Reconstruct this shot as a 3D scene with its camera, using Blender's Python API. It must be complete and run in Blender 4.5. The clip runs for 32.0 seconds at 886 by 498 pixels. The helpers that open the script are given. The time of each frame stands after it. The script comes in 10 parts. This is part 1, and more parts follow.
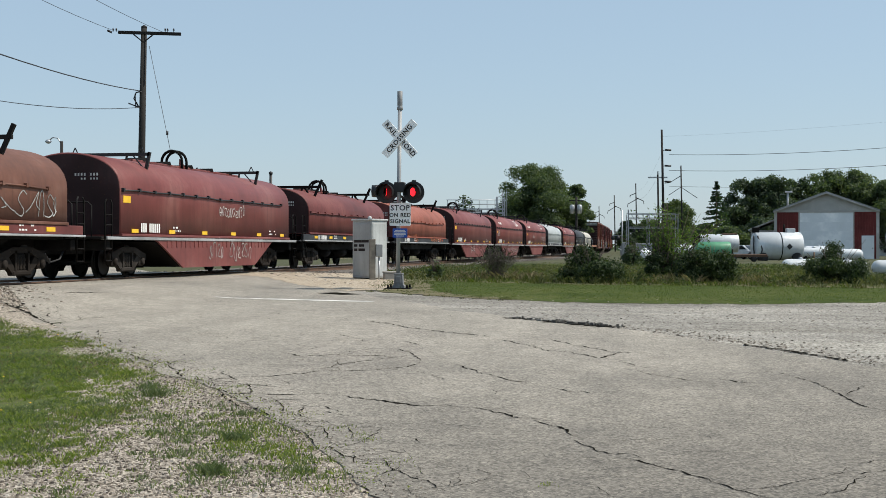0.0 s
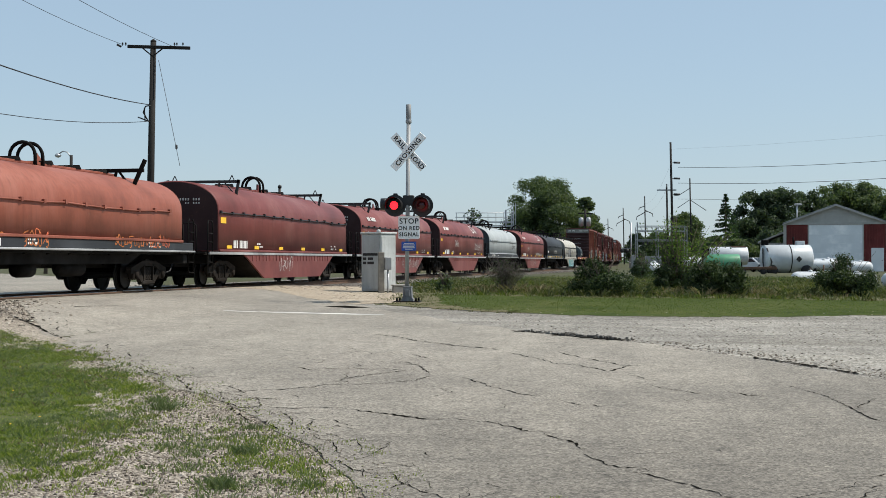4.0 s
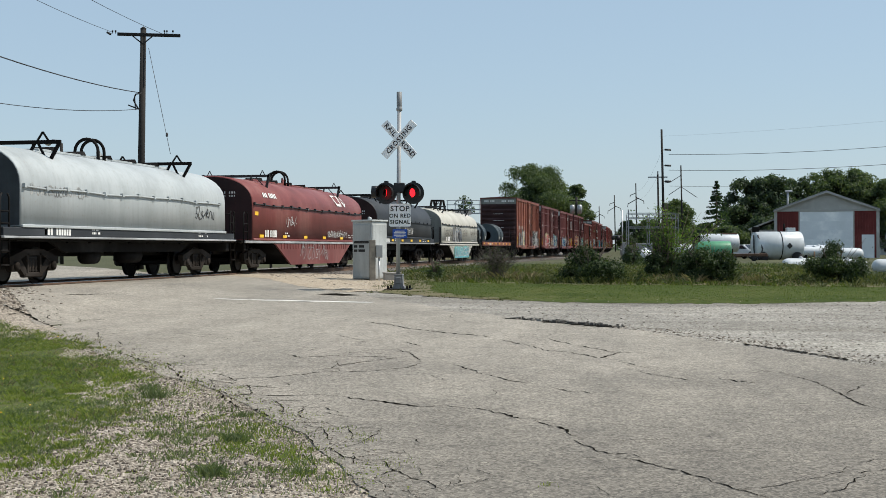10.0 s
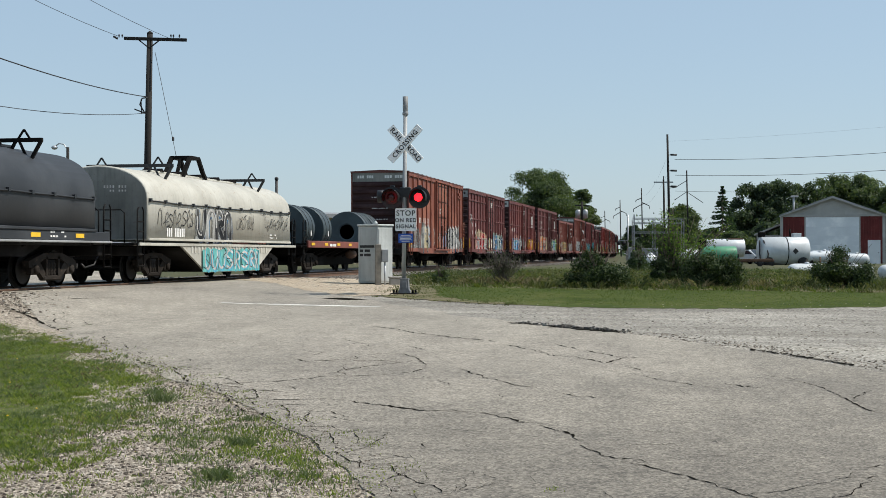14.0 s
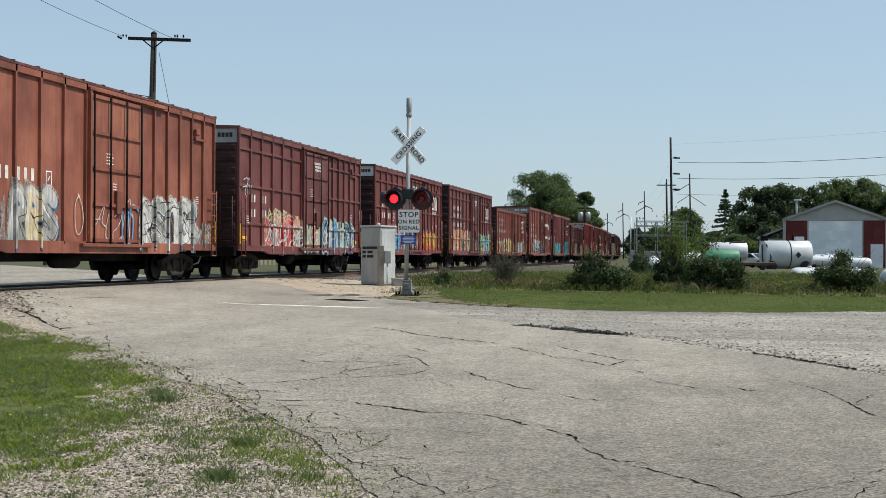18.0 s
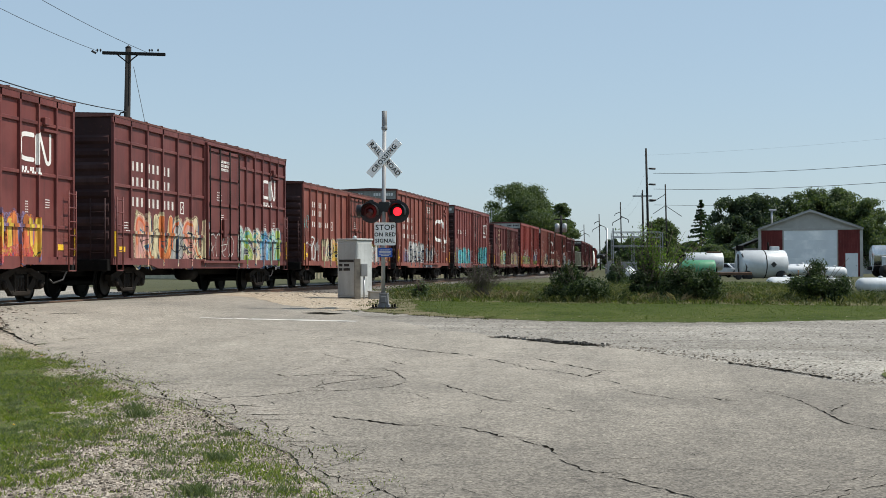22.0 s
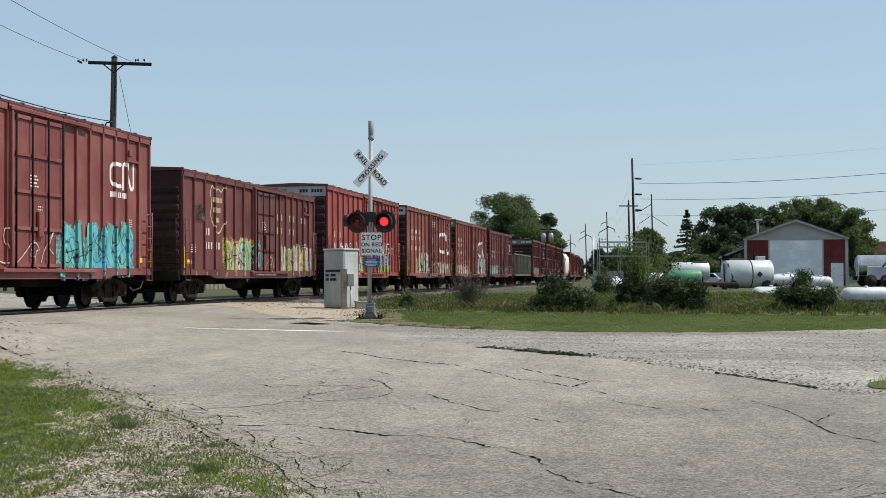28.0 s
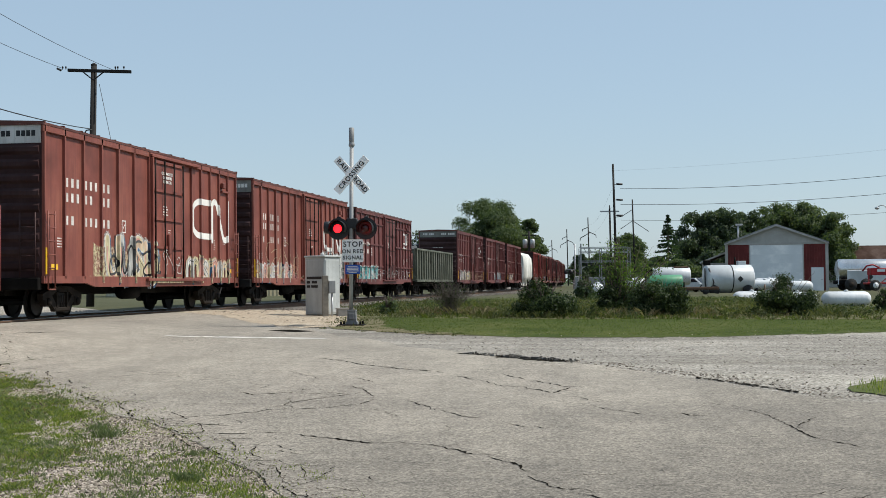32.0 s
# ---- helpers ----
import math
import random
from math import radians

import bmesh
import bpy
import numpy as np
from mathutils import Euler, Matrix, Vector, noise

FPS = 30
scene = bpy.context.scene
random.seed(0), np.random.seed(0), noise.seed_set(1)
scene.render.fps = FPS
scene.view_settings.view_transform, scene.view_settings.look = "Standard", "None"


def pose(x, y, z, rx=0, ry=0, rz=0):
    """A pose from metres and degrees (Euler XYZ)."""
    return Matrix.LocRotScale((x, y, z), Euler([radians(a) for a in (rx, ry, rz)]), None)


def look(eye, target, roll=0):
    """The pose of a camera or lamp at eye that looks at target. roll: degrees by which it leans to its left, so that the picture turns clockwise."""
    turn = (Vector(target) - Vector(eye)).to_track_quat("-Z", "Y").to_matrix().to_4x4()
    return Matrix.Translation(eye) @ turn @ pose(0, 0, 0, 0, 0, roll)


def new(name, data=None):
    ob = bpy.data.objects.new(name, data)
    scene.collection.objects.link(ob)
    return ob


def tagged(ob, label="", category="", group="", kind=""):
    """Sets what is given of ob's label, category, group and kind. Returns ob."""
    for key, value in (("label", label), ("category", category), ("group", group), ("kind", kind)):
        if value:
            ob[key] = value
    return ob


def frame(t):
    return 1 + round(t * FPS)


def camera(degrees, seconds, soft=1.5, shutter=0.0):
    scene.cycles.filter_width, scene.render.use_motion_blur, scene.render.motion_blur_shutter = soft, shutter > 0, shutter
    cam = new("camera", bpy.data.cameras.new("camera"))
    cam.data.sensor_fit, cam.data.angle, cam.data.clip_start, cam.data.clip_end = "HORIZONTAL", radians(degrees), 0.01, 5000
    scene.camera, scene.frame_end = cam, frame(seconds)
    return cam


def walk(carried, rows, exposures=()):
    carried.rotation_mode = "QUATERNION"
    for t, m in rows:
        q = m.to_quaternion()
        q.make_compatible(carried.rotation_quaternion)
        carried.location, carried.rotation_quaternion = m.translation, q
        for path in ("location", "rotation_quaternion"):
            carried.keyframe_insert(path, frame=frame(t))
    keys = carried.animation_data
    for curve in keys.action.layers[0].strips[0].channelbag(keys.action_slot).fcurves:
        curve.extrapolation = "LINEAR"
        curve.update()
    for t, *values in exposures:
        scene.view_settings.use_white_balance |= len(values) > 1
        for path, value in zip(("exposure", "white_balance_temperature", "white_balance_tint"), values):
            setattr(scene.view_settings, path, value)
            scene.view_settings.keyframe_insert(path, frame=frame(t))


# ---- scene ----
HFOV = 35.287
cam = camera(HFOV, 32.0, soft=0.6)

# seconds, sideways and forward and upward sway in metres, heading, tilt and roll in degrees
PATH = [
    (0, 0.0000, 0.0000, 1.6000, 10.481, -0.023, 0.000),
    (0.5, 0.0035, 0.0016, 1.6007, 10.611, 0.018, 0.080),
    (1, 0.0008, 0.0056, 1.6014, 10.783, 0.121, 0.127),
    (1.5, -0.0097, 0.0063, 1.6019, 10.921, 0.235, 0.172),
    (2, -0.0074, -0.0018, 1.6024, 11.017, 0.386, 0.097),
    (2.5, -0.0073, 0.0010, 1.6031, 11.031, 0.501, 0.014),
    (3, -0.0044, 0.0027, 1.5999, 11.003, 0.555, -0.060),
    (3.5, -0.0023, 0.0040, 1.6018, 10.941, 0.548, -0.075),
    (5.5, 0.0034, 0.0009, 1.6036, 10.595, 0.322, -0.100),
    (6, 0.0022, -0.0035, 1.6022, 10.592, 0.290, -0.086),
    (6.5, 0.0034, 0.0016, 1.5987, 10.630, 0.295, -0.107),
    (7, 0.0006, -0.0000, 1.5972, 10.665, 0.273, -0.159),
    (7.5, 0.0063, 0.0004, 1.6010, 10.687, 0.242, -0.266),
    (8, 0.0013, 0.0010, 1.6021, 10.630, 0.151, -0.303),
    (8.5, 0.0070, -0.0039, 1.5983, 10.573, 0.075, -0.317),
    (9, 0.0079, -0.0037, 1.5969, 10.516, 0.012, -0.274),
    (9.5, 0.0053, -0.0031, 1.6015, 10.475, -0.004, -0.221),
    (10, 0.0088, 0.0010, 1.5999, 10.493, 0.001, -0.217),
    (10.5, 0.0068, -0.0002, 1.6009, 10.523, 0.004, -0.197),
    (11, 0.0052, -0.0021, 1.5954, 10.572, 0.001, -0.118),
    (11.5, 0.0074, -0.0014, 1.5955, 10.640, 0.023, -0.062),
    (12, 0.0029, -0.0011, 1.5988, 10.684, 0.074, 0.012),
    (12.5, 0.0037, 0.0037, 1.6007, 10.714, 0.127, -0.005),
    (13, 0.0044, -0.0078, 1.5998, 10.713, 0.183, -0.061),
    (13.5, 0.0046, -0.0089, 1.5994, 10.690, 0.191, -0.093),
    (14, 0.0038, -0.0085, 1.5983, 10.718, 0.191, -0.094),
    (14.5, 0.0046, 0.0052, 1.5993, 10.786, 0.198, 0.013),
    (16.5, -0.0054, 0.0039, 1.5985, 10.979, 0.166, 0.340),
    (17, -0.0044, -0.0042, 1.5989, 10.961, 0.199, 0.364),
    (17.5, -0.0061, -0.0039, 1.6000, 10.916, 0.231, 0.345),
    (18, -0.0078, -0.0068, 1.5981, 10.816, 0.261, 0.242),
    (18.5, -0.0041, -0.0102, 1.6001, 10.668, 0.261, 0.105),
    (19, -0.0011, -0.0091, 1.5992, 10.487, 0.266, -0.108),
    (19.5, 0.0054, -0.0068, 1.5988, 10.303, 0.344, -0.252),
    (20, 0.0058, -0.0036, 1.5998, 10.153, 0.464, -0.329),
    (20.5, 0.0054, -0.0124, 1.6043, 10.045, 0.609, -0.355),
    (21, 0.0033, -0.0117, 1.6039, 9.969, 0.715, -0.331),
    (21.5, 0.0049, -0.0165, 1.6012, 9.923, 0.774, -0.256),
    (22, 0.0117, -0.0175, 1.6014, 9.874, 0.768, -0.226),
    (22.5, 0.0101, -0.0179, 1.5997, 9.816, 0.760, -0.140),
    (23, 0.0116, -0.0218, 1.6007, 9.734, 0.788, -0.052),
    (23.5, 0.0127, -0.0119, 1.5989, 9.664, 0.870, 0.002),
    (24, 0.0064, -0.0032, 1.6033, 9.593, 0.982, 0.039),
    (24.5, 0.0027, -0.0092, 1.6047, 9.535, 1.087, 0.029),
    (25, 0.0050, -0.0019, 1.6057, 9.511, 1.143, -0.045),
    (25.5, 0.0086, -0.0042, 1.6022, 9.499, 1.160, -0.114),
    (27.5, 0.0081, -0.0013, 1.6034, 9.405, 1.163, -0.149),
    (28, 0.0075, -0.0072, 1.6052, 9.316, 1.171, -0.254),
    (28.5, 0.0126, -0.0052, 1.6035, 9.242, 1.211, -0.340),
    (29, 0.0124, -0.0015, 1.6039, 9.126, 1.267, -0.454),
    (29.5, 0.0118, -0.0031, 1.6079, 9.010, 1.324, -0.483),
    (30, 0.0110, -0.0016, 1.6063, 8.849, 1.363, -0.542),
    (30.5, 0.0148, -0.0049, 1.6042, 8.701, 1.358, -0.579),
    (31, 0.0124, 0.0004, 1.6009, 8.608, 1.347, -0.594),
    (31.5, 0.0097, 0.0110, 1.6038, 8.567, 1.368, -0.566),
    (32, 0.0165, 0.0014, 1.6082, 8.561, 1.424, -0.563),
]
walk(cam, [(t, pose(x, y, z, 90 + tilt, 0, turn) @ pose(0, 0, 0, 0, 0, roll)) for t, x, y, z, turn, tilt, roll in PATH])

# ---- light ----
scene.view_settings.exposure = 0.0
SUN_EL, SUN_AZ = radians(54), radians(78)        # azimuth clockwise from +y
world = bpy.data.worlds.new("world")
scene.world = world
world.use_nodes = True
wn = world.node_tree.nodes
sky = wn.new("ShaderNodeTexSky")
sky.sky_type, sky.sun_disc = "NISHITA", False
sky.sun_elevation, sky.sun_rotation = SUN_EL, SUN_AZ
sky.air_density, sky.dust_density, sky.ozone_density, sky.altitude = 1.0, 0.8, 1.5, 200
wn["Background"].inputs["Strength"].default_value = 0.130
haze = wn.new("ShaderNodeMix")          # summer haze evens out the clear sky
haze.data_type = "RGBA"
haze.inputs[0].default_value = 0.62
haze.inputs[7].default_value = (3.35, 4.45, 5.45, 1)
world.node_tree.links.new(sky.outputs[0], haze.inputs[6])
world.node_tree.links.new(haze.outputs[2], wn["Background"].inputs["Color"])
sun_data = bpy.data.lights.new("sun", "SUN")
sun_data.energy, sun_data.angle, sun_data.color = 5.0, radians(0.6), (1.0, 0.94, 0.84)
sun = new("sun", sun_data)
to_sun = Vector((math.sin(SUN_AZ) * math.cos(SUN_EL), math.cos(SUN_AZ) * math.cos(SUN_EL), math.sin(SUN_EL)))
sun.matrix_world = look(to_sun * 100, (0, 0, 0))

# ---- mesh helpers ----
class Shape:
    """Collects vertices and faces of one mesh."""

    def __init__(self):
        self.v, self.f, self.s = [], [], []

    def add(self, verts, faces, smooth=False):
        n = len(self.v)
        self.v += [tuple(p) for p in verts]
        self.f += [tuple(i + n for i in f) for f in faces]
        self.s += [smooth] * len(faces)
        return self

    def box(self, x0, x1, y0, y1, z0, z1, c=0.0):
        """A box, its edges cut back by c."""
        if c <= 0:
            v = [(x, y, z) for z in (z0, z1) for y in (y0, y1) for x in (x0, x1)]
            return self.add(v, [(0, 2, 3, 1), (4, 5, 7, 6), (0, 1, 5, 4), (2, 6, 7, 3), (0, 4, 6, 2), (1, 3, 7, 5)])
        v, idx = [], {}
        for i, (X, sx) in enumerate(((x0, 1), (x1, -1))):
            for j, (Y, sy) in enumerate(((y0, 1), (y1, -1))):
                for k, (Z, sz) in enumerate(((z0, 1), (z1, -1))):
                    for a in range(3):
                        p = [X + sx * c, Y + sy * c, Z + sz * c]
                        p[a] = (X, Y, Z)[a]
                        idx[i, j, k, a] = len(v)
                        v.append(p)
        g = idx
        f = []
        for i in (0, 1):
            q = [g[i, 0, 0, 0], g[i, 1, 0, 0], g[i, 1, 1, 0], g[i, 0, 1, 0]]
            f.append(q if i else q[::-1])
            q = [g[0, i, 0, 1], g[0, i, 1, 1], g[1, i, 1, 1], g[1, i, 0, 1]]
            f.append(q if i else q[::-1])
            q = [g[0, 0, i, 2], g[1, 0, i, 2], g[1, 1, i, 2], g[0, 1, i, 2]]
            f.append(q if i else q[::-1])
            for j in (0, 1):
                s = (i + j) % 2
                q = [g[i, j, 0, 0], g[i, j, 1, 0], g[i, j, 1, 1], g[i, j, 0, 1]]
                f.append(q if s else q[::-1])
                q = [g[i, 0, j, 0], g[i, 0, j, 2], g[i, 1, j, 2], g[i, 1, j, 0]]
                f.append(q if s else q[::-1])
                q = [g[0, i, j, 1], g[1, i, j, 1], g[1, i, j, 2], g[0, i, j, 2]]
                f.append(q if s else q[::-1])
                for k in (0, 1):
                    q = [g[i, j, k, 0], g[i, j, k, 1], g[i, j, k, 2]]
                    f.append(q if (i + j + k) % 2 else q[::-1])
        return self.add(v, f)

    def tube(self, points, r, n=6, r1=None, closed=False):
        """A round bar through the points."""
        pts = [Vector(p) for p in points]
        if closed:
            pts = pts + [pts[0], pts[1]]
        v, f, rings = [], [], len(pts)
        side = None
        for i, p in enumerate(pts):
            d = (pts[min(i + 1, rings - 1)] - pts[max(i - 1, 0)]).normalized()
            if side is None:
                side = d.orthogonal().normalized()
            side = (side - d * side.dot(d)).normalized()
            up = d.cross(side)
            rr = r if r1 is None else r + (r1 - r) * i / max(rings - 1, 1)
            v += [p + (side * math.cos(a) + up * math.sin(a)) * rr for a in (2 * math.pi * k / n for k in range(n))]
        for i in range(rings - 1):
            f += [(i * n + k, i * n + (k + 1) % n, (i + 1) * n + (k + 1) % n, (i + 1) * n + k) for k in range(n)]
        self.add(v, f, n > 4)
        if not closed:
            m = len(self.v) - len(v)
            self.f += [tuple(m + k for k in reversed(range(n))), tuple(m + (rings - 1) * n + k for k in range(n))]
            self.s += [False, False]
        return self

    def bar(self, a, b, w, h=None):
        """A square bar from a to b."""
        a, b, h = Vector(a), Vector(b), h or w
        d = (b - a).normalized()
        up = Vector((0, 0, 1)) if abs(d.z) < 0.95 else Vector((0, 1, 0))
        s = d.cross(up).normalized()
        u = s.cross(d)
        v = [p + s * i * w / 2 + u * j * h / 2 for p in (a, b) for i, j in ((-1, -1), (1, -1), (1, 1), (-1, 1))]
        return self.add(v, [(3, 2, 1, 0), (4, 5, 6, 7), (0, 1, 5, 4), (1, 2, 6, 5), (2, 3, 7, 6), (3, 0, 4, 7)])

    def prism(self, outline, a0, a1, axis="y", smooth=False):
        """An outline drawn out along an axis. It runs in (x, z) for y, (y, z) for x, (x, y) for z."""
        put = {"y": lambda p, a: (p[0], a, p[1]), "x": lambda p, a: (a, p[0], p[1]), "z": lambda p, a: (p[0], p[1], a)}[axis]
        n = len(outline)
        v = [put(p, a) for a in (a0, a1) for p in outline]
        area = sum(outline[i][0] * outline[(i + 1) % n][1] - outline[(i + 1) % n][0] * outline[i][1] for i in range(n))
        flip = (area < 0) ^ (axis == "y")
        side = [(i, (i + 1) % n, n + (i + 1) % n, n + i) for i in range(n)]
        caps = [tuple(reversed(range(n))), tuple(range(n, 2 * n))]
        if flip:
            side, caps = [q[::-1] for q in side], [q[::-1] for q in caps]
        self.add(v, side, smooth)
        m = len(self.v) - 2 * n
        self.f += [tuple(m + i for i in q) for q in caps]
        self.s += [False, False]
        return self

    def lathe(self, profile, n=16, axis="z", at=(0, 0, 0), smooth=True):
        """A profile of (radius, along) turned round an axis."""
        put = {"z": lambda c, s, r, a: (r * c, r * s, a), "x": lambda c, s, r, a: (a, r * c, r * s), "y": lambda c, s, r, a: (r * s, a, r * c)}[axis]
        v = []
        for r, a in profile:
            for k in range(n):
                t = 2 * math.pi * k / n
                p = put(math.cos(t), math.sin(t), r, a)
                v.append((p[0] + at[0], p[1] + at[1], p[2] + at[2]))
        f = [(i * n + k, i * n + (k + 1) % n, (i + 1) * n + (k + 1) % n, (i + 1) * n + k) for i in range(len(profile) - 1) for k in range(n)]
        self.add(v, f, smooth)
        m = len(self.v) - len(v)
        if profile[0][0] > 1e-6:
            self.f.append(tuple(m + k for k in reversed(range(n))))
            self.s.append(False)
        if profile[-1][0] > 1e-6:
            self.f.append(tuple(m + (len(profile) - 1) * n + k for k in range(n)))
            self.s.append(False)
        return self

    def quad(self, a, b, c, d):
        return self.add([a, b, c, d], [(0, 1, 2, 3)])

    def mesh(self, name):
        me = bpy.data.meshes.new(name)
        me.from_pydata(self.v, [], self.f)
        me.polygons.foreach_set("use_smooth", self.s)
        me.update()
        return me


STORE = {}


def kept(key, build):
    """One mesh for all pieces of the same shape."""
    if key not in STORE:
        STORE[key] = build().mesh(str(key[0]))
    return STORE[key]


def part(name, data, material, parent, label="", at=None):
    """Links a shape or mesh as one object under a thing or a part."""
    me = data.mesh(name) if isinstance(data, Shape) else data
    if not me.materials:
        me.materials.append(material)
    ob = new(name, me)
    ob.material_slots[0].link = "OBJECT"
    ob.material_slots[0].material = material
    ob.parent = parent
    if at is not None:
        ob.matrix_basis = at
    if label:
        ob["label"] = label
    return ob


def thing(name, at, label, category, group="", kind=""):
    ob = new(name)
    ob.empty_display_size = 0.3
    ob.matrix_basis = at
    return tagged(ob, label, category, group, kind)


def solid(name, data, material, label, category, at=None, group="", kind=""):
    """A top-level thing in one mesh."""
    ob = part(name, data, material, None, at=at)
    return tagged(ob, label, category, group, kind)


# ---- materials ----
def node_mat(name):
    m = bpy.data.materials.new(name)
    m.use_nodes = True
    return m, m.node_tree.nodes, m.node_tree.links, m.node_tree.nodes["Principled BSDF"]


def ramp(nodes, stops):
    r = nodes.new("ShaderNodeValToRGB")
    while len(r.color_ramp.elements) < len(stops):
        r.color_ramp.elements.new(0.5)
    for e, (p, c) in zip(r.color_ramp.elements, stops):
        e.position, e.color = p, (*c, 1)
    return r


def coords(nodes, links, scale=(1, 1, 1), world_space=False):
    tc = nodes.new("ShaderNodeTexCoord")
    mp = nodes.new("ShaderNodeMapping")
    mp.inputs["Scale"].default_value = scale
    if world_space:
        geo = nodes.new("ShaderNodeNewGeometry")
        links.new(geo.outputs["Position"], mp.inputs["Vector"])
    else:
        links.new(tc.outputs["Object"], mp.inputs["Vector"])
    return mp.outputs[0]


def noise_tex(nodes, links, vec, scale, detail=4, rough=0.55, seed=None, kind="4D"):
    n = nodes.new("ShaderNodeTexNoise")
    n.noise_dimensions = kind
    n.inputs["Scale"].default_value, n.inputs["Detail"].default_value, n.inputs["Roughness"].default_value = scale, detail, rough
    links.new(vec, n.inputs["Vector"])
    if kind == "4D":
        if seed is None:
            n.inputs["W"].default_value = 1.3
        else:
            links.new(seed, n.inputs["W"])
    return n.outputs["Fac"]


def mixed(nodes, links, fac, a, b, mode="MIX"):
    m = nodes.new("ShaderNodeMix")
    m.data_type, m.blend_type = "RGBA", mode
    for sock, val in ((m.inputs[0], fac), (m.inputs[6], a), (m.inputs[7], b)):
        if isinstance(val, (int, float)):
            sock.default_value = val
        elif isinstance(val, tuple):
            sock.default_value = (*val, 1)
        else:
            links.new(val, sock)
    return m.outputs[2]


def seed_of(nodes, links):
    info = nodes.new("ShaderNodeObjectInfo")
    mul = nodes.new("ShaderNodeMath")
    mul.operation = "MULTIPLY"
    mul.inputs[1].default_value = 57.0
    links.new(info.outputs["Random"], mul.inputs[0])
    return mul.outputs[0]


def bump(nodes, links, bsdf, height, strength, dist):
    b = nodes.new("ShaderNodeBump")
    b.inputs["Strength"].default_value, b.inputs["Distance"].default_value = strength, dist
    links.new(height, b.inputs["Height"])
    links.new(b.outputs[0], bsdf.inputs["Normal"])


def paint(name, color, rough=0.5, metal=0.0, wear=(0.10, 0.045, 0.025), amount=0.35, streak=2.0, grime=0.5, relief=0.15, size=1.0, fade=None, gloss=0.25, mottle=0.55):
    """Weathered paint: patches that faded, stains that ran down, specks of rust."""
    m, n, l, b = node_mat(name)
    seed = seed_of(n, l)
    v = coords(n, l, (size, size, size))
    vs = coords(n, l, (4.5 * size, 4.5 * size, 0.35 * size))
    patch = noise_tex(n, l, v, 0.55, 5, 0.6, seed)
    runs = noise_tex(n, l, vs, streak, 5, 0.6, seed)
    fine = noise_tex(n, l, v, 14.0, 4, 0.6, seed)
    faded = fade or tuple(min(1, c * 1.35 + 0.02) for c in color)
    dark = tuple(c * mottle for c in color)
    c1 = ramp(n, [(0.32, dark), (0.5, color), (0.68, faded)])
    l.new(patch, c1.inputs[0])
    r2 = ramp(n, [(0.46, (0, 0, 0)), (0.72, (grime, grime, grime))])
    l.new(runs, r2.inputs[0])
    c2 = mixed(n, l, r2.outputs[0], c1.outputs[0], tuple(c * (mottle - 0.1) + 0.008 for c in color))
    r3 = ramp(n, [(0.60, (0, 0, 0)), (0.70, (amount, amount, amount))])
    l.new(fine, r3.inputs[0])
    c3 = mixed(n, l, r3.outputs[0], c2, wear)
    l.new(c3, b.inputs["Base Color"])
    b.inputs["Roughness"].default_value, b.inputs["Metallic"].default_value = rough, metal
    b.inputs["Specular IOR Level"].default_value = gloss
    if relief:
        bump(n, l, b, fine, relief, 0.01)
    return m


def plain(name, color, rough=0.6, metal=0.0, vary=0.25, scale=3.0, relief=0.1):
    m, n, l, b = node_mat(name)
    v = coords(n, l)
    a = noise_tex(n, l, v, scale, 5, 0.6, seed_of(n, l))
    c = ramp(n, [(0.3, tuple(x * (1 - vary) for x in color)), (0.7, tuple(min(1, x * (1 + vary)) for x in color))])
    l.new(a, c.inputs[0])
    l.new(c.outputs[0], b.inputs["Base Color"])
    b.inputs["Roughness"].default_value, b.inputs["Metallic"].default_value = rough, metal
    if relief:
        bump(n, l, b, a, relief, 0.01)
    return m


def earth(name, stops, scales=(0.35, 6.0, 60.0), rough=0.95, relief=0.6, dist=0.02, speck=None, gloss=0.3):
    """Ground of two or three scales of stain and grain, in world space."""
    m, n, l, b = node_mat(name)
    v = coords(n, l, (1, 1, 1), True)
    big = noise_tex(n, l, v, scales[0], 5, 0.6, kind="3D")
    mid = noise_tex(n, l, v, scales[1], 6, 0.65, kind="3D")
    fine = noise_tex(n, l, v, scales[2], 3, 0.6, kind="3D")
    mx = mixed(n, l, 0.5, big, mid)
    mx2 = mixed(n, l, 0.35, mx, fine)
    c = ramp(n, stops)
    l.new(mx2, c.inputs[0])
    col = c.outputs[0]
    if speck:
        vo = n.new("ShaderNodeTexVoronoi")
        vo.inputs["Scale"].default_value = speck[0]
        l.new(v, vo.inputs["Vector"])
        grey = n.new("ShaderNodeRGBToBW")
        l.new(vo.outputs["Color"], grey.inputs[0])
        dots = ramp(n, [(0.15, (0.05, 0.05, 0.05)), (0.5, (0.5, 0.5, 0.5)), (0.85, (0.95, 0.95, 0.95))])
        l.new(grey.outputs[0], dots.inputs[0])
        col = mixed(n, l, speck[1], col, dots.outputs[0], "SOFT_LIGHT")
        bump(n, l, b, vo.outputs["Distance"], relief, dist)
    else:
        bump(n, l, b, mx2, relief, dist)
    l.new(col, b.inputs["Base Color"])
    b.inputs["Roughness"].default_value = rough
    b.inputs["Specular IOR Level"].default_value = gloss
    return m


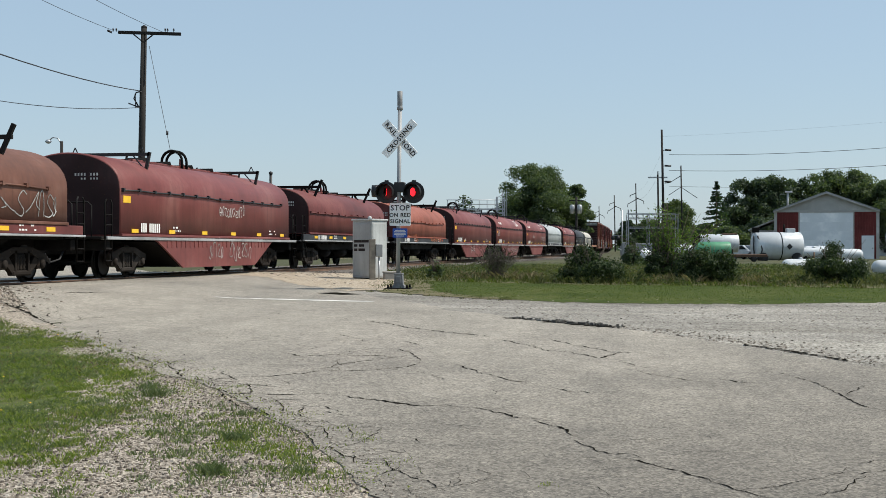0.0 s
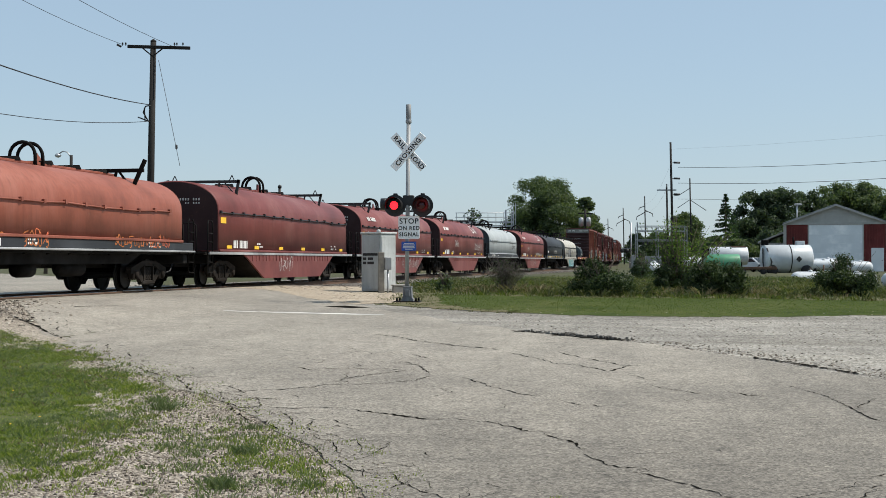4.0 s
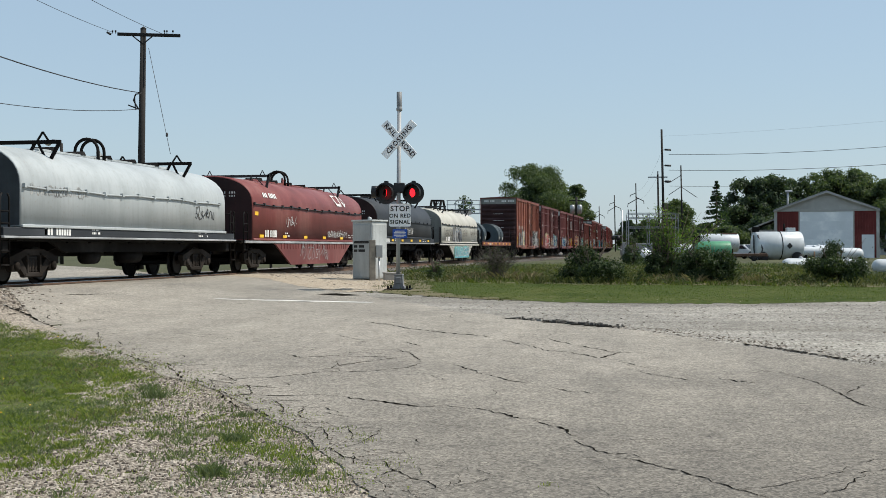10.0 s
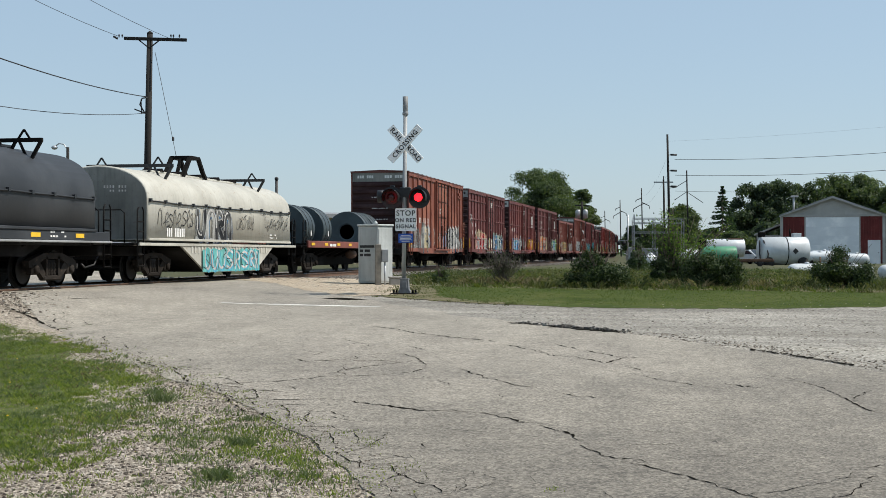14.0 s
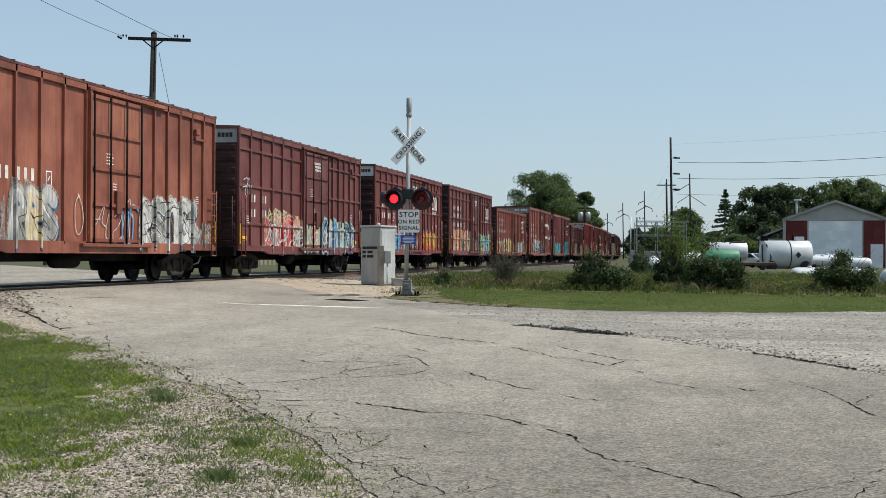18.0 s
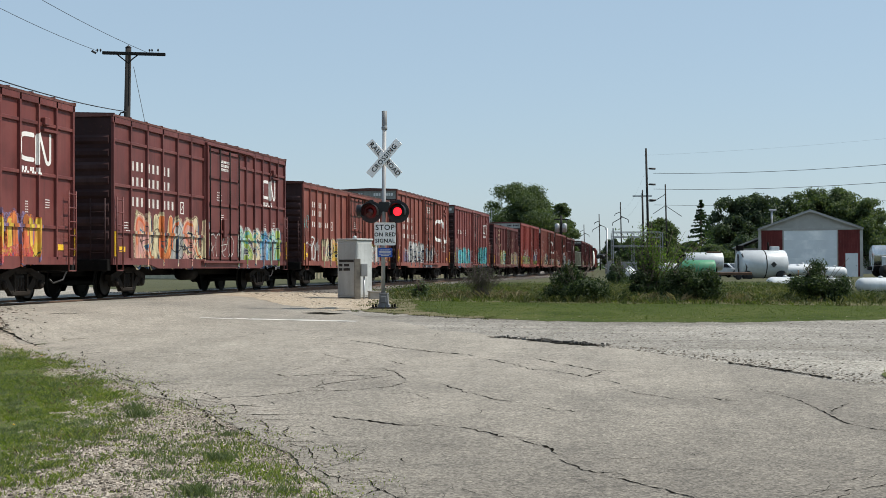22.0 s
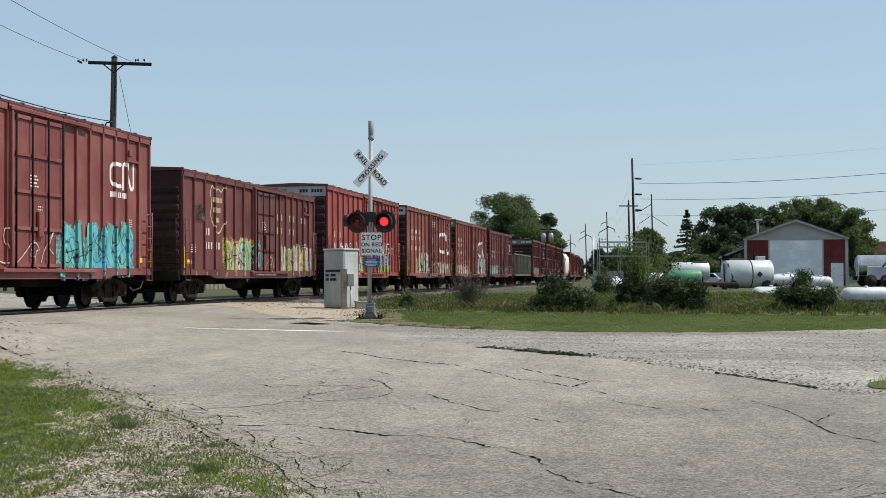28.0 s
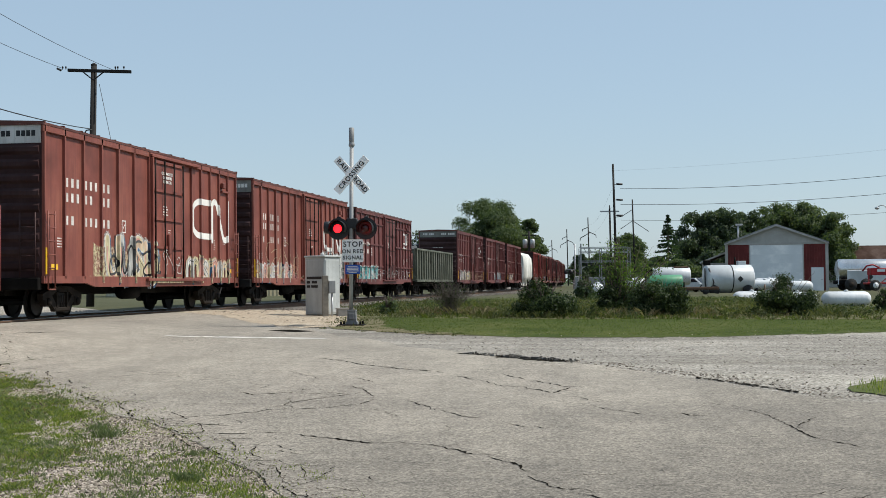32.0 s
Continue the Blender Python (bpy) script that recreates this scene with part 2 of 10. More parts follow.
def leafy(name, dark, mid, light, rough=0.55, through_light=0.45):
    m, n, l, b = node_mat(name)
    geo = n.new("ShaderNodeNewGeometry")
    c = ramp(n, [(0.0, dark), (0.5, mid), (1.0, light)])
    l.new(geo.outputs["Random Per Island"], c.inputs[0])
    l.new(c.outputs[0], b.inputs["Base Color"])
    b.inputs["Roughness"].default_value = rough
    b.inputs["Specular IOR Level"].default_value = 0.2
    t = n.new("ShaderNodeBsdfTranslucent")
    bright = mixed(n, l, 1.0, c.outputs[0], (1.9, 2.1, 0.9), "MULTIPLY")
    l.new(bright, t.inputs["Color"])
    mix = n.new("ShaderNodeMixShader")
    mix.inputs[0].default_value = through_light
    l.new(b.outputs[0], mix.inputs[1])
    l.new(t.outputs[0], mix.inputs[2])
    l.new(mix.outputs[0], n["Material Output"].inputs["Surface"])
    return m


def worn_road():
    """Old asphalt: worn paler at the crossing, with the brighter light at a low view angle painted into the same ramp,
    with long stains and fine aggregate.
    """
    m, n, l, b = node_mat("worn_asphalt")
    v = coords(n, l, (1, 1, 1), True)
    lane = coords(n, l, (1, 1, 1), True)
    lane.node.inputs["Rotation"].default_value = (0, 0, math.radians(-32.0))
    lane.node.inputs["Scale"].default_value = (1.0, 0.22, 1.0)
    # ramp by position: crossing wear plus low-angle brightness painted into the colour
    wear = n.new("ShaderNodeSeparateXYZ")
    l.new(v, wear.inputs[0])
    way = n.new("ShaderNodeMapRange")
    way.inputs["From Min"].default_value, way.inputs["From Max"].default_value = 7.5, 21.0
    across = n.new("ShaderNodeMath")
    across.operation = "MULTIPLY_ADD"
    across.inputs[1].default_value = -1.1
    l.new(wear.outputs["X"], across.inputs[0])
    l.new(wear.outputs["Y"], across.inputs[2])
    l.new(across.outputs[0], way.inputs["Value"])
    big = noise_tex(n, l, v, 0.28, 5, 0.6, kind="3D")
    lanes = noise_tex(n, l, lane, 0.9, 5, 0.6, kind="3D")
    mid = noise_tex(n, l, v, 2.2, 6, 0.7, kind="3D")
    fine = noise_tex(n, l, v, 90.0, 3, 0.7, kind="3D")
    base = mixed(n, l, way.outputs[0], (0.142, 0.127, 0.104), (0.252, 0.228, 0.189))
    for tex, lo, hi, k in ((big, 0.82, 1.18, 0.9), (lanes, 0.84, 1.14, 0.8), (mid, 0.82, 1.16, 0.9), (fine, 0.64, 1.36, 0.85)):
        r = n.new("ShaderNodeMapRange")
        r.inputs["From Min"].default_value, r.inputs["From Max"].default_value = 0.32, 0.68
        r.inputs["To Min"].default_value, r.inputs["To Max"].default_value = lo, hi
        l.new(tex, r.inputs["Value"])
        base = mixed(n, l, k, base, r.outputs[0], "MULTIPLY")
    vo = n.new("ShaderNodeTexVoronoi")
    vo.inputs["Scale"].default_value = 55.0
    l.new(v, vo.inputs["Vector"])
    grey = n.new("ShaderNodeRGBToBW")
    l.new(vo.outputs["Color"], grey.inputs[0])
    dots = ramp(n, [(0.15, (0.12, 0.12, 0.12)), (0.5, (0.5, 0.5, 0.5)), (0.85, (0.9, 0.9, 0.9))])
    l.new(grey.outputs[0], dots.inputs[0])
    base = mixed(n, l, 0.75, base, dots.outputs[0], "SOFT_LIGHT")
    pits = n.new("ShaderNodeTexVoronoi")          # lost stones and dark binder between pale chips
    pits.inputs["Scale"].default_value = 21.0
    l.new(v, pits.inputs["Vector"])
    bw = n.new("ShaderNodeRGBToBW")
    l.new(pits.outputs["Color"], bw.inputs[0])
    chip = ramp(n, [(0.16, (0.26, 0.26, 0.26)), (0.30, (0.5, 0.5, 0.5)), (0.78, (0.5, 0.5, 0.5)), (0.90, (0.78, 0.77, 0.75))])
    l.new(bw.outputs[0], chip.inputs[0])
    base = mixed(n, l, 0.6, base, chip.outputs[0], "SOFT_LIGHT")
    l.new(base, b.inputs["Base Color"])
    b.inputs["Roughness"].default_value = 0.88
    bump(n, l, b, vo.outputs["Distance"], 0.35, 0.003)
    return m


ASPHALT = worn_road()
GRAVEL = earth("grey_gravel", [(0.3, (0.125, 0.116, 0.102)), (0.5, (0.235, 0.220, 0.193)), (0.7, (0.345, 0.328, 0.292))], (0.3, 3.0, 40), 0.95, 0.8, 0.009, (30, 0.7))


def tracked(m):
    """Pale bands where wheels have pressed the gravel, drawn out across the lot."""
    n, l = m.node_tree.nodes, m.node_tree.links
    b = n["Principled BSDF"]
    col = b.inputs["Base Color"].links[0].from_socket
    v = coords(n, l, (0.10, 0.75, 1.0), True)
    v.node.inputs["Rotation"].default_value = (0, 0, math.radians(-8))
    t = noise_tex(n, l, v, 1.0, 4, 0.6, kind="3D")
    r = ramp(n, [(0.40, (0.80, 0.79, 0.77)), (0.52, (1.0, 1.0, 1.0)), (0.62, (1.22, 1.22, 1.20))])
    l.new(t, r.inputs[0])
    l.new(mixed(n, l, 1.0, col, r.outputs[0], "MULTIPLY"), b.inputs["Base Color"])


tracked(GRAVEL)
DIRT = earth("tan_gravel_dirt", [(0.3, (0.14, 0.115, 0.089)), (0.5, (0.285, 0.247, 0.199)), (0.7, (0.42, 0.375, 0.312))], (0.5, 5.0, 60), 0.95, 0.8, 0.02, (40, 1.0))
SAND = earth("sandy_dirt", [(0.3, (0.21, 0.165, 0.115)), (0.5, (0.36, 0.30, 0.225)), (0.7, (0.47, 0.41, 0.32))], (0.5, 4.0, 60), 0.95, 0.6, 0.02, (40, 0.7))
BALLAST = earth("rail_ballast", [(0.3, (0.07, 0.06, 0.052)), (0.5, (0.15, 0.135, 0.12)), (0.7, (0.24, 0.225, 0.20))], (0.5, 6.0, 30), 0.95, 1.0, 0.05, (14, 0.8))
DRYEDGE = earth("dry_grass_soil", [(0.38, (0.16, 0.125, 0.08)), (0.5, (0.115, 0.105, 0.05)), (0.62, (0.07, 0.085, 0.025))], (0.8, 4.0, 40), 0.95, 0.7, 0.02)
WEEDY = earth("weedy_ground", [(0.40, (0.15, 0.125, 0.085)), (0.47, (0.085, 0.10, 0.036)), (0.60, (0.065, 0.092, 0.026))], (0.9, 5.0, 60), 0.95, 0.8, 0.02, None, 0.1)
TURF = earth("mown_turf", [(0.38, (0.030, 0.047, 0.011)), (0.5, (0.056, 0.076, 0.020)), (0.62, (0.105, 0.108, 0.040))], (0.4, 2.5, 30), 0.9, 0.7, 0.03, None, 0.04)
FIELD = earth("rough_field", [(0.3, (0.030, 0.036, 0.014)), (0.5, (0.058, 0.062, 0.026)), (0.7, (0.11, 0.095, 0.055))], (0.08, 1.5, 20), 0.95, 0.6, 0.05)
CRACK = plain("crack_dark", (0.014, 0.013, 0.011), 0.95)
CRACK.node_tree.nodes["Principled BSDF"].inputs["Specular IOR Level"].default_value = 0.0
WHITE_LINE = paint("worn_white_line", (0.58, 0.57, 0.53), 0.8, wear=(0.28, 0.26, 0.22), amount=0.9, size=3, grime=0.6)
STEEL_DARK = paint("dark_running_gear", (0.009, 0.008, 0.0075), 0.8, 0.0, amount=0.4, wear=(0.03, 0.021, 0.015), grime=0.3, gloss=0.08)
STEEL_DUST = paint("dusty_side_frame", (0.022, 0.018, 0.015), 0.85, 0.0, amount=0.6, wear=(0.08, 0.055, 0.04), grime=0.5, gloss=0.1)
WHEEL_DARK = plain("wheel_face", (0.009, 0.008, 0.0075), 0.75, 0.1)
RUST_RAIL = plain("rusty_rail", (0.12, 0.07, 0.045), 0.8, 0.3)
RAIL_TOP = plain("polished_rail", (0.5, 0.5, 0.5), 0.25, 1.0)
TIE_WOOD = plain("creosote_tie", (0.07, 0.055, 0.045), 0.9, 0, 0.4, 8)
BLACK = plain("black_paint", (0.012, 0.012, 0.013), 0.5)
GALV = plain("galvanised_steel", (0.42, 0.43, 0.44), 0.5, 0.7, 0.2, 6)
ALU = paint("aluminium_paint", (0.34, 0.35, 0.355), 0.6, 0.15, wear=(0.30, 0.29, 0.27), amount=0.5, grime=0.3)
SIGN_WHITE = plain("sign_white", (0.90, 0.90, 0.88), 0.45, 0, 0.06)
SIGN_BLUE = plain("sign_blue", (0.02, 0.09, 0.42), 0.4, 0, 0.1)
YELLOW = plain("reflector_yellow", (0.78, 0.47, 0.02), 0.5, 0, 0.15)
DECAL = plain("decal_white", (0.72, 0.71, 0.68), 0.6, 0, 0.15)
FADED = plain("decal_faded", (0.56, 0.53, 0.50), 0.7, 0, 0.35, 6)
WOOD_POLE = plain("weathered_pole", (0.014, 0.0125, 0.0115), 0.9, 0, 0.35, 5)
CABLE = plain("cable_black", (0.02, 0.02, 0.022), 0.6)

# ---- ground ----
TRACK_X = -16.05
RAIL_Z = 0.83


def depth_of(x, y):
    return -0.182 * x + 0.983 * y


def level(x, y):
    """Height of the ground: it climbs from the road to the track and the yard behind."""
    d = depth_of(x, y)
    z = float(np.interp(d, (-5000, 8, 36, 44, 60, 90, 125, 5000), (0, 0, 0.6, 0.66, 0.82, 0.8, 0.66, 0.4)))
    if x > 4.6 and 42 < d < 104:        # a hollow behind the bank where the long tanks lie
        a, b = min(1.0, (x - 4.6) / 1.6), min(1.0, (d - 42) / 14, (104 - d) / 9)
        z -= 0.80 * a * a * (3 - 2 * a) * b * b * (3 - 2 * b)
    return z


def bend(y):
    """Sideways shift of the track where it leaves the straight."""
    return -max(0.0, y - 125.0) ** 2 / 7000.0


def bank(x, y):
    """The ground with the track's bed in it."""
    z = level(x, y)
    d = abs(x - TRACK_X - bend(y))
    if d < 6 and y > -100:
        k = min(1.0, max(0.0, (6 - d) / 3.4))
        k = k * k * (3 - 2 * k)
        bed = RAIL_Z - 0.19 + 0.115 * min(1.0, max(0.0, (47.6 - y) / 1.6))
        z = z + (bed - z) * k
    return z


def sheet(name, outline, lift, material, label, category, step=1.0, height=bank, skirt=0.0):
    """A piece of ground with an outline in (x, y), laid on the height map."""
    bm = bmesh.new()
    bm.faces.new([bm.verts.new((x, y, 0)) for x, y in outline])
    if name == "road":
        bmesh.ops.triangulate(bm, faces=bm.faces[:])
    xs, ys = [p[0] for p in outline], [p[1] for p in outline]
    for lo, hi, no in ((min(xs), max(xs), (1, 0, 0)), (min(ys), max(ys), (0, 1, 0))):
        k = math.ceil(lo / step) * step
        while k < hi:
            bmesh.ops.bisect_plane(bm, geom=bm.verts[:] + bm.edges[:] + bm.faces[:], plane_co=(k * no[0], k * no[1], 0), plane_no=no)
            k += step
    bmesh.ops.triangulate(bm, faces=[f for f in bm.faces if len(f.verts) > 4])
    for v in bm.verts:
        v.co.z = height(v.co.x, v.co.y) + lift
    bmesh.ops.recalc_face_normals(bm, faces=bm.faces[:])
    if bm.faces[:] and bm.faces[0].normal.z < 0:
        bmesh.ops.reverse_faces(bm, faces=bm.faces[:])
    if skirt:
        edge = [e for e in bm.edges if e.is_boundary]
        ext = bmesh.ops.extrude_edge_only(bm, edges=edge)
        for v in ext["geom"]:
            if isinstance(v, bmesh.types.BMVert):
                v.co.z -= skirt
    me = bpy.data.meshes.new(name)
    bm.to_mesh(me)
    bm.free()
    for p in me.polygons:
        p.use_smooth = not skirt
    return solid(name, me, material, label, category, kind="structure")


def rough_edge(points, amount, step, seed):
    """The same line broken into short uneven pieces."""
    rnd = random.Random(seed)
    out = []
    for (x0, y0), (x1, y1) in zip(points, points[1:]):
        n = max(1, int(math.hypot(x1 - x0, y1 - y0) / step))
        for i in range(n):
            t = i / n
            s = amount if (i or out) else 0
            out.append((x0 + (x1 - x0) * t + rnd.uniform(-s, s), y0 + (y1 - y0) * t + rnd.uniform(-s, s)))
    return out + [points[-1]]


def far_grid():
    s = Shape()
    xs = [-3000, -1200, -500, -250, -120, -70, -45, *range(-36, 40, 1), 45, 70, 120, 250, 500, 1200, 3000]
    ys = [-2500, -800, -250, -80, -30, *range(-12, 72, 1), *range(72, 130, 3), *range(130, 360, 8), 400, 600, 1000, 2000, 4500]
    v = [(x, y, bank(x, y)) for y in ys for x in xs]
    w = len(xs)
    f = [(j * w + i, j * w + i + 1, (j + 1) * w + i + 1, (j + 1) * w + i) for j in range(len(ys) - 1) for i in range(w - 1)]
    return s.add(v, f, True)


solid("ground", far_grid(), FIELD, "rough green and tan field of weeds and earth", "ground", kind="structure")

ROAD_LEFT = [(12, -18), (5, -5), (-0.4, 5.6), (-1.97, 8.61), (-2.41, 9.47), (-2.94, 10.47), (-3.55, 11.57), (-4.18, 12.55), (-4.85, 13.64), (-5.94, 15.0), (-6.66, 15.91), (-7.91, 17.48), (-9.6, 19.69), (-11.93, 23.14), (-14.85, 27.79), (-19.5, 35.2), (-42, 71)]
ROAD_RIGHT = [(-50, 92), (-23, 53), (-15.0, 43.2), (-11.8, 38.6), (-8.6, 33.3), (-6.6, 29.3), (-5.2, 27.0), (-3.47, 24.61), (-1.35, 22.73), (0.46, 19.74), (2.15, 17.13), (8, 8.2), (24, -16)]
sheet("gravel_lot", [(24, -16), (60, 10), (60, 46), (20, 38.5), (8, 33), (3.85, 31.2), (1.84, 30.4), (-0.46, 30.2), (-2.86, 30.6), (-4.82, 31.4), (-6.2, 32.6), (-8.0, 35.5), (-10.3, 45.5), (-12.6, 46.5), (-16, 45), (-16, 41), (-8, 28), (-1, 18)], 0.012, GRAVEL, "pale grey gravel lot beside the road", "gravel")
sheet("verge", [(-3.5, 2), (1.5, 2), (-1.5, 8.2), (-4.4, 13.4), (-9.2, 19.6), (-14.4, 28), (-16.5, 31), (-22, 31), (-22, 14), (-9, 2)], 0.010, DIRT, "tan gravel and dirt verge", "verge")
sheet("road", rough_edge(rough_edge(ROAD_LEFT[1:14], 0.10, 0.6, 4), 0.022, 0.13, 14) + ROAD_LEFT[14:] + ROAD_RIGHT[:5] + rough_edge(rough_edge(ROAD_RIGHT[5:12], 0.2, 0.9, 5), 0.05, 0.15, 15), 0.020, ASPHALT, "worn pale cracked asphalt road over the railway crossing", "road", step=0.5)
sheet("weedy_verge", rough_edge([(-11.6, 20.6), (-10.2, 19.7), (-8.9, 18.0), (-7.7, 16.2), (-6.6, 14.4), (-6.1, 12.7), (-5.7, 11.3), (-5.4, 10.0), (-5.2, 8.6), (-6.7, 7.2), (-12.5, 12.0), (-16.0, 18.5), (-13.5, 20.4), (-11.6, 20.6)], 0.3, 0.35, 61)[:-1], 0.016, WEEDY, "patchy green weeds over tan dirt", "verge")
sheet("lawn", rough_edge([(40, 44), (20, 38), (8, 32.6), (3.85, 30.5), (1.84, 29.5), (0.6, 29.2), (-1.6, 29.0), (-2.8, 29.2), (-4.0, 29.8), (-5.6, 31.5), (-6.9, 33.4), (-7.6, 37.2)], 0.16, 0.22, 6) + [(-9.4, 44), (-11.2, 56), (-11, 70), (40, 70)], 0.017, TURF, "mown green lawn strip with patchy edge", "lawn")
sheet("dry_edge", rough_edge([(-9.3, 41.0), (-8.7, 36.6), (-7.7, 32.6), (-6.4, 31.5), (-4.6, 30.0), (-3.7, 29.45), (-4.3, 30.3), (-5.6, 31.9), (-6.5, 33.4), (-7.1, 36.4), (-8.3, 41.2), (-9.3, 41.0)], 0.16, 0.35, 62)[:-1], 0.024, DRYEDGE, "dry brown grass and soil along the lawn edge", "lawn")
sheet("bank_soil", rough_edge([(-10.6, 58), (-10.2, 50), (-8.9, 43.0), (-7.9, 40.3), (-6.2, 38.9), (-3.6, 37.9), (-0.6, 37.5), (2.3, 37.0), (4.6, 36.6), (9, 38), (20, 42), (20, 62), (-10.6, 58)], 0.45, 0.4, 63)[:-1], 0.021, DRYEDGE, "rough bank of dry grass and soil", "bank")
sheet("lawn_corner", rough_edge([(2.45, 17.9), (2.65, 19.0), (3.4, 19.8), (7, 21), (20, 22), (20, 8), (9.0, 8.6), (2.45, 17.9)], 0.10, 0.3, 8)[:-1], 0.024, WEEDY, "small green grass corner beside the gravel", "lawn")

sheet("crossing_dirt", rough_edge([(-15.6, 45.4), (-15.3, 43.1), (-12.15, 38.5), (-9.0, 33.4), (-8.3, 32.6), (-7.3, 33.9), (-7.9, 36.8), (-9.4, 43.5), (-11.2, 46.9), (-13.6, 47.0), (-15.4, 45.6)], 0.16, 0.3, 12)[:-1], 0.025, SAND, "sandy tan dirt beside the crossing", "gravel")

# ---- railway ----
def rail_line(off, profile, name, material, label):
    s = Shape()
    ys = [-60, 125, *range(140, 430, 15)]
    pts = [(TRACK_X + off + bend(y), y) for y in ys]
    n = len(profile)
    v = [(x + px, y, pz) for x, y in pts for px, pz in profile]
    f = [(i * n + k, i * n + (k + 1) % n, (i + 1) * n + (k + 1) % n, (i + 1) * n + k) for i in range(len(pts) - 1) for k in range(n)]
    s.add(v, f)
    return part(name, s, material, track, label)


track = thing("railway_track", pose(0, 0, 0), "railway track with rusty rails on wooden ties", "track", kind="structure")
for off in (-0.755, 0.755):
    rail_line(off, [(-0.07, RAIL_Z - 0.17), (0.07, RAIL_Z - 0.17), (0.02, RAIL_Z - 0.13), (0.012, RAIL_Z - 0.05), (0.036, RAIL_Z - 0.04), (0.036, RAIL_Z - 0.004), (-0.036, RAIL_Z - 0.004), (-0.036, RAIL_Z - 0.04), (-0.012, RAIL_Z - 0.05), (-0.02, RAIL_Z - 0.13)], "rail", RUST_RAIL, "")
    rail_line(off, [(-0.03, RAIL_Z - 0.004), (0.03, RAIL_Z - 0.004), (0.028, RAIL_Z), (-0.028, RAIL_Z)], "rail_head", RAIL_TOP, "polished rail top")
tie = kept(("tie",), lambda: Shape().box(-1.3, 1.3, -0.115, 0.115, -0.17, 0, 0.012))
ty = 46.4
while ty < 118:
    part("tie", tie, TIE_WOOD, track, at=pose(TRACK_X + bend(ty), ty, RAIL_Z - 0.165))
    ty += 0.53
rnd = random.Random(11)
bed = Shape()
for i in range(9000):
    y = 46 + 90 * rnd.random() ** 1.6
    x = TRACK_X + bend(y) + rnd.choice((-1, 1)) * rnd.uniform(0.2, 4.2) if rnd.random() < 0.4 else TRACK_X + bend(y) + rnd.uniform(0.9, 4.4)
    r = rnd.uniform(0.025, 0.06)
    c = Vector((x, y, bank(x, y) + r * 0.3))
    p = [c + Vector((rnd.uniform(-1, 1), rnd.uniform(-1, 1), 0)) * 0.3 * r + Vector(o) * r * rnd.uniform(0.7, 1.2) for o in ((1, 0, 0), (0, 1, 0), (-1, 0, 0), (0, -1, 0), (0, 0, 1))]
    bed.add(p, [(0, 1, 4), (1, 2, 4), (2, 3, 4), (3, 0, 4)])
solid("ballast_stones", bed, BALLAST, "loose grey ballast stones along the rails", "ballast", kind="stuff")
sheet("ballast_bed", [(-20, 46.2), (-15.5, 46.6), (-11.8, 47.2), (-11.6, 60), (-11.8, 100), (-13, 160), (-16, 240), (-40, 430), (-52, 430), (-24, 220), (-20.6, 120)], 0.02, BALLAST, "grey crushed-stone bed of the railway", "ballast", step=4.0)

# ---- train ----
def gear():
    """Bolster, two side frames and two wheelsets on parts of their own."""
    return kept(("bolster",), lambda: Shape().box(-1.05, 1.05, -0.22, 0.22, 0.36, 0.66, 0.03).box(-0.35, 0.35, -0.35, 0.35, 0.62, 0.76, 0.03))


def side_frame_shape():
    s = Shape()
    s.prism([(-1.18, 0.46), (-1.18, 0.62), (-0.45, 0.80), (0.45, 0.80), (1.18, 0.62), (1.18, 0.46), (0.9, 0.47), (0.42, 0.66), (-0.42, 0.66), (-0.9, 0.47)], 0.93, 1.09, "x")
    for k in (-1, 1):
        s.prism([(k * 0.86, 0.50), (k * 0.62, 0.60), (k * 0.30, 0.30), (k * 0.42, 0.20)], 0.95, 1.07, "x")
        s.prism([(k * 0.26, 0.26), (k * 0.34, 0.26), (k * 0.34, 0.72), (k * 0.26, 0.72)], 0.93, 1.09, "x")
        s.box(0.92, 1.10, k * 0.89 - 0.15, k * 0.89 + 0.15, 0.30, 0.56, 0.03)
        s.lathe([(0.10, 1.08), (0.10, 1.15), (0.05, 1.17)], 10, "x", (0, k * 0.89, 0.42))
    s.box(0.93, 1.09, -0.44, 0.44, 0.16, 0.28, 0.03)
    for dy in (-0.15, 0.0, 0.15):
        s.lathe([(0.055, 0.27), (0.07, 0.31), (0.055, 0.36), (0.07, 0.41), (0.055, 0.46), (0.07, 0.51), (0.055, 0.58)], 8, "z", (1.01, dy, 0))
    return s


def wheelset_shape():
    s = Shape()
    for k in (-1, 1):
        a = k * 0.70
        prof = [(0.0, a + k * 0.09), (0.09, a + k * 0.09), (0.12, a + k * 0.05), (0.30, a + k * 0.02), (0.335, a + k * 0.085), (0.40, a + k * 0.085)]
        s.lathe(prof if k > 0 else prof[::-1], 24, "x", smooth=False)
        back = [(0.42, a - k * 0.04), (0.445, a - k * 0.035), (0.445, a - k * 0.06), (0.33, a - k * 0.065), (0.30, a - k * 0.02), (0.0, a - k * 0.04)]
        s.lathe(back if k > 0 else back[::-1], 24, "x", smooth=False)
        for q in range(5):
            t = 2 * math.pi * q / 5
            s.lathe([(0.025, a + k * 0.03), (0.02, a + k * 0.06)] if k > 0 else [(0.02, a + k * 0.06), (0.025, a + k * 0.03)], 6, "x", (0, 0.2 * math.cos(t), 0.2 * math.sin(t)))
    s.tube([(-1.0, 0, 0), (1.0, 0, 0)], 0.075, 8)
    return s


WHEELSETS = []


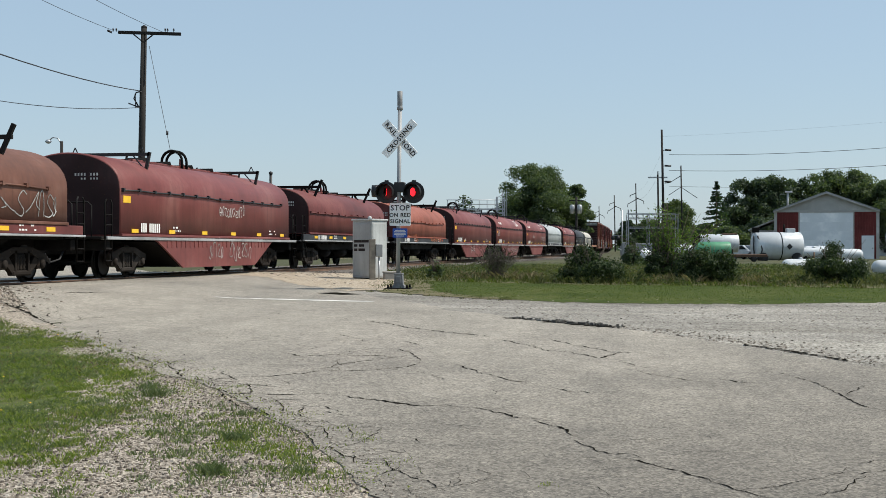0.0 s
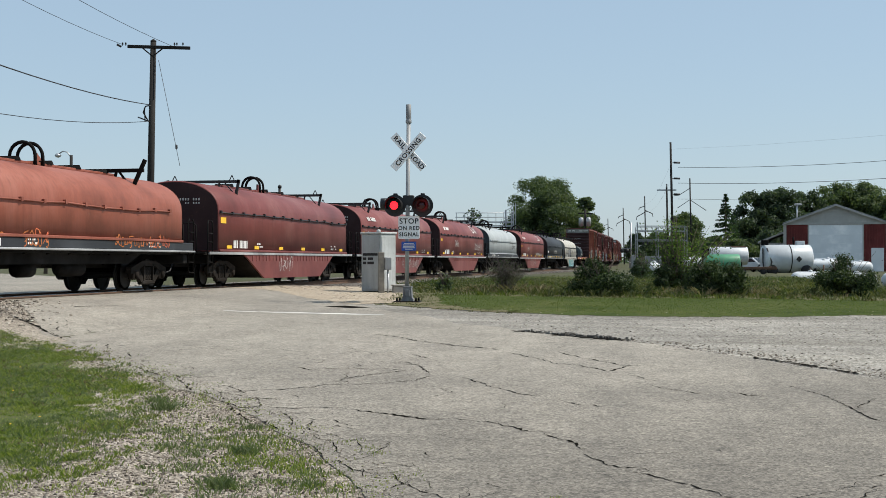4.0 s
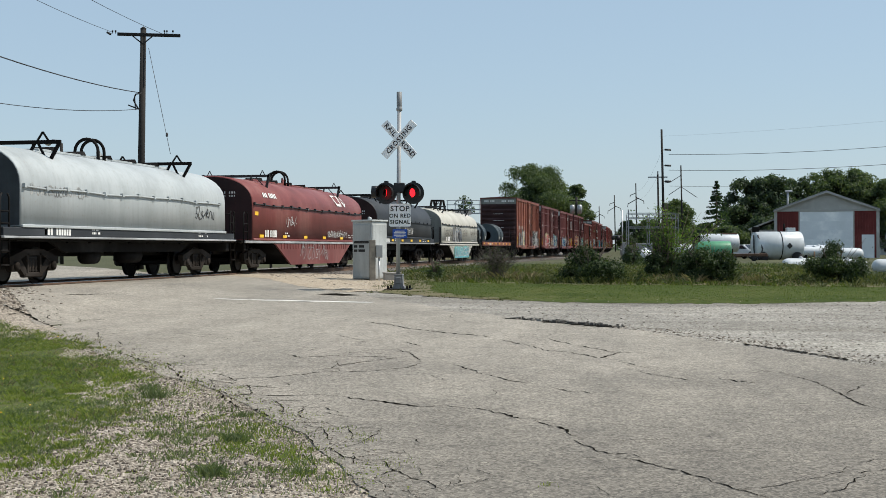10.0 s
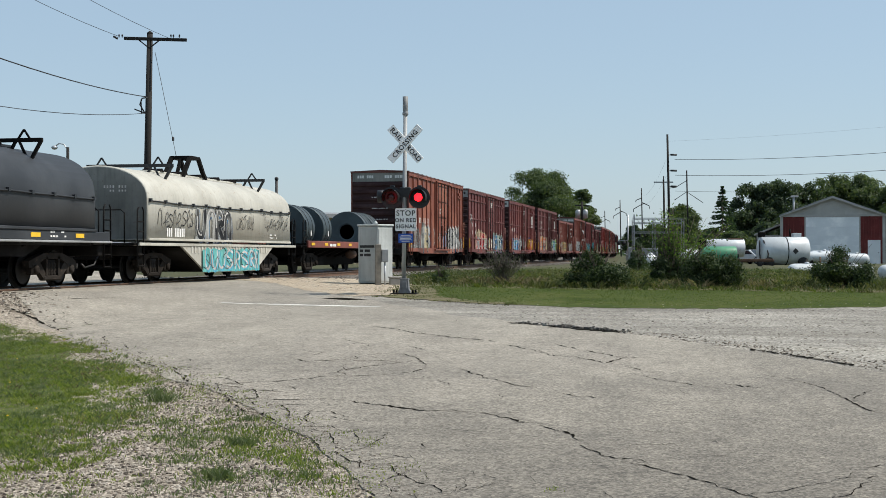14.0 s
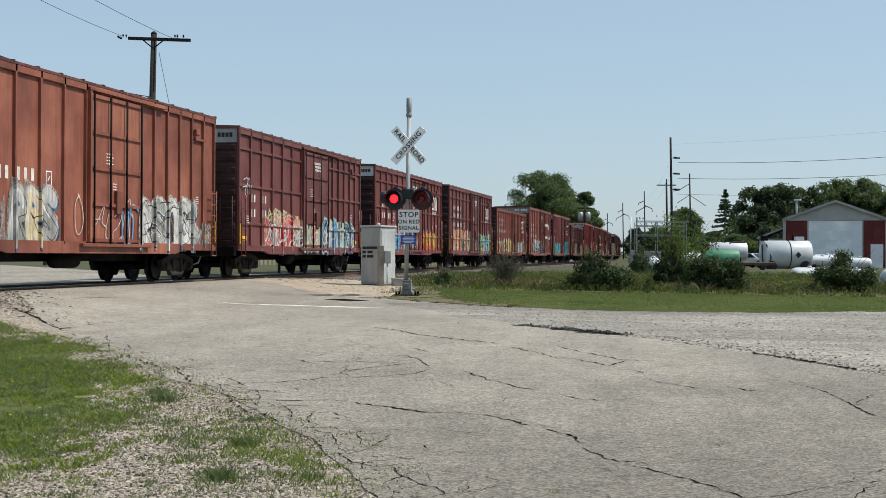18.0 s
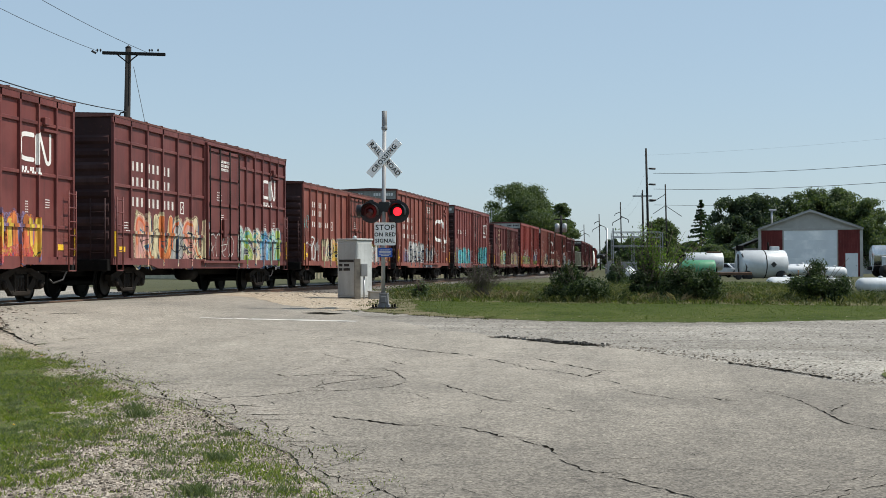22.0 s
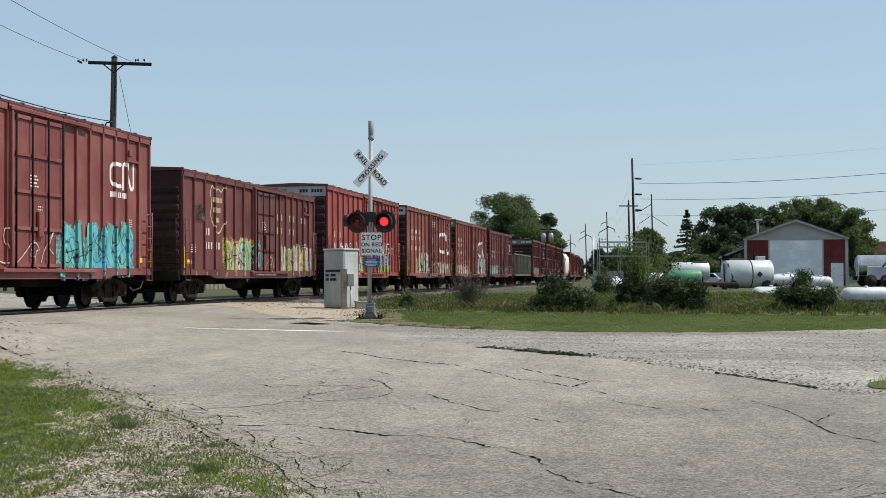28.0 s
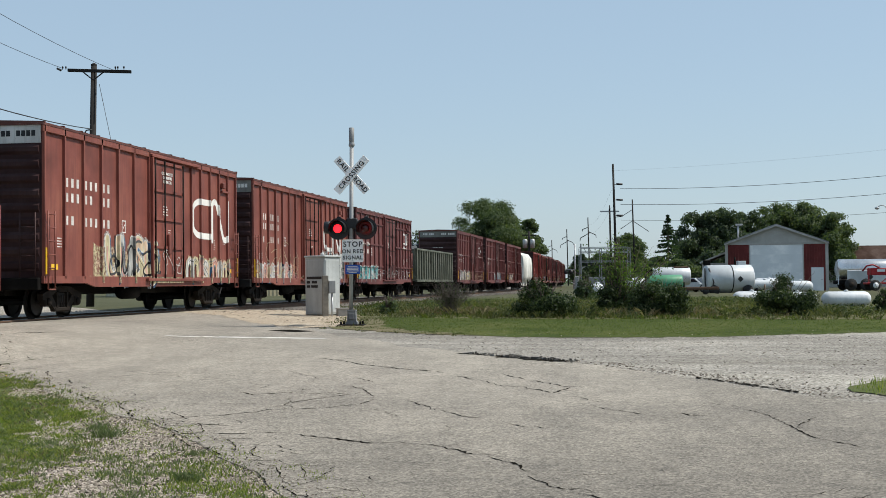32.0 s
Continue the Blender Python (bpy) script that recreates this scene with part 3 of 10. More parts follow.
def bogie(car, y):
    b = part("bogie", gear(), STEEL_DARK, car, "dark steel bogie caked with dust", at=pose(0, y, 0))
    sf = kept(("side_frame",), side_frame_shape)
    part("side_frame", sf, STEEL_DUST, b, "dusty cast side frame")
    part("side_frame", sf, STEEL_DUST, b, "dusty cast side frame", at=pose(0, 0, 0, 0, 0, 180))
    for k in (-0.89, 0.89):
        w = part("wheelset", kept(("wheelset",), lambda: wheelset_shape()), WHEEL_DARK, b, at=pose(0, k, 0.42))
        WHEELSETS.append(w)
    return b


def coupler(car, y, k):
    part("coupler", kept(("coupler", k), lambda: Shape().box(-0.09, 0.09, min(0, k * 0.62), max(0, k * 0.62), 0.75, 0.93, 0.02).box(-0.16, 0.16, min(k * 0.45, k * 0.72), max(k * 0.45, k * 0.72), 0.70, 0.98, 0.05)), STEEL_DARK, car, at=pose(0, y, 0))
    part("air_hose", kept(("hose", k), lambda: Shape().tube([(0.35, -0.1 * k, 0.75), (0.37, 0.2 * k, 0.5), (0.25, 0.5 * k, 0.42), (0.2, 0.62 * k, 0.52)], 0.025, 6)), BLACK, car, at=pose(0, y, 0))


def mark(car, name, material, label, rows, x, over=True):
    """Rows of lettering bars (y, z, height, widths); a negative width is a gap."""
    polys = []
    for y, z, h, widths in rows:
        for w in widths:
            if w > 0:
                polys.append([(y, z), (y + w, z), (y + w, z + h), (y, z + h)])
                y += w + min(0.05, 0.45 * w)
            else:
                y -= w
    return decal(car, name, material, label, x + 0.002, polys, over)


DOORS = []
POSTS = {}      # side posts of each boxcar: places along it, their outer face


def clip_span(poly, lo, hi):
    """The part of a flat outline between two places along the car."""
    for bound, keep in ((lo, 1), (hi, -1)):
        out = []
        for (a, b), (c, d) in zip(poly, poly[1:] + poly[:1]):
            ia, ic = (a - bound) * keep >= 0, (c - bound) * keep >= 0
            if ia:
                out.append((a, b))
            if ia != ic:
                t = (bound - a) / (c - a)
                out.append((bound, b + (d - b) * t))
        poly = out
        if len(poly) < 3:
            return []
    return poly


def decal(car, name, material, label, x, polys, over=True):
    """Paint laid on the side at x, and over the posts and rails that stand proud of it."""
    s = Shape()
    posts, face, rails, belt, panel = POSTS.get(car.name, ((), 0, (), 0, ())) if over else ((), 0, (), 0, ())
    base = x
    for number, poly in enumerate(polys):
        x = base + 0.00011 * (number % 13)
        area = sum(poly[i][0] * poly[(i + 1) % len(poly)][1] - poly[(i + 1) % len(poly)][0] * poly[i][1] for i in range(len(poly)))
        if area < 0:
            poly = poly[::-1]
        s.add([(x, a, b) for a, b in poly], [tuple(range(len(poly)))])
        lo, hi = min(p[0] for p in poly), max(p[0] for p in poly)
        for y in posts:
            if y + 0.07 > lo and y - 0.07 < hi:
                for y0, y1, x0, x1 in ((y - 0.035, y + 0.035, face, face), (y - 0.045, y - 0.035, 0.0, face), (y + 0.035, y + 0.045, face, 0.0)):
                    q = clip_span(poly, y0, y1)
                    if len(q) > 2:
                        s.add([(x + x0 + (x1 - x0) * (a - y0) / (y1 - y0), a, b) for a, b in q], [tuple(range(len(q)))])
        if panel:
            q = clip_span(poly, *panel)
            if len(q) > 2:
                s.add([(x + 0.10, a, b) for a, b in q], [tuple(range(len(q)))])
        lo, hi = min(p[1] for p in poly), max(p[1] for p in poly)
        for z in rails:
            if z + 0.05 > lo and z - 0.05 < hi:
                q = [(b, a) for a, b in clip_span([(b, a) for a, b in poly], z - 0.04, z + 0.04)]
                if len(q) > 2:
                    s.add([(x + belt, a, b) for a, b in q], [tuple(range(len(q)))])
    ob = part(name, s, material, car, label)
    ob["kind"] = "stuff"
    return ob


def ribbon(line, thick):
    """A mitred band along a line, with rounded ends."""
    pts = [line[0]]
    for p in line[1:]:
        if math.hypot(p[0] - pts[-1][0], p[1] - pts[-1][1]) > 0.004:
            pts.append(p)
    h = thick / 2
    if len(pts) < 2:
        return []
    dirs = [Vector((q[0] - p[0], q[1] - p[1])).normalized() for p, q in zip(pts, pts[1:])]
    left, right = [], []
    for i, p in enumerate(pts):
        a, b = dirs[max(0, i - 1)], dirs[min(len(dirs) - 1, i)]
        t = a + b
        t = t.normalized() if t.length > 0.2 else a
        k = min(1.6, 1 / max(0.5, t.dot(a))) * h
        left.append((p[0] - t.y * k, p[1] + t.x * k))
        right.append((p[0] + t.y * k, p[1] - t.x * k))
    out = [[left[i], right[i], right[i + 1], left[i + 1]] for i in range(len(pts) - 1)]
    for p, d in ((pts[0], -dirs[0]), (pts[-1], dirs[-1])):
        a0 = math.atan2(d.y, d.x)
        out.append([(p[0] + h * math.cos(a0 + u), p[1] + h * math.sin(a0 + u)) for u in (-1.571, -0.9, -0.3, 0.3, 0.9, 1.571)])
    return out


def smooth_line(pts, n=5):
    """A soft curve through the points."""
    out = []
    for i in range(len(pts) - 1):
        p0, p1, p2, p3 = pts[max(0, i - 1)], pts[i], pts[i + 1], pts[min(len(pts) - 1, i + 2)]
        for k in range(n):
            t = k / n
            out.append(tuple(0.5 * (2 * p1[j] + (p2[j] - p0[j]) * t + (2 * p0[j] - 5 * p1[j] + 4 * p2[j] - p3[j]) * t * t + (3 * p1[j] - p0[j] - 3 * p2[j] + p3[j]) * t ** 3) for j in (0, 1)))
    return out + [pts[-1]]


SWIPES = (
    ((0, 0.3), (0.5, 0.5), (0.8, 0.8), (0.5, 1), (0.2, 0.7), (0.3, 0.2), (0.8, 0), (1.1, 0.2)),
    ((0.1, 1), (0.15, 0.4), (0.3, 0), (0.7, 0.05), (0.9, 0.5), (0.8, 0.95)),
    ((0.9, 0.9), (0.4, 1), (0.1, 0.75), (0.5, 0.5), (0.85, 0.25), (0.5, 0), (0, 0.1)),
    ((0, 0), (0.1, 0.8), (0.4, 1), (0.7, 0.7), (0.75, 0)),
    ((0.1, 0.95), (0.6, 1), (1, 0.85), (0.6, 0.6), (0.5, 0.1), (0.9, 0.0)),
    ((0.5, 1), (0.1, 0.7), (0.15, 0.2), (0.5, 0), (0.9, 0.25), (0.85, 0.75), (0.4, 0.98)),
    ((0, 0.1), (0.4, 0.4), (1.2, 1.0), (0.9, 0.5), (1.3, 0.3)),
)


def strokes(rnd, y0, y1, z0, z1, spread=1.0):
    """Loops, hooks and swoops in a row, each drawn in one go; no letters."""
    out, y, H = [], y0, z1 - z0
    while y < y1 - 0.2 * H:
        w = min(H * rnd.uniform(0.42, 0.8), y1 - y)
        lift, tall, lean = z0 + H * rnd.uniform(0, 0.2), H * rnd.uniform(0.55, 1.0), rnd.uniform(-0.1, 0.35)
        shape, flip = rnd.choice(SWIPES), rnd.random() < 0.3
        pts = [((1 - a if flip else a) + rnd.uniform(-0.1, 0.1), b + rnd.uniform(-0.08, 0.08)) for a, b in shape]
        out.append(smooth_line([(y + w * (a + lean * b), lift + tall * b) for a, b in pts]))
        if rnd.random() < 0.3:
            out.append([(y + w * rnd.uniform(0, 0.3), lift + tall * rnd.uniform(0.3, 0.6)), (y + w * rnd.uniform(0.7, 1.1), lift + tall * rnd.uniform(0.4, 0.7))])
        y += w * spread * rnd.uniform(0.7, 0.95)
    return out


def hood_profile(half, z0, z1, z2, n=14):
    """Cross-section of a coil hood: straight sides from z0 to z1 and an arch to z2."""
    pts = [(half, z0), (half, z1)]
    for i in range(1, n):
        a = math.pi * i / n
        pts.append((half * math.cos(a), z1 + (z2 - z1) * math.sin(a) ** 0.85))
    return pts + [(-half, z1), (-half, z0)]


def hood_shape(half, L, z0, z1, z2):
    s = Shape()
    out = hood_profile(half, z0, z1, z2, 20)
    n = len(out)
    rows = [(-L, 0.985), (-L + 0.05, 1.0), (L - 0.05, 1.0), (L, 0.985)]
    v = [(x * k, y, z0 + (z - z0) * k) for y, k in rows for x, z in out]
    f = [(i * n + j, (i + 1) * n + j, (i + 1) * n + (j + 1) % n, i * n + (j + 1) % n) for i in range(3) for j in range(n)]
    s.add(v, f, True)
    m = len(s.v) - len(v)
    s.f += [tuple(m + j for j in range(n)), tuple(m + 3 * n + j for j in reversed(range(n)))]
    s.s += [False, False]
    return s


def end_frames(car, E, deck, steel):
    """Ladders, grab rails and platforms at both ends."""
    for k in (-1, 1):
        part("end_platform", kept(("platform", deck, k), lambda: Shape().box(-1.42, 1.42, -0.55, 0.55, deck - 0.07, deck, 0.015).box(-1.35, 1.35, -0.12, 0.12, deck - 0.35, deck - 0.08, 0.02)), steel, car, at=pose(0, k * (E - 0.55), 0))
        for sx in (-1, 1):
            frame_ = part("ladder", kept(("ladder", deck), lambda: Shape().tube([(0, -0.2, 0.42 - deck), (0, -0.2, 0.85), (0, -0.12, 0.93)], 0.022, 5).tube([(0, 0.2, 0.42 - deck), (0, 0.2, 0.85), (0, 0.12, 0.93)], 0.022, 5)), steel, car, at=pose(sx * 1.44, k * (E - 0.35), deck))
            for zr in (0.46 - deck, 0.76 - deck, 1.06 - deck, 1.36 - deck, 0.55):
                part("rung", kept(("rung",), lambda: Shape().tube([(0, -0.2, 0), (0, 0.2, 0)], 0.018, 5)), steel, frame_, at=pose(0, 0, zr))
        def rail():
            s = Shape()
            s.tube([(-1.1, 0, 0), (-1.1, 0, 0.78), (-1.0, 0, 0.86), (-0.2, 0, 0.86), (-0.2, 0, 0)], 0.02, 5)
            s.tube([(1.1, 0, 0), (1.1, 0, 0.78), (1.0, 0, 0.86), (0.2, 0, 0.86), (0.2, 0, 0)], 0.02, 5)
            return s
        part("end_rail", kept(("end_rail",), rail), steel, car, at=pose(0, k * (E - 0.1), deck))
        coupler(car, k * (E - 0.05), k)


def coil_car(qa, qb, style, hood_mat, sill_mat, label, end_mat="dark", marks=(), z=(1.1, 2.3, 3.22), reach=1.05, logo=False, bail="hoop", yellow=1, group="covered coil cars", bracketed="leg"):
    """A coil car: style 'belly' has a deep skirt, 'deck' an open underframe."""
    L = (qb - qa) / 2
    E = L + reach
    car = thing("coil_car", pose(0, 0, 0), label, "railcar", group)
    z0, z1, z2 = z
    half = 1.46
    # default end: dark paint deepened by the shade of the unlit face
    end_mat = SHADED_END if end_mat == "dark" else end_mat
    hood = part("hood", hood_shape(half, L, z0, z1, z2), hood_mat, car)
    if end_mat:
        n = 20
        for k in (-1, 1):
            part("hood_end", Shape().prism(hood_profile(half * 0.975, z0 + 0.03, z1, z2 - 0.05, n), k * L - 0.012 * (k < 0), k * L + 0.012 * (k > 0) + 0.001), end_mat, car, "hood end in a darker colour")
            s = Shape()
            for row, (zt, count) in enumerate(((z1 + 0.34, 8), (z1 + 0.24, 6))):
                for i in range(count):
                    if i != 3:
                        xa = k * (-0.85 + 0.085 * i)
                        s.box(min(xa, xa + k * 0.042), max(xa, xa + k * 0.042), min(k * (L + 0.012), k * (L + 0.018)), max(k * (L + 0.012), k * (L + 0.018)), zt, zt + (0.07 if row == 0 else 0.05))
            part("end_lettering", s, FADED, car, "small faded lettering bars")["kind"] = "stuff"
    # rods and clips along the side seam
    for sx in (-1, 1):
        s = Shape()
        pts, i, y = [], 0, -L + 0.1
        rr = random.Random(int(qa * 10))
        while y < L - 0.05:
            pts.append((sx * (half + 0.035), y, z1 - 0.02 + rr.uniform(-0.03, 0.02)))
            y += 1.05
        s.tube(pts, 0.022, 5)
        for p in pts:
            s.box(p[0] - 0.04, p[0] + 0.035, p[1] - 0.05, p[1] + 0.05, p[2] - 0.03, p[2] + 0.06)
        part("seam_rod", s, BLACK if style == "belly" else hood_mat, car)
        part("lower_lip", Shape().box(min(sx * (half - 0.02), sx * (half + 0.04)), max(sx * (half - 0.02), sx * (half + 0.04)), -L + 0.02, L - 0.02, z0 - 0.02, z0 + 0.05, 0.012), hood_mat, car)
    part("roof_walk", Shape().box(-0.28, 0.28, -L * 0.52, L * 0.72, z2 - 0.015, z2 + 0.05, 0.01), hood_mat, car)
    for i in range(5):
        part("roof_clip", kept(("clip",), lambda: Shape().prism([(-0.14, 0), (0.14, 0), (0.03, 0.10), (-0.03, 0.10)], -0.3, 0.3, "x")), STEEL_DARK, car, at=pose(0, -L * 0.4 + i * L * 0.25, z2 + 0.04))
    if bail == "hoop":
        def hoop():
            s = Shape()
            a = [(0.33 * math.cos(t), 0, 0.20 + 0.33 * math.sin(t)) for t in (math.pi * i / 10 for i in range(11))]
            pts = [(0.34, 0, -0.12)] + a + [(-0.34, 0, -0.12)]
            return s.tube(pts, 0.045, 6)
        for dy in (-0.19, 0.19):
            part("lifting_hoop", kept(("hoop",), hoop), STEEL_DARK, car, "curved steel lifting hoop", at=pose(0, dy, z2))
        part("hoop_gusset", kept(("gusset",), lambda: Shape().prism([(0.45, 0), (1.0, 0), (0.5, 0.32)], -0.03, 0.03, "x").prism([(-0.36, 0.0), (0.36, 0.0), (0.30, 0.06), (-0.30, 0.06)], -0.3, 0.3, "x")), hood_mat, car, at=pose(0, 0, z2))
    else:
        def trap():
            s = Shape()
            for dx in (-0.3, 0.3):
                pts = [(dx, -1.0, -0.05), (dx, -0.35, 0.62), (dx, 0.35, 0.62), (dx, 1.0, -0.05)]
                for p, q in zip(pts, pts[1:]):
                    s.bar(p, q, 0.12, 0.10)
            for y in (-0.35, 0.35):
                s.bar((-0.3, y, 0.62), (0.3, y, 0.62), 0.12, 0.1)
            s.bar((0, -0.35, 0.62), (0, -0.7, 0.02), 0.09, 0.09)
            return s
        part("lifting_frame", kept(("trap",), trap), STEEL_DARK, car, "dark trapezoid lifting frame", at=pose(0, 0, z2))

    def bracket():
        s = Shape()
        s.bar((-1.32, 0, 0.10), (1.32, 0, 0.10), 0.08, 0.10)
        for sx in (-1, 1):
            s.bar((sx * 1.36, 0, 0.38), (sx * 0.98, 0, -0.42), 0.09, 0.09)
            s.bar((sx * 0.62, 0, 0.08), (sx * 0.98, 0, -0.38), 0.05, 0.05)
            s.bar((sx * 0.55, 0, 0.08), (sx * 0.5, 0, -0.12), 0.06, 0.06)
        return s
    def upright():
        s = Shape()
        s.bar((-1.22, 0, 0.10), (1.22, 0, 0.10), 0.08, 0.09)
        for sx in (-1, 1):
            s.bar((sx * 1.21, 0, 0.16), (sx * 1.10, 0, -0.36), 0.08, 0.08)
            s.bar((sx * 0.70, 0, 0.10), (sx * 1.08, 0, -0.33), 0.03, 0.03)
            s.bar((sx * 0.55, 0, 0.08), (sx * 0.52, 0, -0.10), 0.05, 0.05)
            s.bar((sx * 0.88, 0, 0.12), (sx * 0.97, 0, 0.30), 0.025, 0.025)
            s.bar((sx * 1.06, 0, 0.12), (sx * 0.97, 0, 0.30), 0.025, 0.025)
        return s

    def vee():
        s = Shape()
        s.bar((-1.30, 0, 0.12), (1.30, 0, 0.12), 0.08, 0.09)
        for sx in (-1, 1):
            s.bar((sx * 1.28, 0, 0.12), (sx * 0.98, 0, -0.40), 0.07, 0.07)
            s.bar((sx * 0.72, 0, 0.12), (sx * 0.98, 0, -0.40), 0.05, 0.05)
            s.bar((sx * 0.66, 0, 0.12), (sx * 0.52, 0, -0.13), 0.06, 0.06)
            s.bar((sx * 0.70, 0, 0.14), (sx * 0.85, 0, 0.36), 0.04, 0.04)
            s.bar((sx * 1.00, 0, 0.14), (sx * 0.85, 0, 0.36), 0.04, 0.04)
        return s
    for y in (-L * 0.66, L * 0.62):
        part("stacking_bracket", kept(("vee",), vee) if bracketed == "vee" else kept(("upright",), upright) if style == "belly" else kept(("bracket",), bracket), STEEL_DARK if style != "belly" else BLACK, car, "dark steel stacking bracket", at=pose(0, y, z2))
    # underframe
    part("centre_sill", Shape().box(-0.42, 0.42, -E + 0.1, E - 0.1, 0.62, 1.0, 0.02), STEEL_DARK, car)
    deck = 1.04
    if style == "belly":
        for sx in (-1, 1):
            a, b = sorted((sx * 1.40, sx * 1.46))
            part("skirt", Shape().prism([(-L + 2.3, deck), (-L + 4.4, 0.22), (L - 3.9, 0.22), (L - 1.9, deck)], a, b, "x"), sill_mat, car, "deep sloping side skirt")
            for q in range(26):
                y = -L + 3.2 + q * (2 * L - 6.0) / 25
                part("skirt_stiffener", kept(("stiff", sx), lambda: Shape().box(min(sx * 1.46, sx * 1.475), max(sx * 1.46, sx * 1.475), -0.05, 0.05, 0.80, 0.99)), sill_mat, car, at=pose(0, y, 0))
            part("side_sill", Shape().box(min(sx * 1.3, sx * 1.49), max(sx * 1.3, sx * 1.49), -E + 0.2, E - 0.2, deck - 0.05, deck + 0.03, 0.01), ALU if hood_mat is not None and yellow else sill_mat, car, "worn grey side walkway")
        part("belly_floor", Shape().prism([(-L + 2.4, 0.95), (-L + 4.4, 0.24), (L - 3.9, 0.24), (L - 2.0, 0.95)], -1.38, 1.38, "x"), STEEL_DARK, car)
    else:
        for sx in (-1, 1):
            a, b = sorted((sx * 1.36, sx * 1.47))
            part("side_sill", Shape().box(a, b, -E + 0.25, E - 0.25, deck + 0.05, z0 - 0.02, 0.015), sill_mat, car, "dark side sill")
            part("side_walkway", Shape().box(min(sx * 1.3, sx * 1.52), max(sx * 1.3, sx * 1.52), -E + 0.2, E - 0.2, deck, deck + 0.05, 0.01), ALU, car, "worn grey side walkway")
            part("side_girder", Shape().prism([(-L + 1.9, deck), (-L + 2.9, 0.72), (L - 2.9, 0.72), (L - 1.9, deck)], min(sx * 1.02, sx * 1.1), max(sx * 1.02, sx * 1.1), "x"), STEEL_DARK, car)
        for q in range(7):
            part("cross_bearer", kept(("bearer",), lambda: Shape().prism([(-1.36, deck), (-0.42, 0.68), (0.42, 0.68), (1.36, deck)], -0.05, 0.05, "y")), STEEL_DARK, car, at=pose(0, -L + 3 + q * (2 * L - 6) / 6, 0))
        part("load_floor", Shape().box(-1.36, 1.36, -L, L, deck - 0.06, deck + 0.05), STEEL_DARK, car)
        part("brake_cylinder", kept(("cyl",), lambda: Shape().lathe([(0.05, -0.35), (0.18, -0.33), (0.18, 0.3), (0.08, 0.36)], 12, "y")), STEEL_DARK, car, at=pose(0.75, -L * 0.25, 0.6))
        part("air_tank", kept(("atank",), lambda: Shape().lathe([(0.05, -0.6), (0.2, -0.52), (0.2, 0.52), (0.05, 0.6)], 12, "y")), STEEL_DARK, car, at=pose(0.8, L * 0.1, 0.62))
    end_frames(car, E, deck + 0.03, STEEL_DARK)
    bogie(car, -L + 1.35)
    bogie(car, L - 1.5)
    # yellow plates
    if yellow:
        zs = z0 + 0.13 if style == "belly" else (deck + z0) / 2 + 0.02
        for q in range(6):
            y = -L + 0.9 + q * (2 * L - 1.8) / 5
            for sx in (-1, 1):
                part("reflector", kept(("reflector",), lambda: Shape().box(-0.006, 0.006, -0.22, 0.22, -0.05, 0.05)), YELLOW, car, "yellow reflector strip", at=pose(sx * (half + 0.012), y, zs))
    if yellow > 1:
        if style == "deck":
            part("placard", Shape().box(half + 0.002, half + 0.012, -L + 0.35, -L + 0.85, z0 + 0.24, z0 + 0.40), DECAL, car, "white placard")
        else:
            part("placard", Shape().box(half + 0.002, half + 0.012, -L + 0.15, -L + 0.62, z0 + 0.85, z0 + 1.03), YELLOW, car, "yellow placard")
    if marks:
        zs = z0 + 0.10 if style == "belly" else deck + 0.08
        h = 0.24 if style == "belly" else max(0.16, z0 - deck - 0.14)
        mark(car, "reporting_mark", DECAL, "white lettering bars", [(-L + (1.3 if style == "belly" else 1.1), zs, h, (0.10, 0.10, 0.10, -0.14, 0.09, 0.09, 0.09, 0.09, 0.09, 0.09)), (-L + 3.6, zs + 0.04, 0.05, (0.05, 0.07, 0.05, -0.08, 0.12, 0.06)), (-L + 3.6, zs + 0.13, 0.05, (0.06, 0.05, -0.05, 0.14)), (L - 2.4, zs + 0.04, 0.04, (0.08, 0.12, 0.08, -0.3, 0.09)), (L - 2.4, zs + 0.14, 0.04, (0.1, 0.06, -0.3, 0.15))], half + 0.008)
    if logo:
        s = Shape()
        def on_hood(polys):
            """Paint on the arch: second number is the way up from its spring."""
            prof = hood_profile(half, z0, z1, z2, 20)[1:12]
            reach_ = [0.0]
            for (xa, za), (xb, zb) in zip(prof, prof[1:]):
                reach_.append(reach_[-1] + math.hypot(xb - xa, zb - za))
            for number, poly in enumerate(polys):
                up = 0.0002 * (number % 11)
                area = sum(poly[i][0] * poly[(i + 1) % len(poly)][1] - poly[(i + 1) % len(poly)][0] * poly[i][1] for i in range(len(poly)))
                s.add([(float(np.interp(b, reach_, [q[0] for q in prof])) + 0.022 + up, a, float(np.interp(b, reach_, [q[1] for q in prof])) + 0.016) for a, b in (poly if area > 0 else poly[::-1])], [tuple(range(len(poly)))])
        def bow(cy, cz, ry, rz, a0, a1):
            return [(cy + ry * math.cos(a0 + (a1 - a0) * i / 6), cz + rz * math.sin(a0 + (a1 - a0) * i / 6)) for i in range(7)]
        u, w, h, wide = L - 4.3, 0.22, 0.58, 1.15
        c = [(u + 0.52 * wide, w + h - 0.05)] + bow(u + 0.29, w + h - 0.19, 0.24, 0.14, math.pi / 2, math.pi) + bow(u + 0.29, w + 0.19, 0.24, 0.14, math.pi, math.pi * 1.5) + [(u + 0.6 * wide, w + 0.05)]
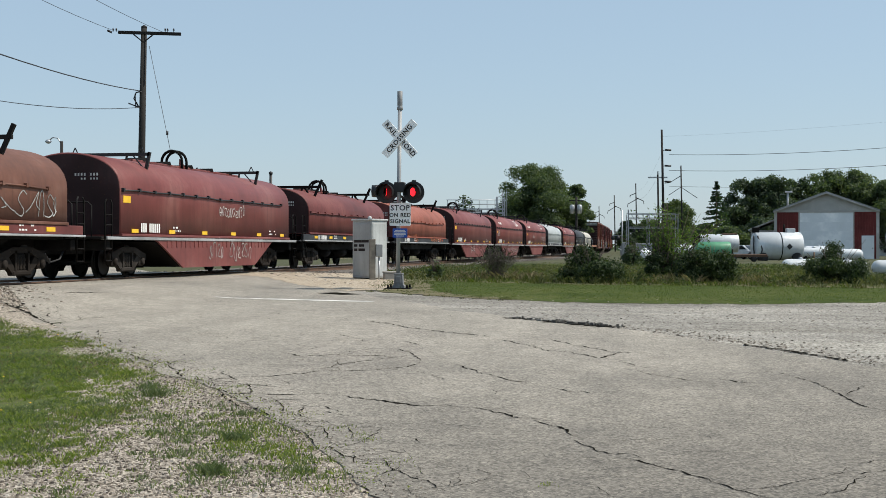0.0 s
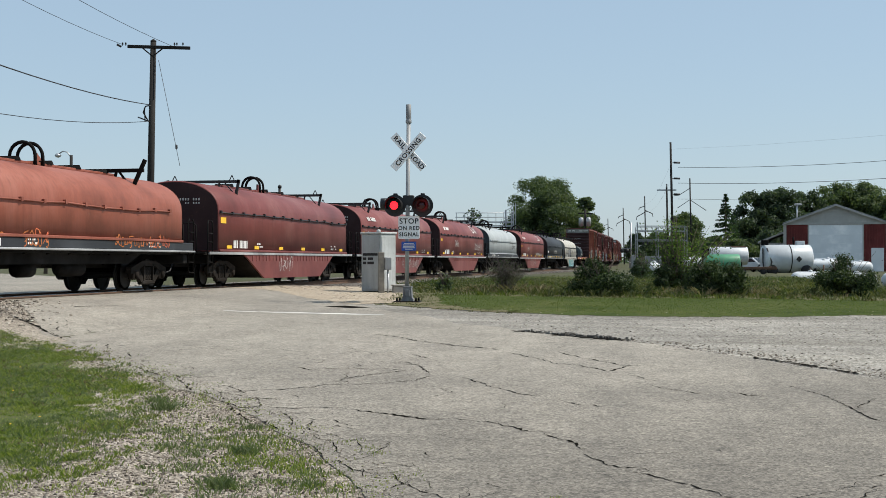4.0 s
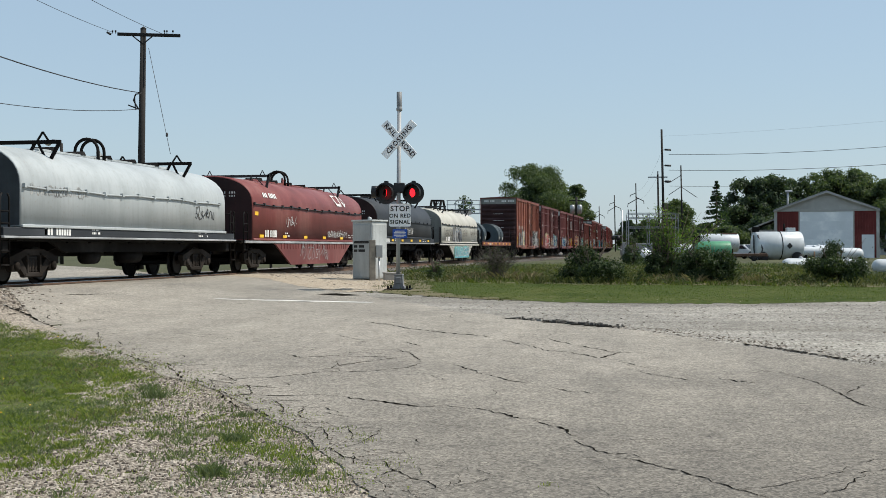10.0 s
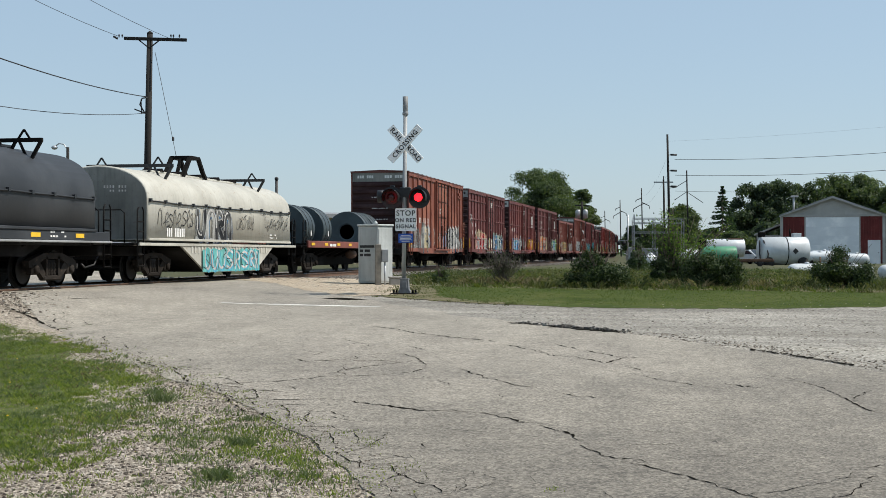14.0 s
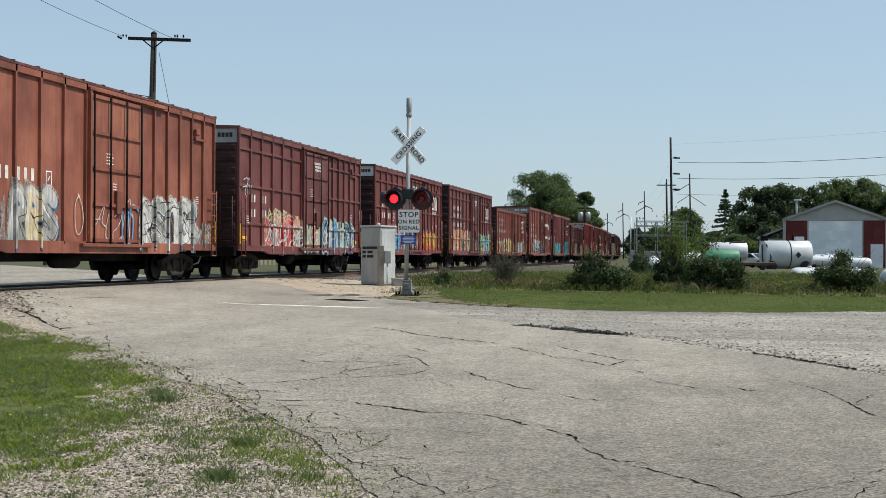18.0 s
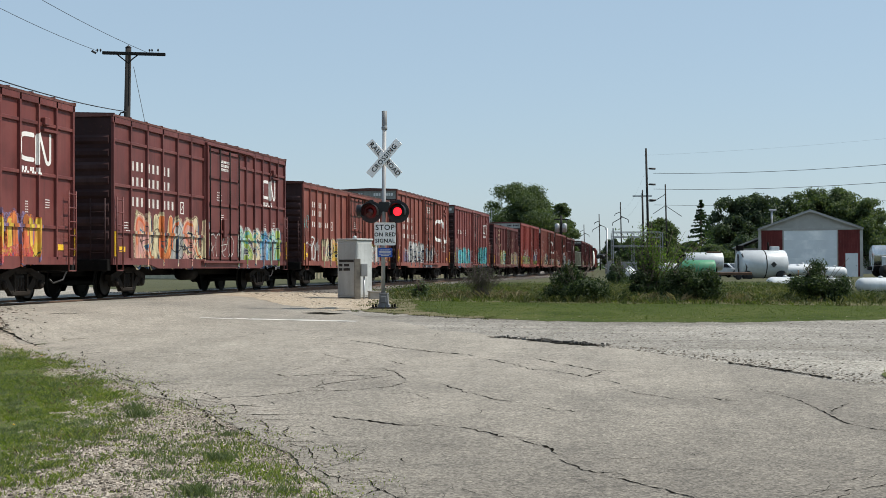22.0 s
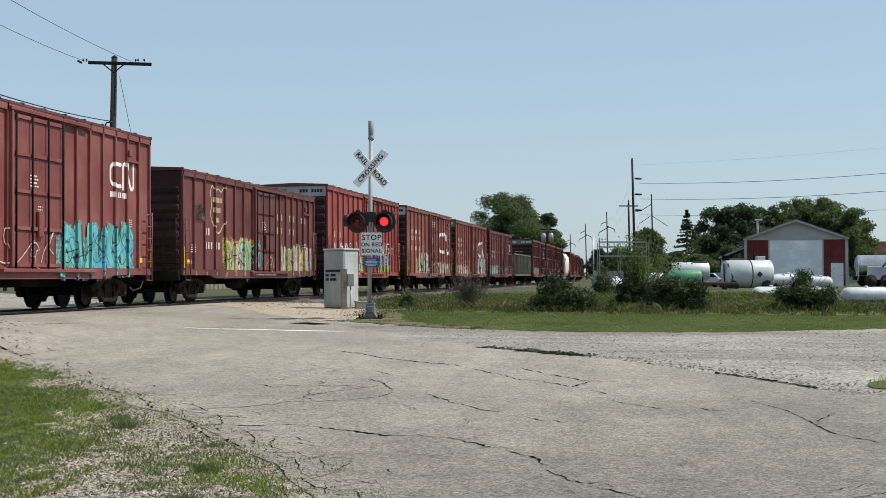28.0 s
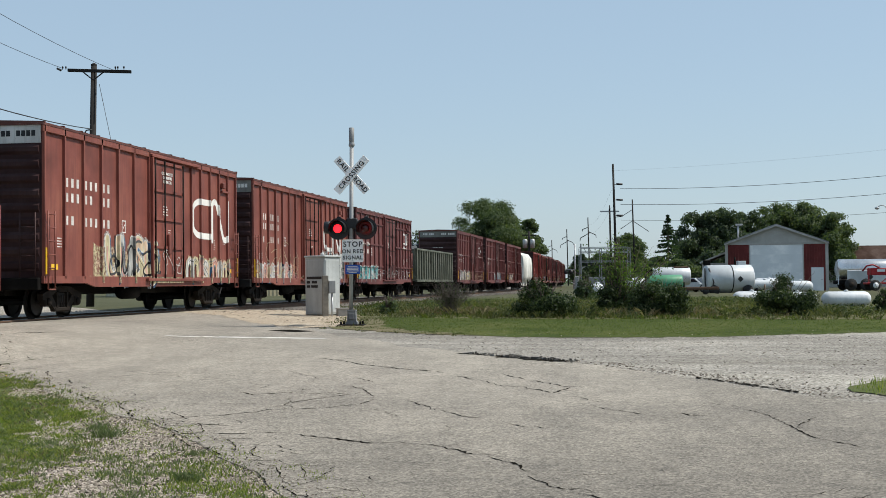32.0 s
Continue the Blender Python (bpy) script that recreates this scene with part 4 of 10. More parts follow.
        n = [(u + 0.74 * wide, w + 0.05)] + bow(u + 0.86 * wide, w + h - 0.14, 0.10, 0.10, math.pi, 0.5) + bow(u + 1.18 * wide, w + 0.14, 0.10, 0.10, math.pi + 0.5, math.pi * 2) + [(u + 1.3 * wide, w + h)]
        on_hood([q for l in (c, n) for q in ribbon(l, 0.10)])
        on_hood([[(-L + 1.2 + i * 0.17, 0.24), (-L + 1.31 + i * 0.17, 0.24), (-L + 1.31 + i * 0.17, 0.42), (-L + 1.2 + i * 0.17, 0.42)] for i in range(9) if i != 3])
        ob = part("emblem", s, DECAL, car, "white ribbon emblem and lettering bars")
        ob["kind"] = "stuff"
    if logo:
        part("side_mark", Shape().box(half + 0.004, half + 0.012, -L + 0.2, -L + 0.55, z0 + 0.82, z0 + 0.95), YELLOW, car, "yellow placard")
    return car, L


# paints of the train
MAROON = paint("maroon_paint", (0.180, 0.052, 0.047), 0.5, mottle=0.68, grime=0.6, fade=(0.235, 0.098, 0.086))
OXIDE = paint("oxide_red_paint", (0.198, 0.058, 0.053), 0.5, mottle=0.68, grime=0.45, fade=(0.265, 0.110, 0.096))
DEEP = paint("deep_oxide_paint", (0.150, 0.042, 0.038), 0.55, grime=0.55, fade=(0.19, 0.066, 0.056))
ORANGE = paint("faded_orange_paint", (0.27, 0.085, 0.055), 0.6, grime=0.4, fade=(0.34, 0.13, 0.095), wear=(0.22, 0.13, 0.09))
TAN = paint("rusty_brown_paint", (0.15, 0.066, 0.045), 0.65, grime=0.6, fade=(0.22, 0.125, 0.095), amount=0.6)
PALE = paint("pale_grey_paint", (0.39, 0.42, 0.425), 0.5, grime=0.4, wear=(0.26, 0.19, 0.11), amount=0.35, fade=(0.45, 0.48, 0.485), mottle=0.75)
CREAM = paint("cream_paint", (0.47, 0.455, 0.40), 0.55, grime=0.4, wear=(0.26, 0.15, 0.07), amount=0.6, fade=(0.55, 0.54, 0.49), mottle=0.75)
COAL = paint("dull_black_paint", (0.030, 0.033, 0.038), 0.55, grime=0.2, wear=(0.07, 0.06, 0.055), fade=(0.052, 0.056, 0.062), mottle=0.75)
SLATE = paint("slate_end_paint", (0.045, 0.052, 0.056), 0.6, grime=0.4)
GREYEND = paint("grey_end_paint", (0.22, 0.22, 0.20), 0.65, grime=0.5)
TWOTONE = paint("brown_orange_boxcar_paint", (0.225, 0.075, 0.050), 0.55, grime=0.6, fade=(0.33, 0.125, 0.075), mottle=0.5)
BROWN = paint("brown_boxcar_paint", (0.205, 0.063, 0.048), 0.55, grime=0.55, fade=(0.26, 0.092, 0.065))
PLUM = paint("plum_boxcar_paint", (0.142, 0.045, 0.042), 0.55, grime=0.6, fade=(0.165, 0.062, 0.056))
RED = paint("red_boxcar_paint", (0.26, 0.052, 0.042), 0.5, grime=0.4, fade=(0.33, 0.09, 0.07))
# dark end paint with the shade of faces turned from the sun mixed in
SHADED_END = paint("shaded_end_paint", (0.040, 0.017, 0.017), 0.7, grime=0.5)
ROOF = paint("boxcar_roof", (0.13, 0.05, 0.04), 0.6, 0.2, grime=0.4, wear=(0.4, 0.4, 0.38))
def sprayed(name, a, b, c, scale=1.6, solid_=True):
    """Spray paint that drifts between three tones; the thin mist lets the steel show."""
    m, n, l, bs = node_mat(name)
    v = coords(n, l)
    t = noise_tex(n, l, v, scale, 3, 0.5, kind="3D")
    r = ramp(n, [(0.36, a), (0.48, b), (0.60, c)])
    l.new(t, r.inputs[0])
    f = noise_tex(n, l, coords(n, l, (3, 3, 0.6)), 3.0, 5, 0.7, kind="3D")
    d = ramp(n, [(0.4, (0.45, 0.42, 0.40)), (0.6, (1, 1, 1))])
    l.new(f, d.inputs[0])
    l.new(mixed(n, l, 0.75, r.outputs[0], d.outputs[0], "MULTIPLY"), bs.inputs["Base Color"])
    bs.inputs["Roughness"].default_value = 0.65
    bs.inputs["Specular IOR Level"].default_value = 0.25
    if not solid_:
        q = noise_tex(n, l, v, 9.0, 6, 0.75, kind="3D")
        al = ramp(n, [(0.40, (0.08, 0.08, 0.08)), (0.58, (0.85, 0.85, 0.85))])
        l.new(q, al.inputs[0])
        l.new(al.outputs[0], bs.inputs["Alpha"])
    return m


HUES = {"white": (0.66, 0.66, 0.64), "cream": (0.62, 0.56, 0.36), "cyan": (0.10, 0.46, 0.55), "teal": (0.16, 0.50, 0.48), "mint": (0.46, 0.60, 0.52), "black": (0.015, 0.015, 0.018), "yellow": (0.66, 0.48, 0.07), "red": (0.56, 0.06, 0.07), "blue": (0.12, 0.34, 0.60), "navy": (0.03, 0.045, 0.09), "orange": (0.62, 0.20, 0.06), "grey": (0.32, 0.33, 0.32), "pink": (0.58, 0.33, 0.30), "green": (0.36, 0.48, 0.12), "lilac": (0.27, 0.21, 0.36), "olive": (0.30, 0.34, 0.10)}
NEXT = {"white": "grey", "cream": "pink", "cyan": "blue", "teal": "cyan", "mint": "teal", "yellow": "orange", "red": "pink", "blue": "white", "navy": "blue", "orange": "red", "grey": "white", "pink": "orange", "green": "olive", "lilac": "navy", "olive": "yellow", "black": "grey"}
TAGS = {c: sprayed("spray_" + c, tuple(x * 0.72 for x in v), v, tuple(0.55 * x + 0.45 * y for x, y in zip(v, HUES[NEXT[c]]))) for c, v in HUES.items()}
MISTS = {c: sprayed("mist_" + c, v, v, tuple(0.5 * x + 0.5 * y for x, y in zip(v, HUES[NEXT[c]])), 1.6, False) for c, v in HUES.items()}


def boxcar(qa, qb, H, body, label, posts=7, belts=False, white_end=True, door=(2.4, 2.4), emblem=0, marks=True, group="boxcars", end_mat=None, rows=2, text=()):
    """A boxcar with outside posts, sliding doors, ribbed ends and a low peaked roof. door: its start and width from the middle."""
    L = (qb - qa) / 2
    car = thing("boxcar", pose(0, 0, 0), label, "railcar", group)
    W2, zs, PD = 1.42, 1.0, 0.07
    part("body", Shape().box(-W2, W2, -L + 0.06, L - 0.06, zs, H - 0.03, 0.01), body, car)
    roof = Shape().prism([(-1.5, H - 0.06), (1.5, H - 0.06), (1.5, H), (0.0, H + 0.055), (-1.5, H)], -L, L, "y")
    part("roof", roof, ROOF, car, "weathered low-peaked roof")
    n = 14
    for i in range(n + 1):
        part("roof_seam", kept(("seam",), lambda: Shape().prism([(-1.51, -0.015), (0, 0.045), (1.51, -0.015), (1.51, 0.025), (0, 0.085), (-1.51, 0.025)], -0.035, 0.035, "y")), ROOF, car, at=pose(0, -L + 0.05 + i * (2 * L - 0.1) / n, H))
    rails = tuple(0.9 + (H - 0.9) * f for f in (0.22, 0.53, 0.83))
    d0, d1 = -door[0] / 2, -door[0] / 2 + door[1]
    for sx in (-1, 1):
        a, b = sorted((sx * W2, sx * (W2 + PD)))
        ys = []
        for lo, hi in ((-L + 0.1, d0 - 0.12), (d1 + 0.12, L - 0.1)):
            ys += [lo + (hi - lo) * i / (posts - 1) for i in range(posts)]
        pm = kept(("post", H, sx, PD), lambda: Shape().prism([(sx * W2, -0.045), (sx * (W2 + PD), -0.035), (sx * (W2 + PD), 0.035), (sx * W2, 0.045)], zs, H - 0.06, "z"))
        if sx > 0:
            POSTS[car.name] = (tuple(ys), PD, rails if belts else (), 0.05, (d0, d1))
        for y in ys:
            part("side_post", pm, body, car, at=pose(0, y, 0))
        part("top_chord", Shape().box(a, b, -L + 0.02, L - 0.02, H - 0.22, H - 0.05, 0.01), body, car)
        part("side_sill", Shape().prism([(-L + 0.02, zs + 0.06), (-L + 0.02, zs - 0.12), (-L + 2.6, zs - 0.12), (-L + 3.2, zs - 0.22), (L - 3.2, zs - 0.22), (L - 2.6, zs - 0.12), (L - 0.02, zs - 0.12), (L - 0.02, zs + 0.06)], a, b, "x"), body, car)
        if belts:
            for zb in rails:
                for lo, hi in ((-L + 0.1, d0 - 0.1), (d1 + 0.1, L - 0.1)):
                    part("belt_rail", Shape().box(min(sx * W2, sx * (W2 + 0.05)), max(sx * W2, sx * (W2 + 0.05)), lo, hi, zb - 0.042, zb + 0.042, 0.008), body, car)
        # door
        x0, x1 = sx * (W2 + 0.04), sx * (W2 + 0.10)
        dr = part("door", Shape().box(min(x0, x1), max(x0, x1), d0, d1, zs + 0.06, H - 0.24, 0.012), body, car, "sliding door with rods and rails")
        xo = sx * (W2 + 0.145)
        for i in range(5):
            z = zs + 0.10 + i * (H - zs - 0.42) / 4
            part("door_rail", Shape().box(min(sx * (W2 + 0.10), xo), max(sx * (W2 + 0.10), xo), d0 + 0.02, d1 - 0.02, z - 0.04, z + 0.04), body, dr)
        for fy in (0.03, 0.34, 0.66, 0.97):
            y = d0 + (d1 - d0) * fy
            part("door_rod", Shape().tube([(sx * (W2 + 0.17), y, zs + 0.02), (sx * (W2 + 0.17), y, H - 0.26)], 0.026, 6), STEEL_DARK, dr, "dark lock rod")
        part("door_track", Shape().box(min(sx * W2, sx * (W2 + 0.17)), max(sx * W2, sx * (W2 + 0.17)), d0 - 0.5, d1 + (1.9 if door[1] < 3 else 0.6), zs - 0.06, zs + 0.02, 0.008), body, car)
        part("upper_track", Shape().box(min(sx * W2, sx * (W2 + 0.15)), max(sx * W2, sx * (W2 + 0.15)), d0 - 0.1, d1 + 1.6, H - 0.2, H - 0.12, 0.008), body, car)
        # ladders at the corners
        for k in (-1, 1):
            frame_ = part("ladder", kept(("bladder",), lambda: Shape().tube([(0, -0.2, -0.42), (0, -0.2, 1.5)], 0.02, 5).tube([(0, 0.2, -0.42), (0, 0.2, 1.5)], 0.02, 5)), body, car, at=pose(sx * (W2 + 0.13), k * (L - 0.32), zs + 0.15))
            for zr in (-0.42, 0.1, 0.43, 0.76, 1.09, 1.42) if qa < 470 else (-0.42, 0.76, 1.42):
                part("rung", kept(("rung",), lambda: Shape().tube([(0, -0.2, 0), (0, 0.2, 0)], 0.018, 5)), body, frame_, at=pose(0, 0, zr))
        for k in (-1, 1):
            part("handhold", kept(("yplate", sx), lambda: Shape().box(min(sx * (W2 + 0.09), sx * (W2 + 0.10)), max(sx * (W2 + 0.09), sx * (W2 + 0.10)), -0.05, 0.05, 0.1, 0.75)), YELLOW, car, "yellow safety strip", at=pose(0, k * (L - 0.1), zs))
            part("reflector", kept(("yplate2", sx), lambda: Shape().box(min(sx * (W2 + 0.004), sx * (W2 + 0.012)), max(sx * (W2 + 0.004), sx * (W2 + 0.012)), -0.2, 0.2, 0.22, 0.36)), YELLOW, car, "yellow reflector strip", at=pose(0, k * (L - 0.75), zs))
        part("card_board", Shape().box(min(sx * (W2 + 0.02), sx * (W2 + 0.13)), max(sx * (W2 + 0.02), sx * (W2 + 0.13)), L - 1.75, L - 1.5, H - 0.68, H - 0.50, 0.015), body, car, "small card holder")
        part("card_rail", Shape().box(min(sx * W2, sx * (W2 + 0.08)), max(sx * W2, sx * (W2 + 0.08)), L - 1.7, L - 0.9, H - 0.82, H - 0.76), body, car)
        part("door_latch", Shape().box(min(sx * (W2 + 0.10), sx * (W2 + 0.19)), max(sx * (W2 + 0.10), sx * (W2 + 0.19)), d0 + (d1 - d0) * 0.46, d0 + (d1 - d0) * 0.56, zs + 0.75, zs + 1.35, 0.02), body, dr, "door latch box")
        part("door_stop", Shape().box(min(sx * W2, sx * (W2 + 0.16)), max(sx * W2, sx * (W2 + 0.16)), d0 - 0.09, d0 - 0.01, zs + 0.05, H - 0.22, 0.01), body, car)
    # ends
    for k in (-1, 1):
        y0 = k * (L - 0.06)
        # end colour passed in already holds the shade of the end
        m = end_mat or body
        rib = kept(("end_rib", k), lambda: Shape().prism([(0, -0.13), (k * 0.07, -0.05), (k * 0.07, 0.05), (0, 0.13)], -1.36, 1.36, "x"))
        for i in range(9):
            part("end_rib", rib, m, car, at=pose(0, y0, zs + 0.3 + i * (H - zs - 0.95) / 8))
        part("end_panel", Shape().box(-1.415, 1.415, min(y0, y0 + k * 0.006), max(y0, y0 + k * 0.006), zs, H - 0.04), m, car, "ribbed end, shade put into its dark paint")
        if white_end:
            part("end_band", Shape().box(-1.4, 1.4, min(y0, y0 + k * 0.02), max(y0, y0 + k * 0.02), H - 0.5, H - 0.04), GREYEND if white_end == 2 else ENDWHITE, car, "pale band with lettering at the top of the end")
            s = Shape()
            for x0, w, n in ((-1.15, 0.09, 7), (0.25, 0.10, 8)):
                for i in range(n):
                    if i != 3:
                        s.box(x0 + i * (w + 0.03), x0 + i * (w + 0.03) + w, min(y0 + k * 0.02, y0 + k * 0.026), max(y0 + k * 0.02, y0 + k * 0.026), H - 0.33, H - 0.19)
            for row in range(3):
                for i in range(7):
                    s.box(-0.4 + i * 0.12, -0.4 + i * 0.12 + (0.09 if (i + row) % 3 else 0.05), min(y0 + k * 0.075, y0 + k * 0.08), max(y0 + k * 0.075, y0 + k * 0.08), H - 1.30 - 0.55 * row, H - 1.27 - 0.55 * row) if white_end == 2 else None
            part("end_lettering", s, BLACK if white_end == 1 else DECAL, car, "lettering bars")
        part("end_ladder", kept(("end_ladder",), lambda: [Shape().tube([(-0.2, 0, 0), (-0.2, 0, 1.6)], 0.018, 5).tube([(0.2, 0, 0), (0.2, 0, 1.6)], 0.018, 5).tube([(-0.2, 0, 0.2), (0.2, 0, 0.2)], 0.015, 5).tube([(-0.2, 0, 0.55), (0.2, 0, 0.55)], 0.015, 5).tube([(-0.2, 0, 0.9), (0.2, 0, 0.9)], 0.015, 5).tube([(-0.2, 0, 1.25), (0.2, 0, 1.25)], 0.015, 5)][0]), m, car, at=pose(-k * 1.1, y0 + k * 0.12, zs))
        part("brake_wheel", kept(("bwheel",), lambda: Shape().tube([(0.25 * math.cos(2 * math.pi * i / 12), 0, 0.25 * math.sin(2 * math.pi * i / 12)) for i in range(12)], 0.02, 5, closed=True).bar((-0.25, 0, 0), (0.25, 0, 0), 0.03).bar((0, 0, -0.25), (0, 0, 0.25), 0.03)), STEEL_DARK, car, at=pose(-k * 0.55, y0 + k * 0.16, zs + 0.7)) if k > 0 else None
        coupler(car, k * (L + 0.35), k)
        part("draft_beam", kept(("draft",), lambda: Shape().box(-1.4, 1.4, -0.1, 0.1, 0.72, 1.02, 0.02).box(-0.3, 0.3, -0.45, 0.45, 0.68, 0.98, 0.02)), STEEL_DARK, car, at=pose(0, k * (L + 0.02), 0))
    part("underframe", Shape().box(-0.35, 0.35, -L + 0.3, L - 0.3, 0.58, 0.98, 0.02).box(-1.3, 1.3, -L + 2.9, L - 2.9, 0.82, 0.98), STEEL_DARK, car)
    part("air_tank", kept(("atank",), lambda: Shape().lathe([(0.05, -0.6), (0.2, -0.52), (0.2, 0.52), (0.05, 0.6)], 12, "y")), STEEL_DARK, car, at=pose(0.75, -0.6, 0.62))
    bogie(car, -L + 2.0)
    bogie(car, L - 2.0)
    X = W2 + 0.004
    DOORS.append((car, d0, d1, H))
    hh = H - 0.9
    if marks:
        ys, lines = POSTS[car.name][0], []
        for z, counts, tall in text or ((0.9 + hh * 0.50, (3, 3), 0.26), (0.9 + hh * 0.40, (3, 3), 0.26)):
            for bay, count in enumerate(counts):
                lo, hi = ys[1 + bay] + 0.10, ys[2 + bay] - 0.09
                step = (hi - lo) / 3
                lines += [(lo + step * (k + 0.14), z, tall * 0.88, (step * 0.44,)) for k in range(count)]
        mark(car, "reporting_mark", FADED, "faded white lettering bars", lines, X)
        bay = len(lines and (text or ((0, (3, 3), 0),))[-1][1]) + 1
        if bay + 1 < posts:
            yb, zb = ys[bay] + 0.35, (text[-1][0] if text else 0.9 + hh * 0.40)
            decal(car, "gauge_mark", DECAL, "small white outlined square", X + 0.002, [q for l in (((yb, zb - 0.06), (yb + 0.26, zb - 0.06), (yb + 0.26, zb + 0.26), (yb, zb + 0.26), (yb, zb - 0.06)), ((yb + 0.08, zb + 0.05), (yb + 0.18, zb + 0.15))) for q in ribbon(list(l), 0.03)])
        mark(car, "data_lettering", DECAL, "small white lettering bars", [(-L + 0.9, 0.9 + hh * 0.28 - 0.07 * i, 0.025, (0.05, 0.09, 0.06)) for i in range(4)] + [(L - 2.5, 0.9 + hh * 0.36 - 0.06 * i, 0.022, (0.06, 0.05, -0.5, 0.05)) for i in range(6)] + [(L - 1.5, 0.9 + hh * 0.38 - 0.06 * i, 0.022, (0.07, 0.04, 0.05)) for i in range(4)], X)
        mark(car, "door_lettering", DECAL, "small white lettering bars on the door", [(d0 + 0.9, 0.9 + hh * 0.58 - 0.08 * i, 0.03, (0.07, 0.10, 0.06, 0.08) if i % 2 else (0.11, 0.06, 0.09)) for i in range(4)] + [(d0 + 1.3, 0.9 + hh * 0.40 - 0.07 * i, 0.025, (0.05, 0.08, 0.04)) for i in range(3)], W2 + 0.101, False)
    if emblem:
        h, wide = emblem, emblem * 2.0
        wide = emblem * (2.1 if h < 1 else 2.5)
        y0, z0 = L - (2.85 if h < 1 else 4.75), 0.9 + hh * (0.595 if h < 1 else 0.36)
        k = h * 0.085
        def bow(cy, cz, ry, rz, a0, a1):
            return [(cy + ry * math.cos(a0 + (a1 - a0) * i / 8), cz + rz * math.sin(a0 + (a1 - a0) * i / 8)) for i in range(9)]
        ry, rz = 0.24 * wide, 0.24 * h
        c = [(y0 + 0.52 * wide, z0 + h - k)] + bow(y0 + ry + k, z0 + h - rz - k, ry, rz, math.pi / 2, math.pi) + bow(y0 + ry + k, z0 + rz + k, ry, rz, math.pi, math.pi * 1.5) + [(y0 + 0.52 * wide, z0 + k)]
        n = [(y0 + 0.62 * wide, z0)] + bow(y0 + 0.70 * wide, z0 + h * 0.82, 0.08 * wide, 0.15 * h, math.pi, 0.6) + bow(y0 + 1.04 * wide, z0 + 0.18 * h, 0.08 * wide, 0.15 * h, math.pi + 0.6, math.pi * 2) + [(y0 + 1.12 * wide, z0 + h)]
        decal(car, "emblem", DECAL, "white ribbon emblem", X + 0.003, [q for l in (c, n) for q in ribbon(l, h * 0.15)])
        if h < 1:
            mark(car, "web_lettering", DECAL, "small white lettering bars", [(y0 + 0.05, z0 - 0.26, 0.15, (0.10, 0.10, 0.10, -0.10, 0.08, 0.08, -0.06, 0.08, 0.08))], X)
    return car, L


ENDWHITE = paint("dirty_white_end", (0.50, 0.50, 0.48), 0.6, grime=0.5, wear=(0.2, 0.12, 0.08))

CARS = []     # thing, place of its middle along the train


def put(made, qa, qb):
    CARS.append((made[0], (qa + qb) / 2))
    return made[0], made[1]


def bubbles(rnd, y0, y1, z0, z1, stretch=1.0):
    """Fat rounded strokes side by side, leaning and looped; no letters."""
    out, y, H = [], y0, z1 - z0
    while y < y1 - 0.25 * H:
        w = min(H * stretch * rnd.uniform(0.42, 0.62), y1 - y)
        lo, hi = z0 + H * rnd.uniform(0.02, 0.10), z1 - H * rnd.uniform(0.0, 0.16)
        lean = rnd.uniform(-0.08, 0.08) * H
        kind = rnd.choice((0, 1, 2, 3))
        u = lambda a, b: (y + w * (0.16 + 0.68 * a) + lean * (b - 0.5), lo + (hi - lo) * b)
        if kind == 0:
            pts = [u(0, 0.02), u(0, 0.7), u(0.5, 0.98), u(1, 0.7), u(1, 0.02)]
        elif kind == 1:
            pts = [u(1, 0.85), u(0.4, 0.98), u(0, 0.72), u(0.5, 0.5), u(1, 0.26), u(0.5, 0.02), u(0, 0.12)]
        elif kind == 2:
            pts = [u(0, 0.98), u(0.05, 0.3), u(0.5, 0.02), u(0.95, 0.3), u(1, 0.98)]
        else:
            pts = [u(0.1, 0.02), u(0.12, 0.95), u(0.8, 0.9), u(0.9, 0.6), u(0.3, 0.48), u(0.95, 0.03)]
        out.append(smooth_line(pts))
        y += w * rnd.uniform(0.86, 0.98)
    return out


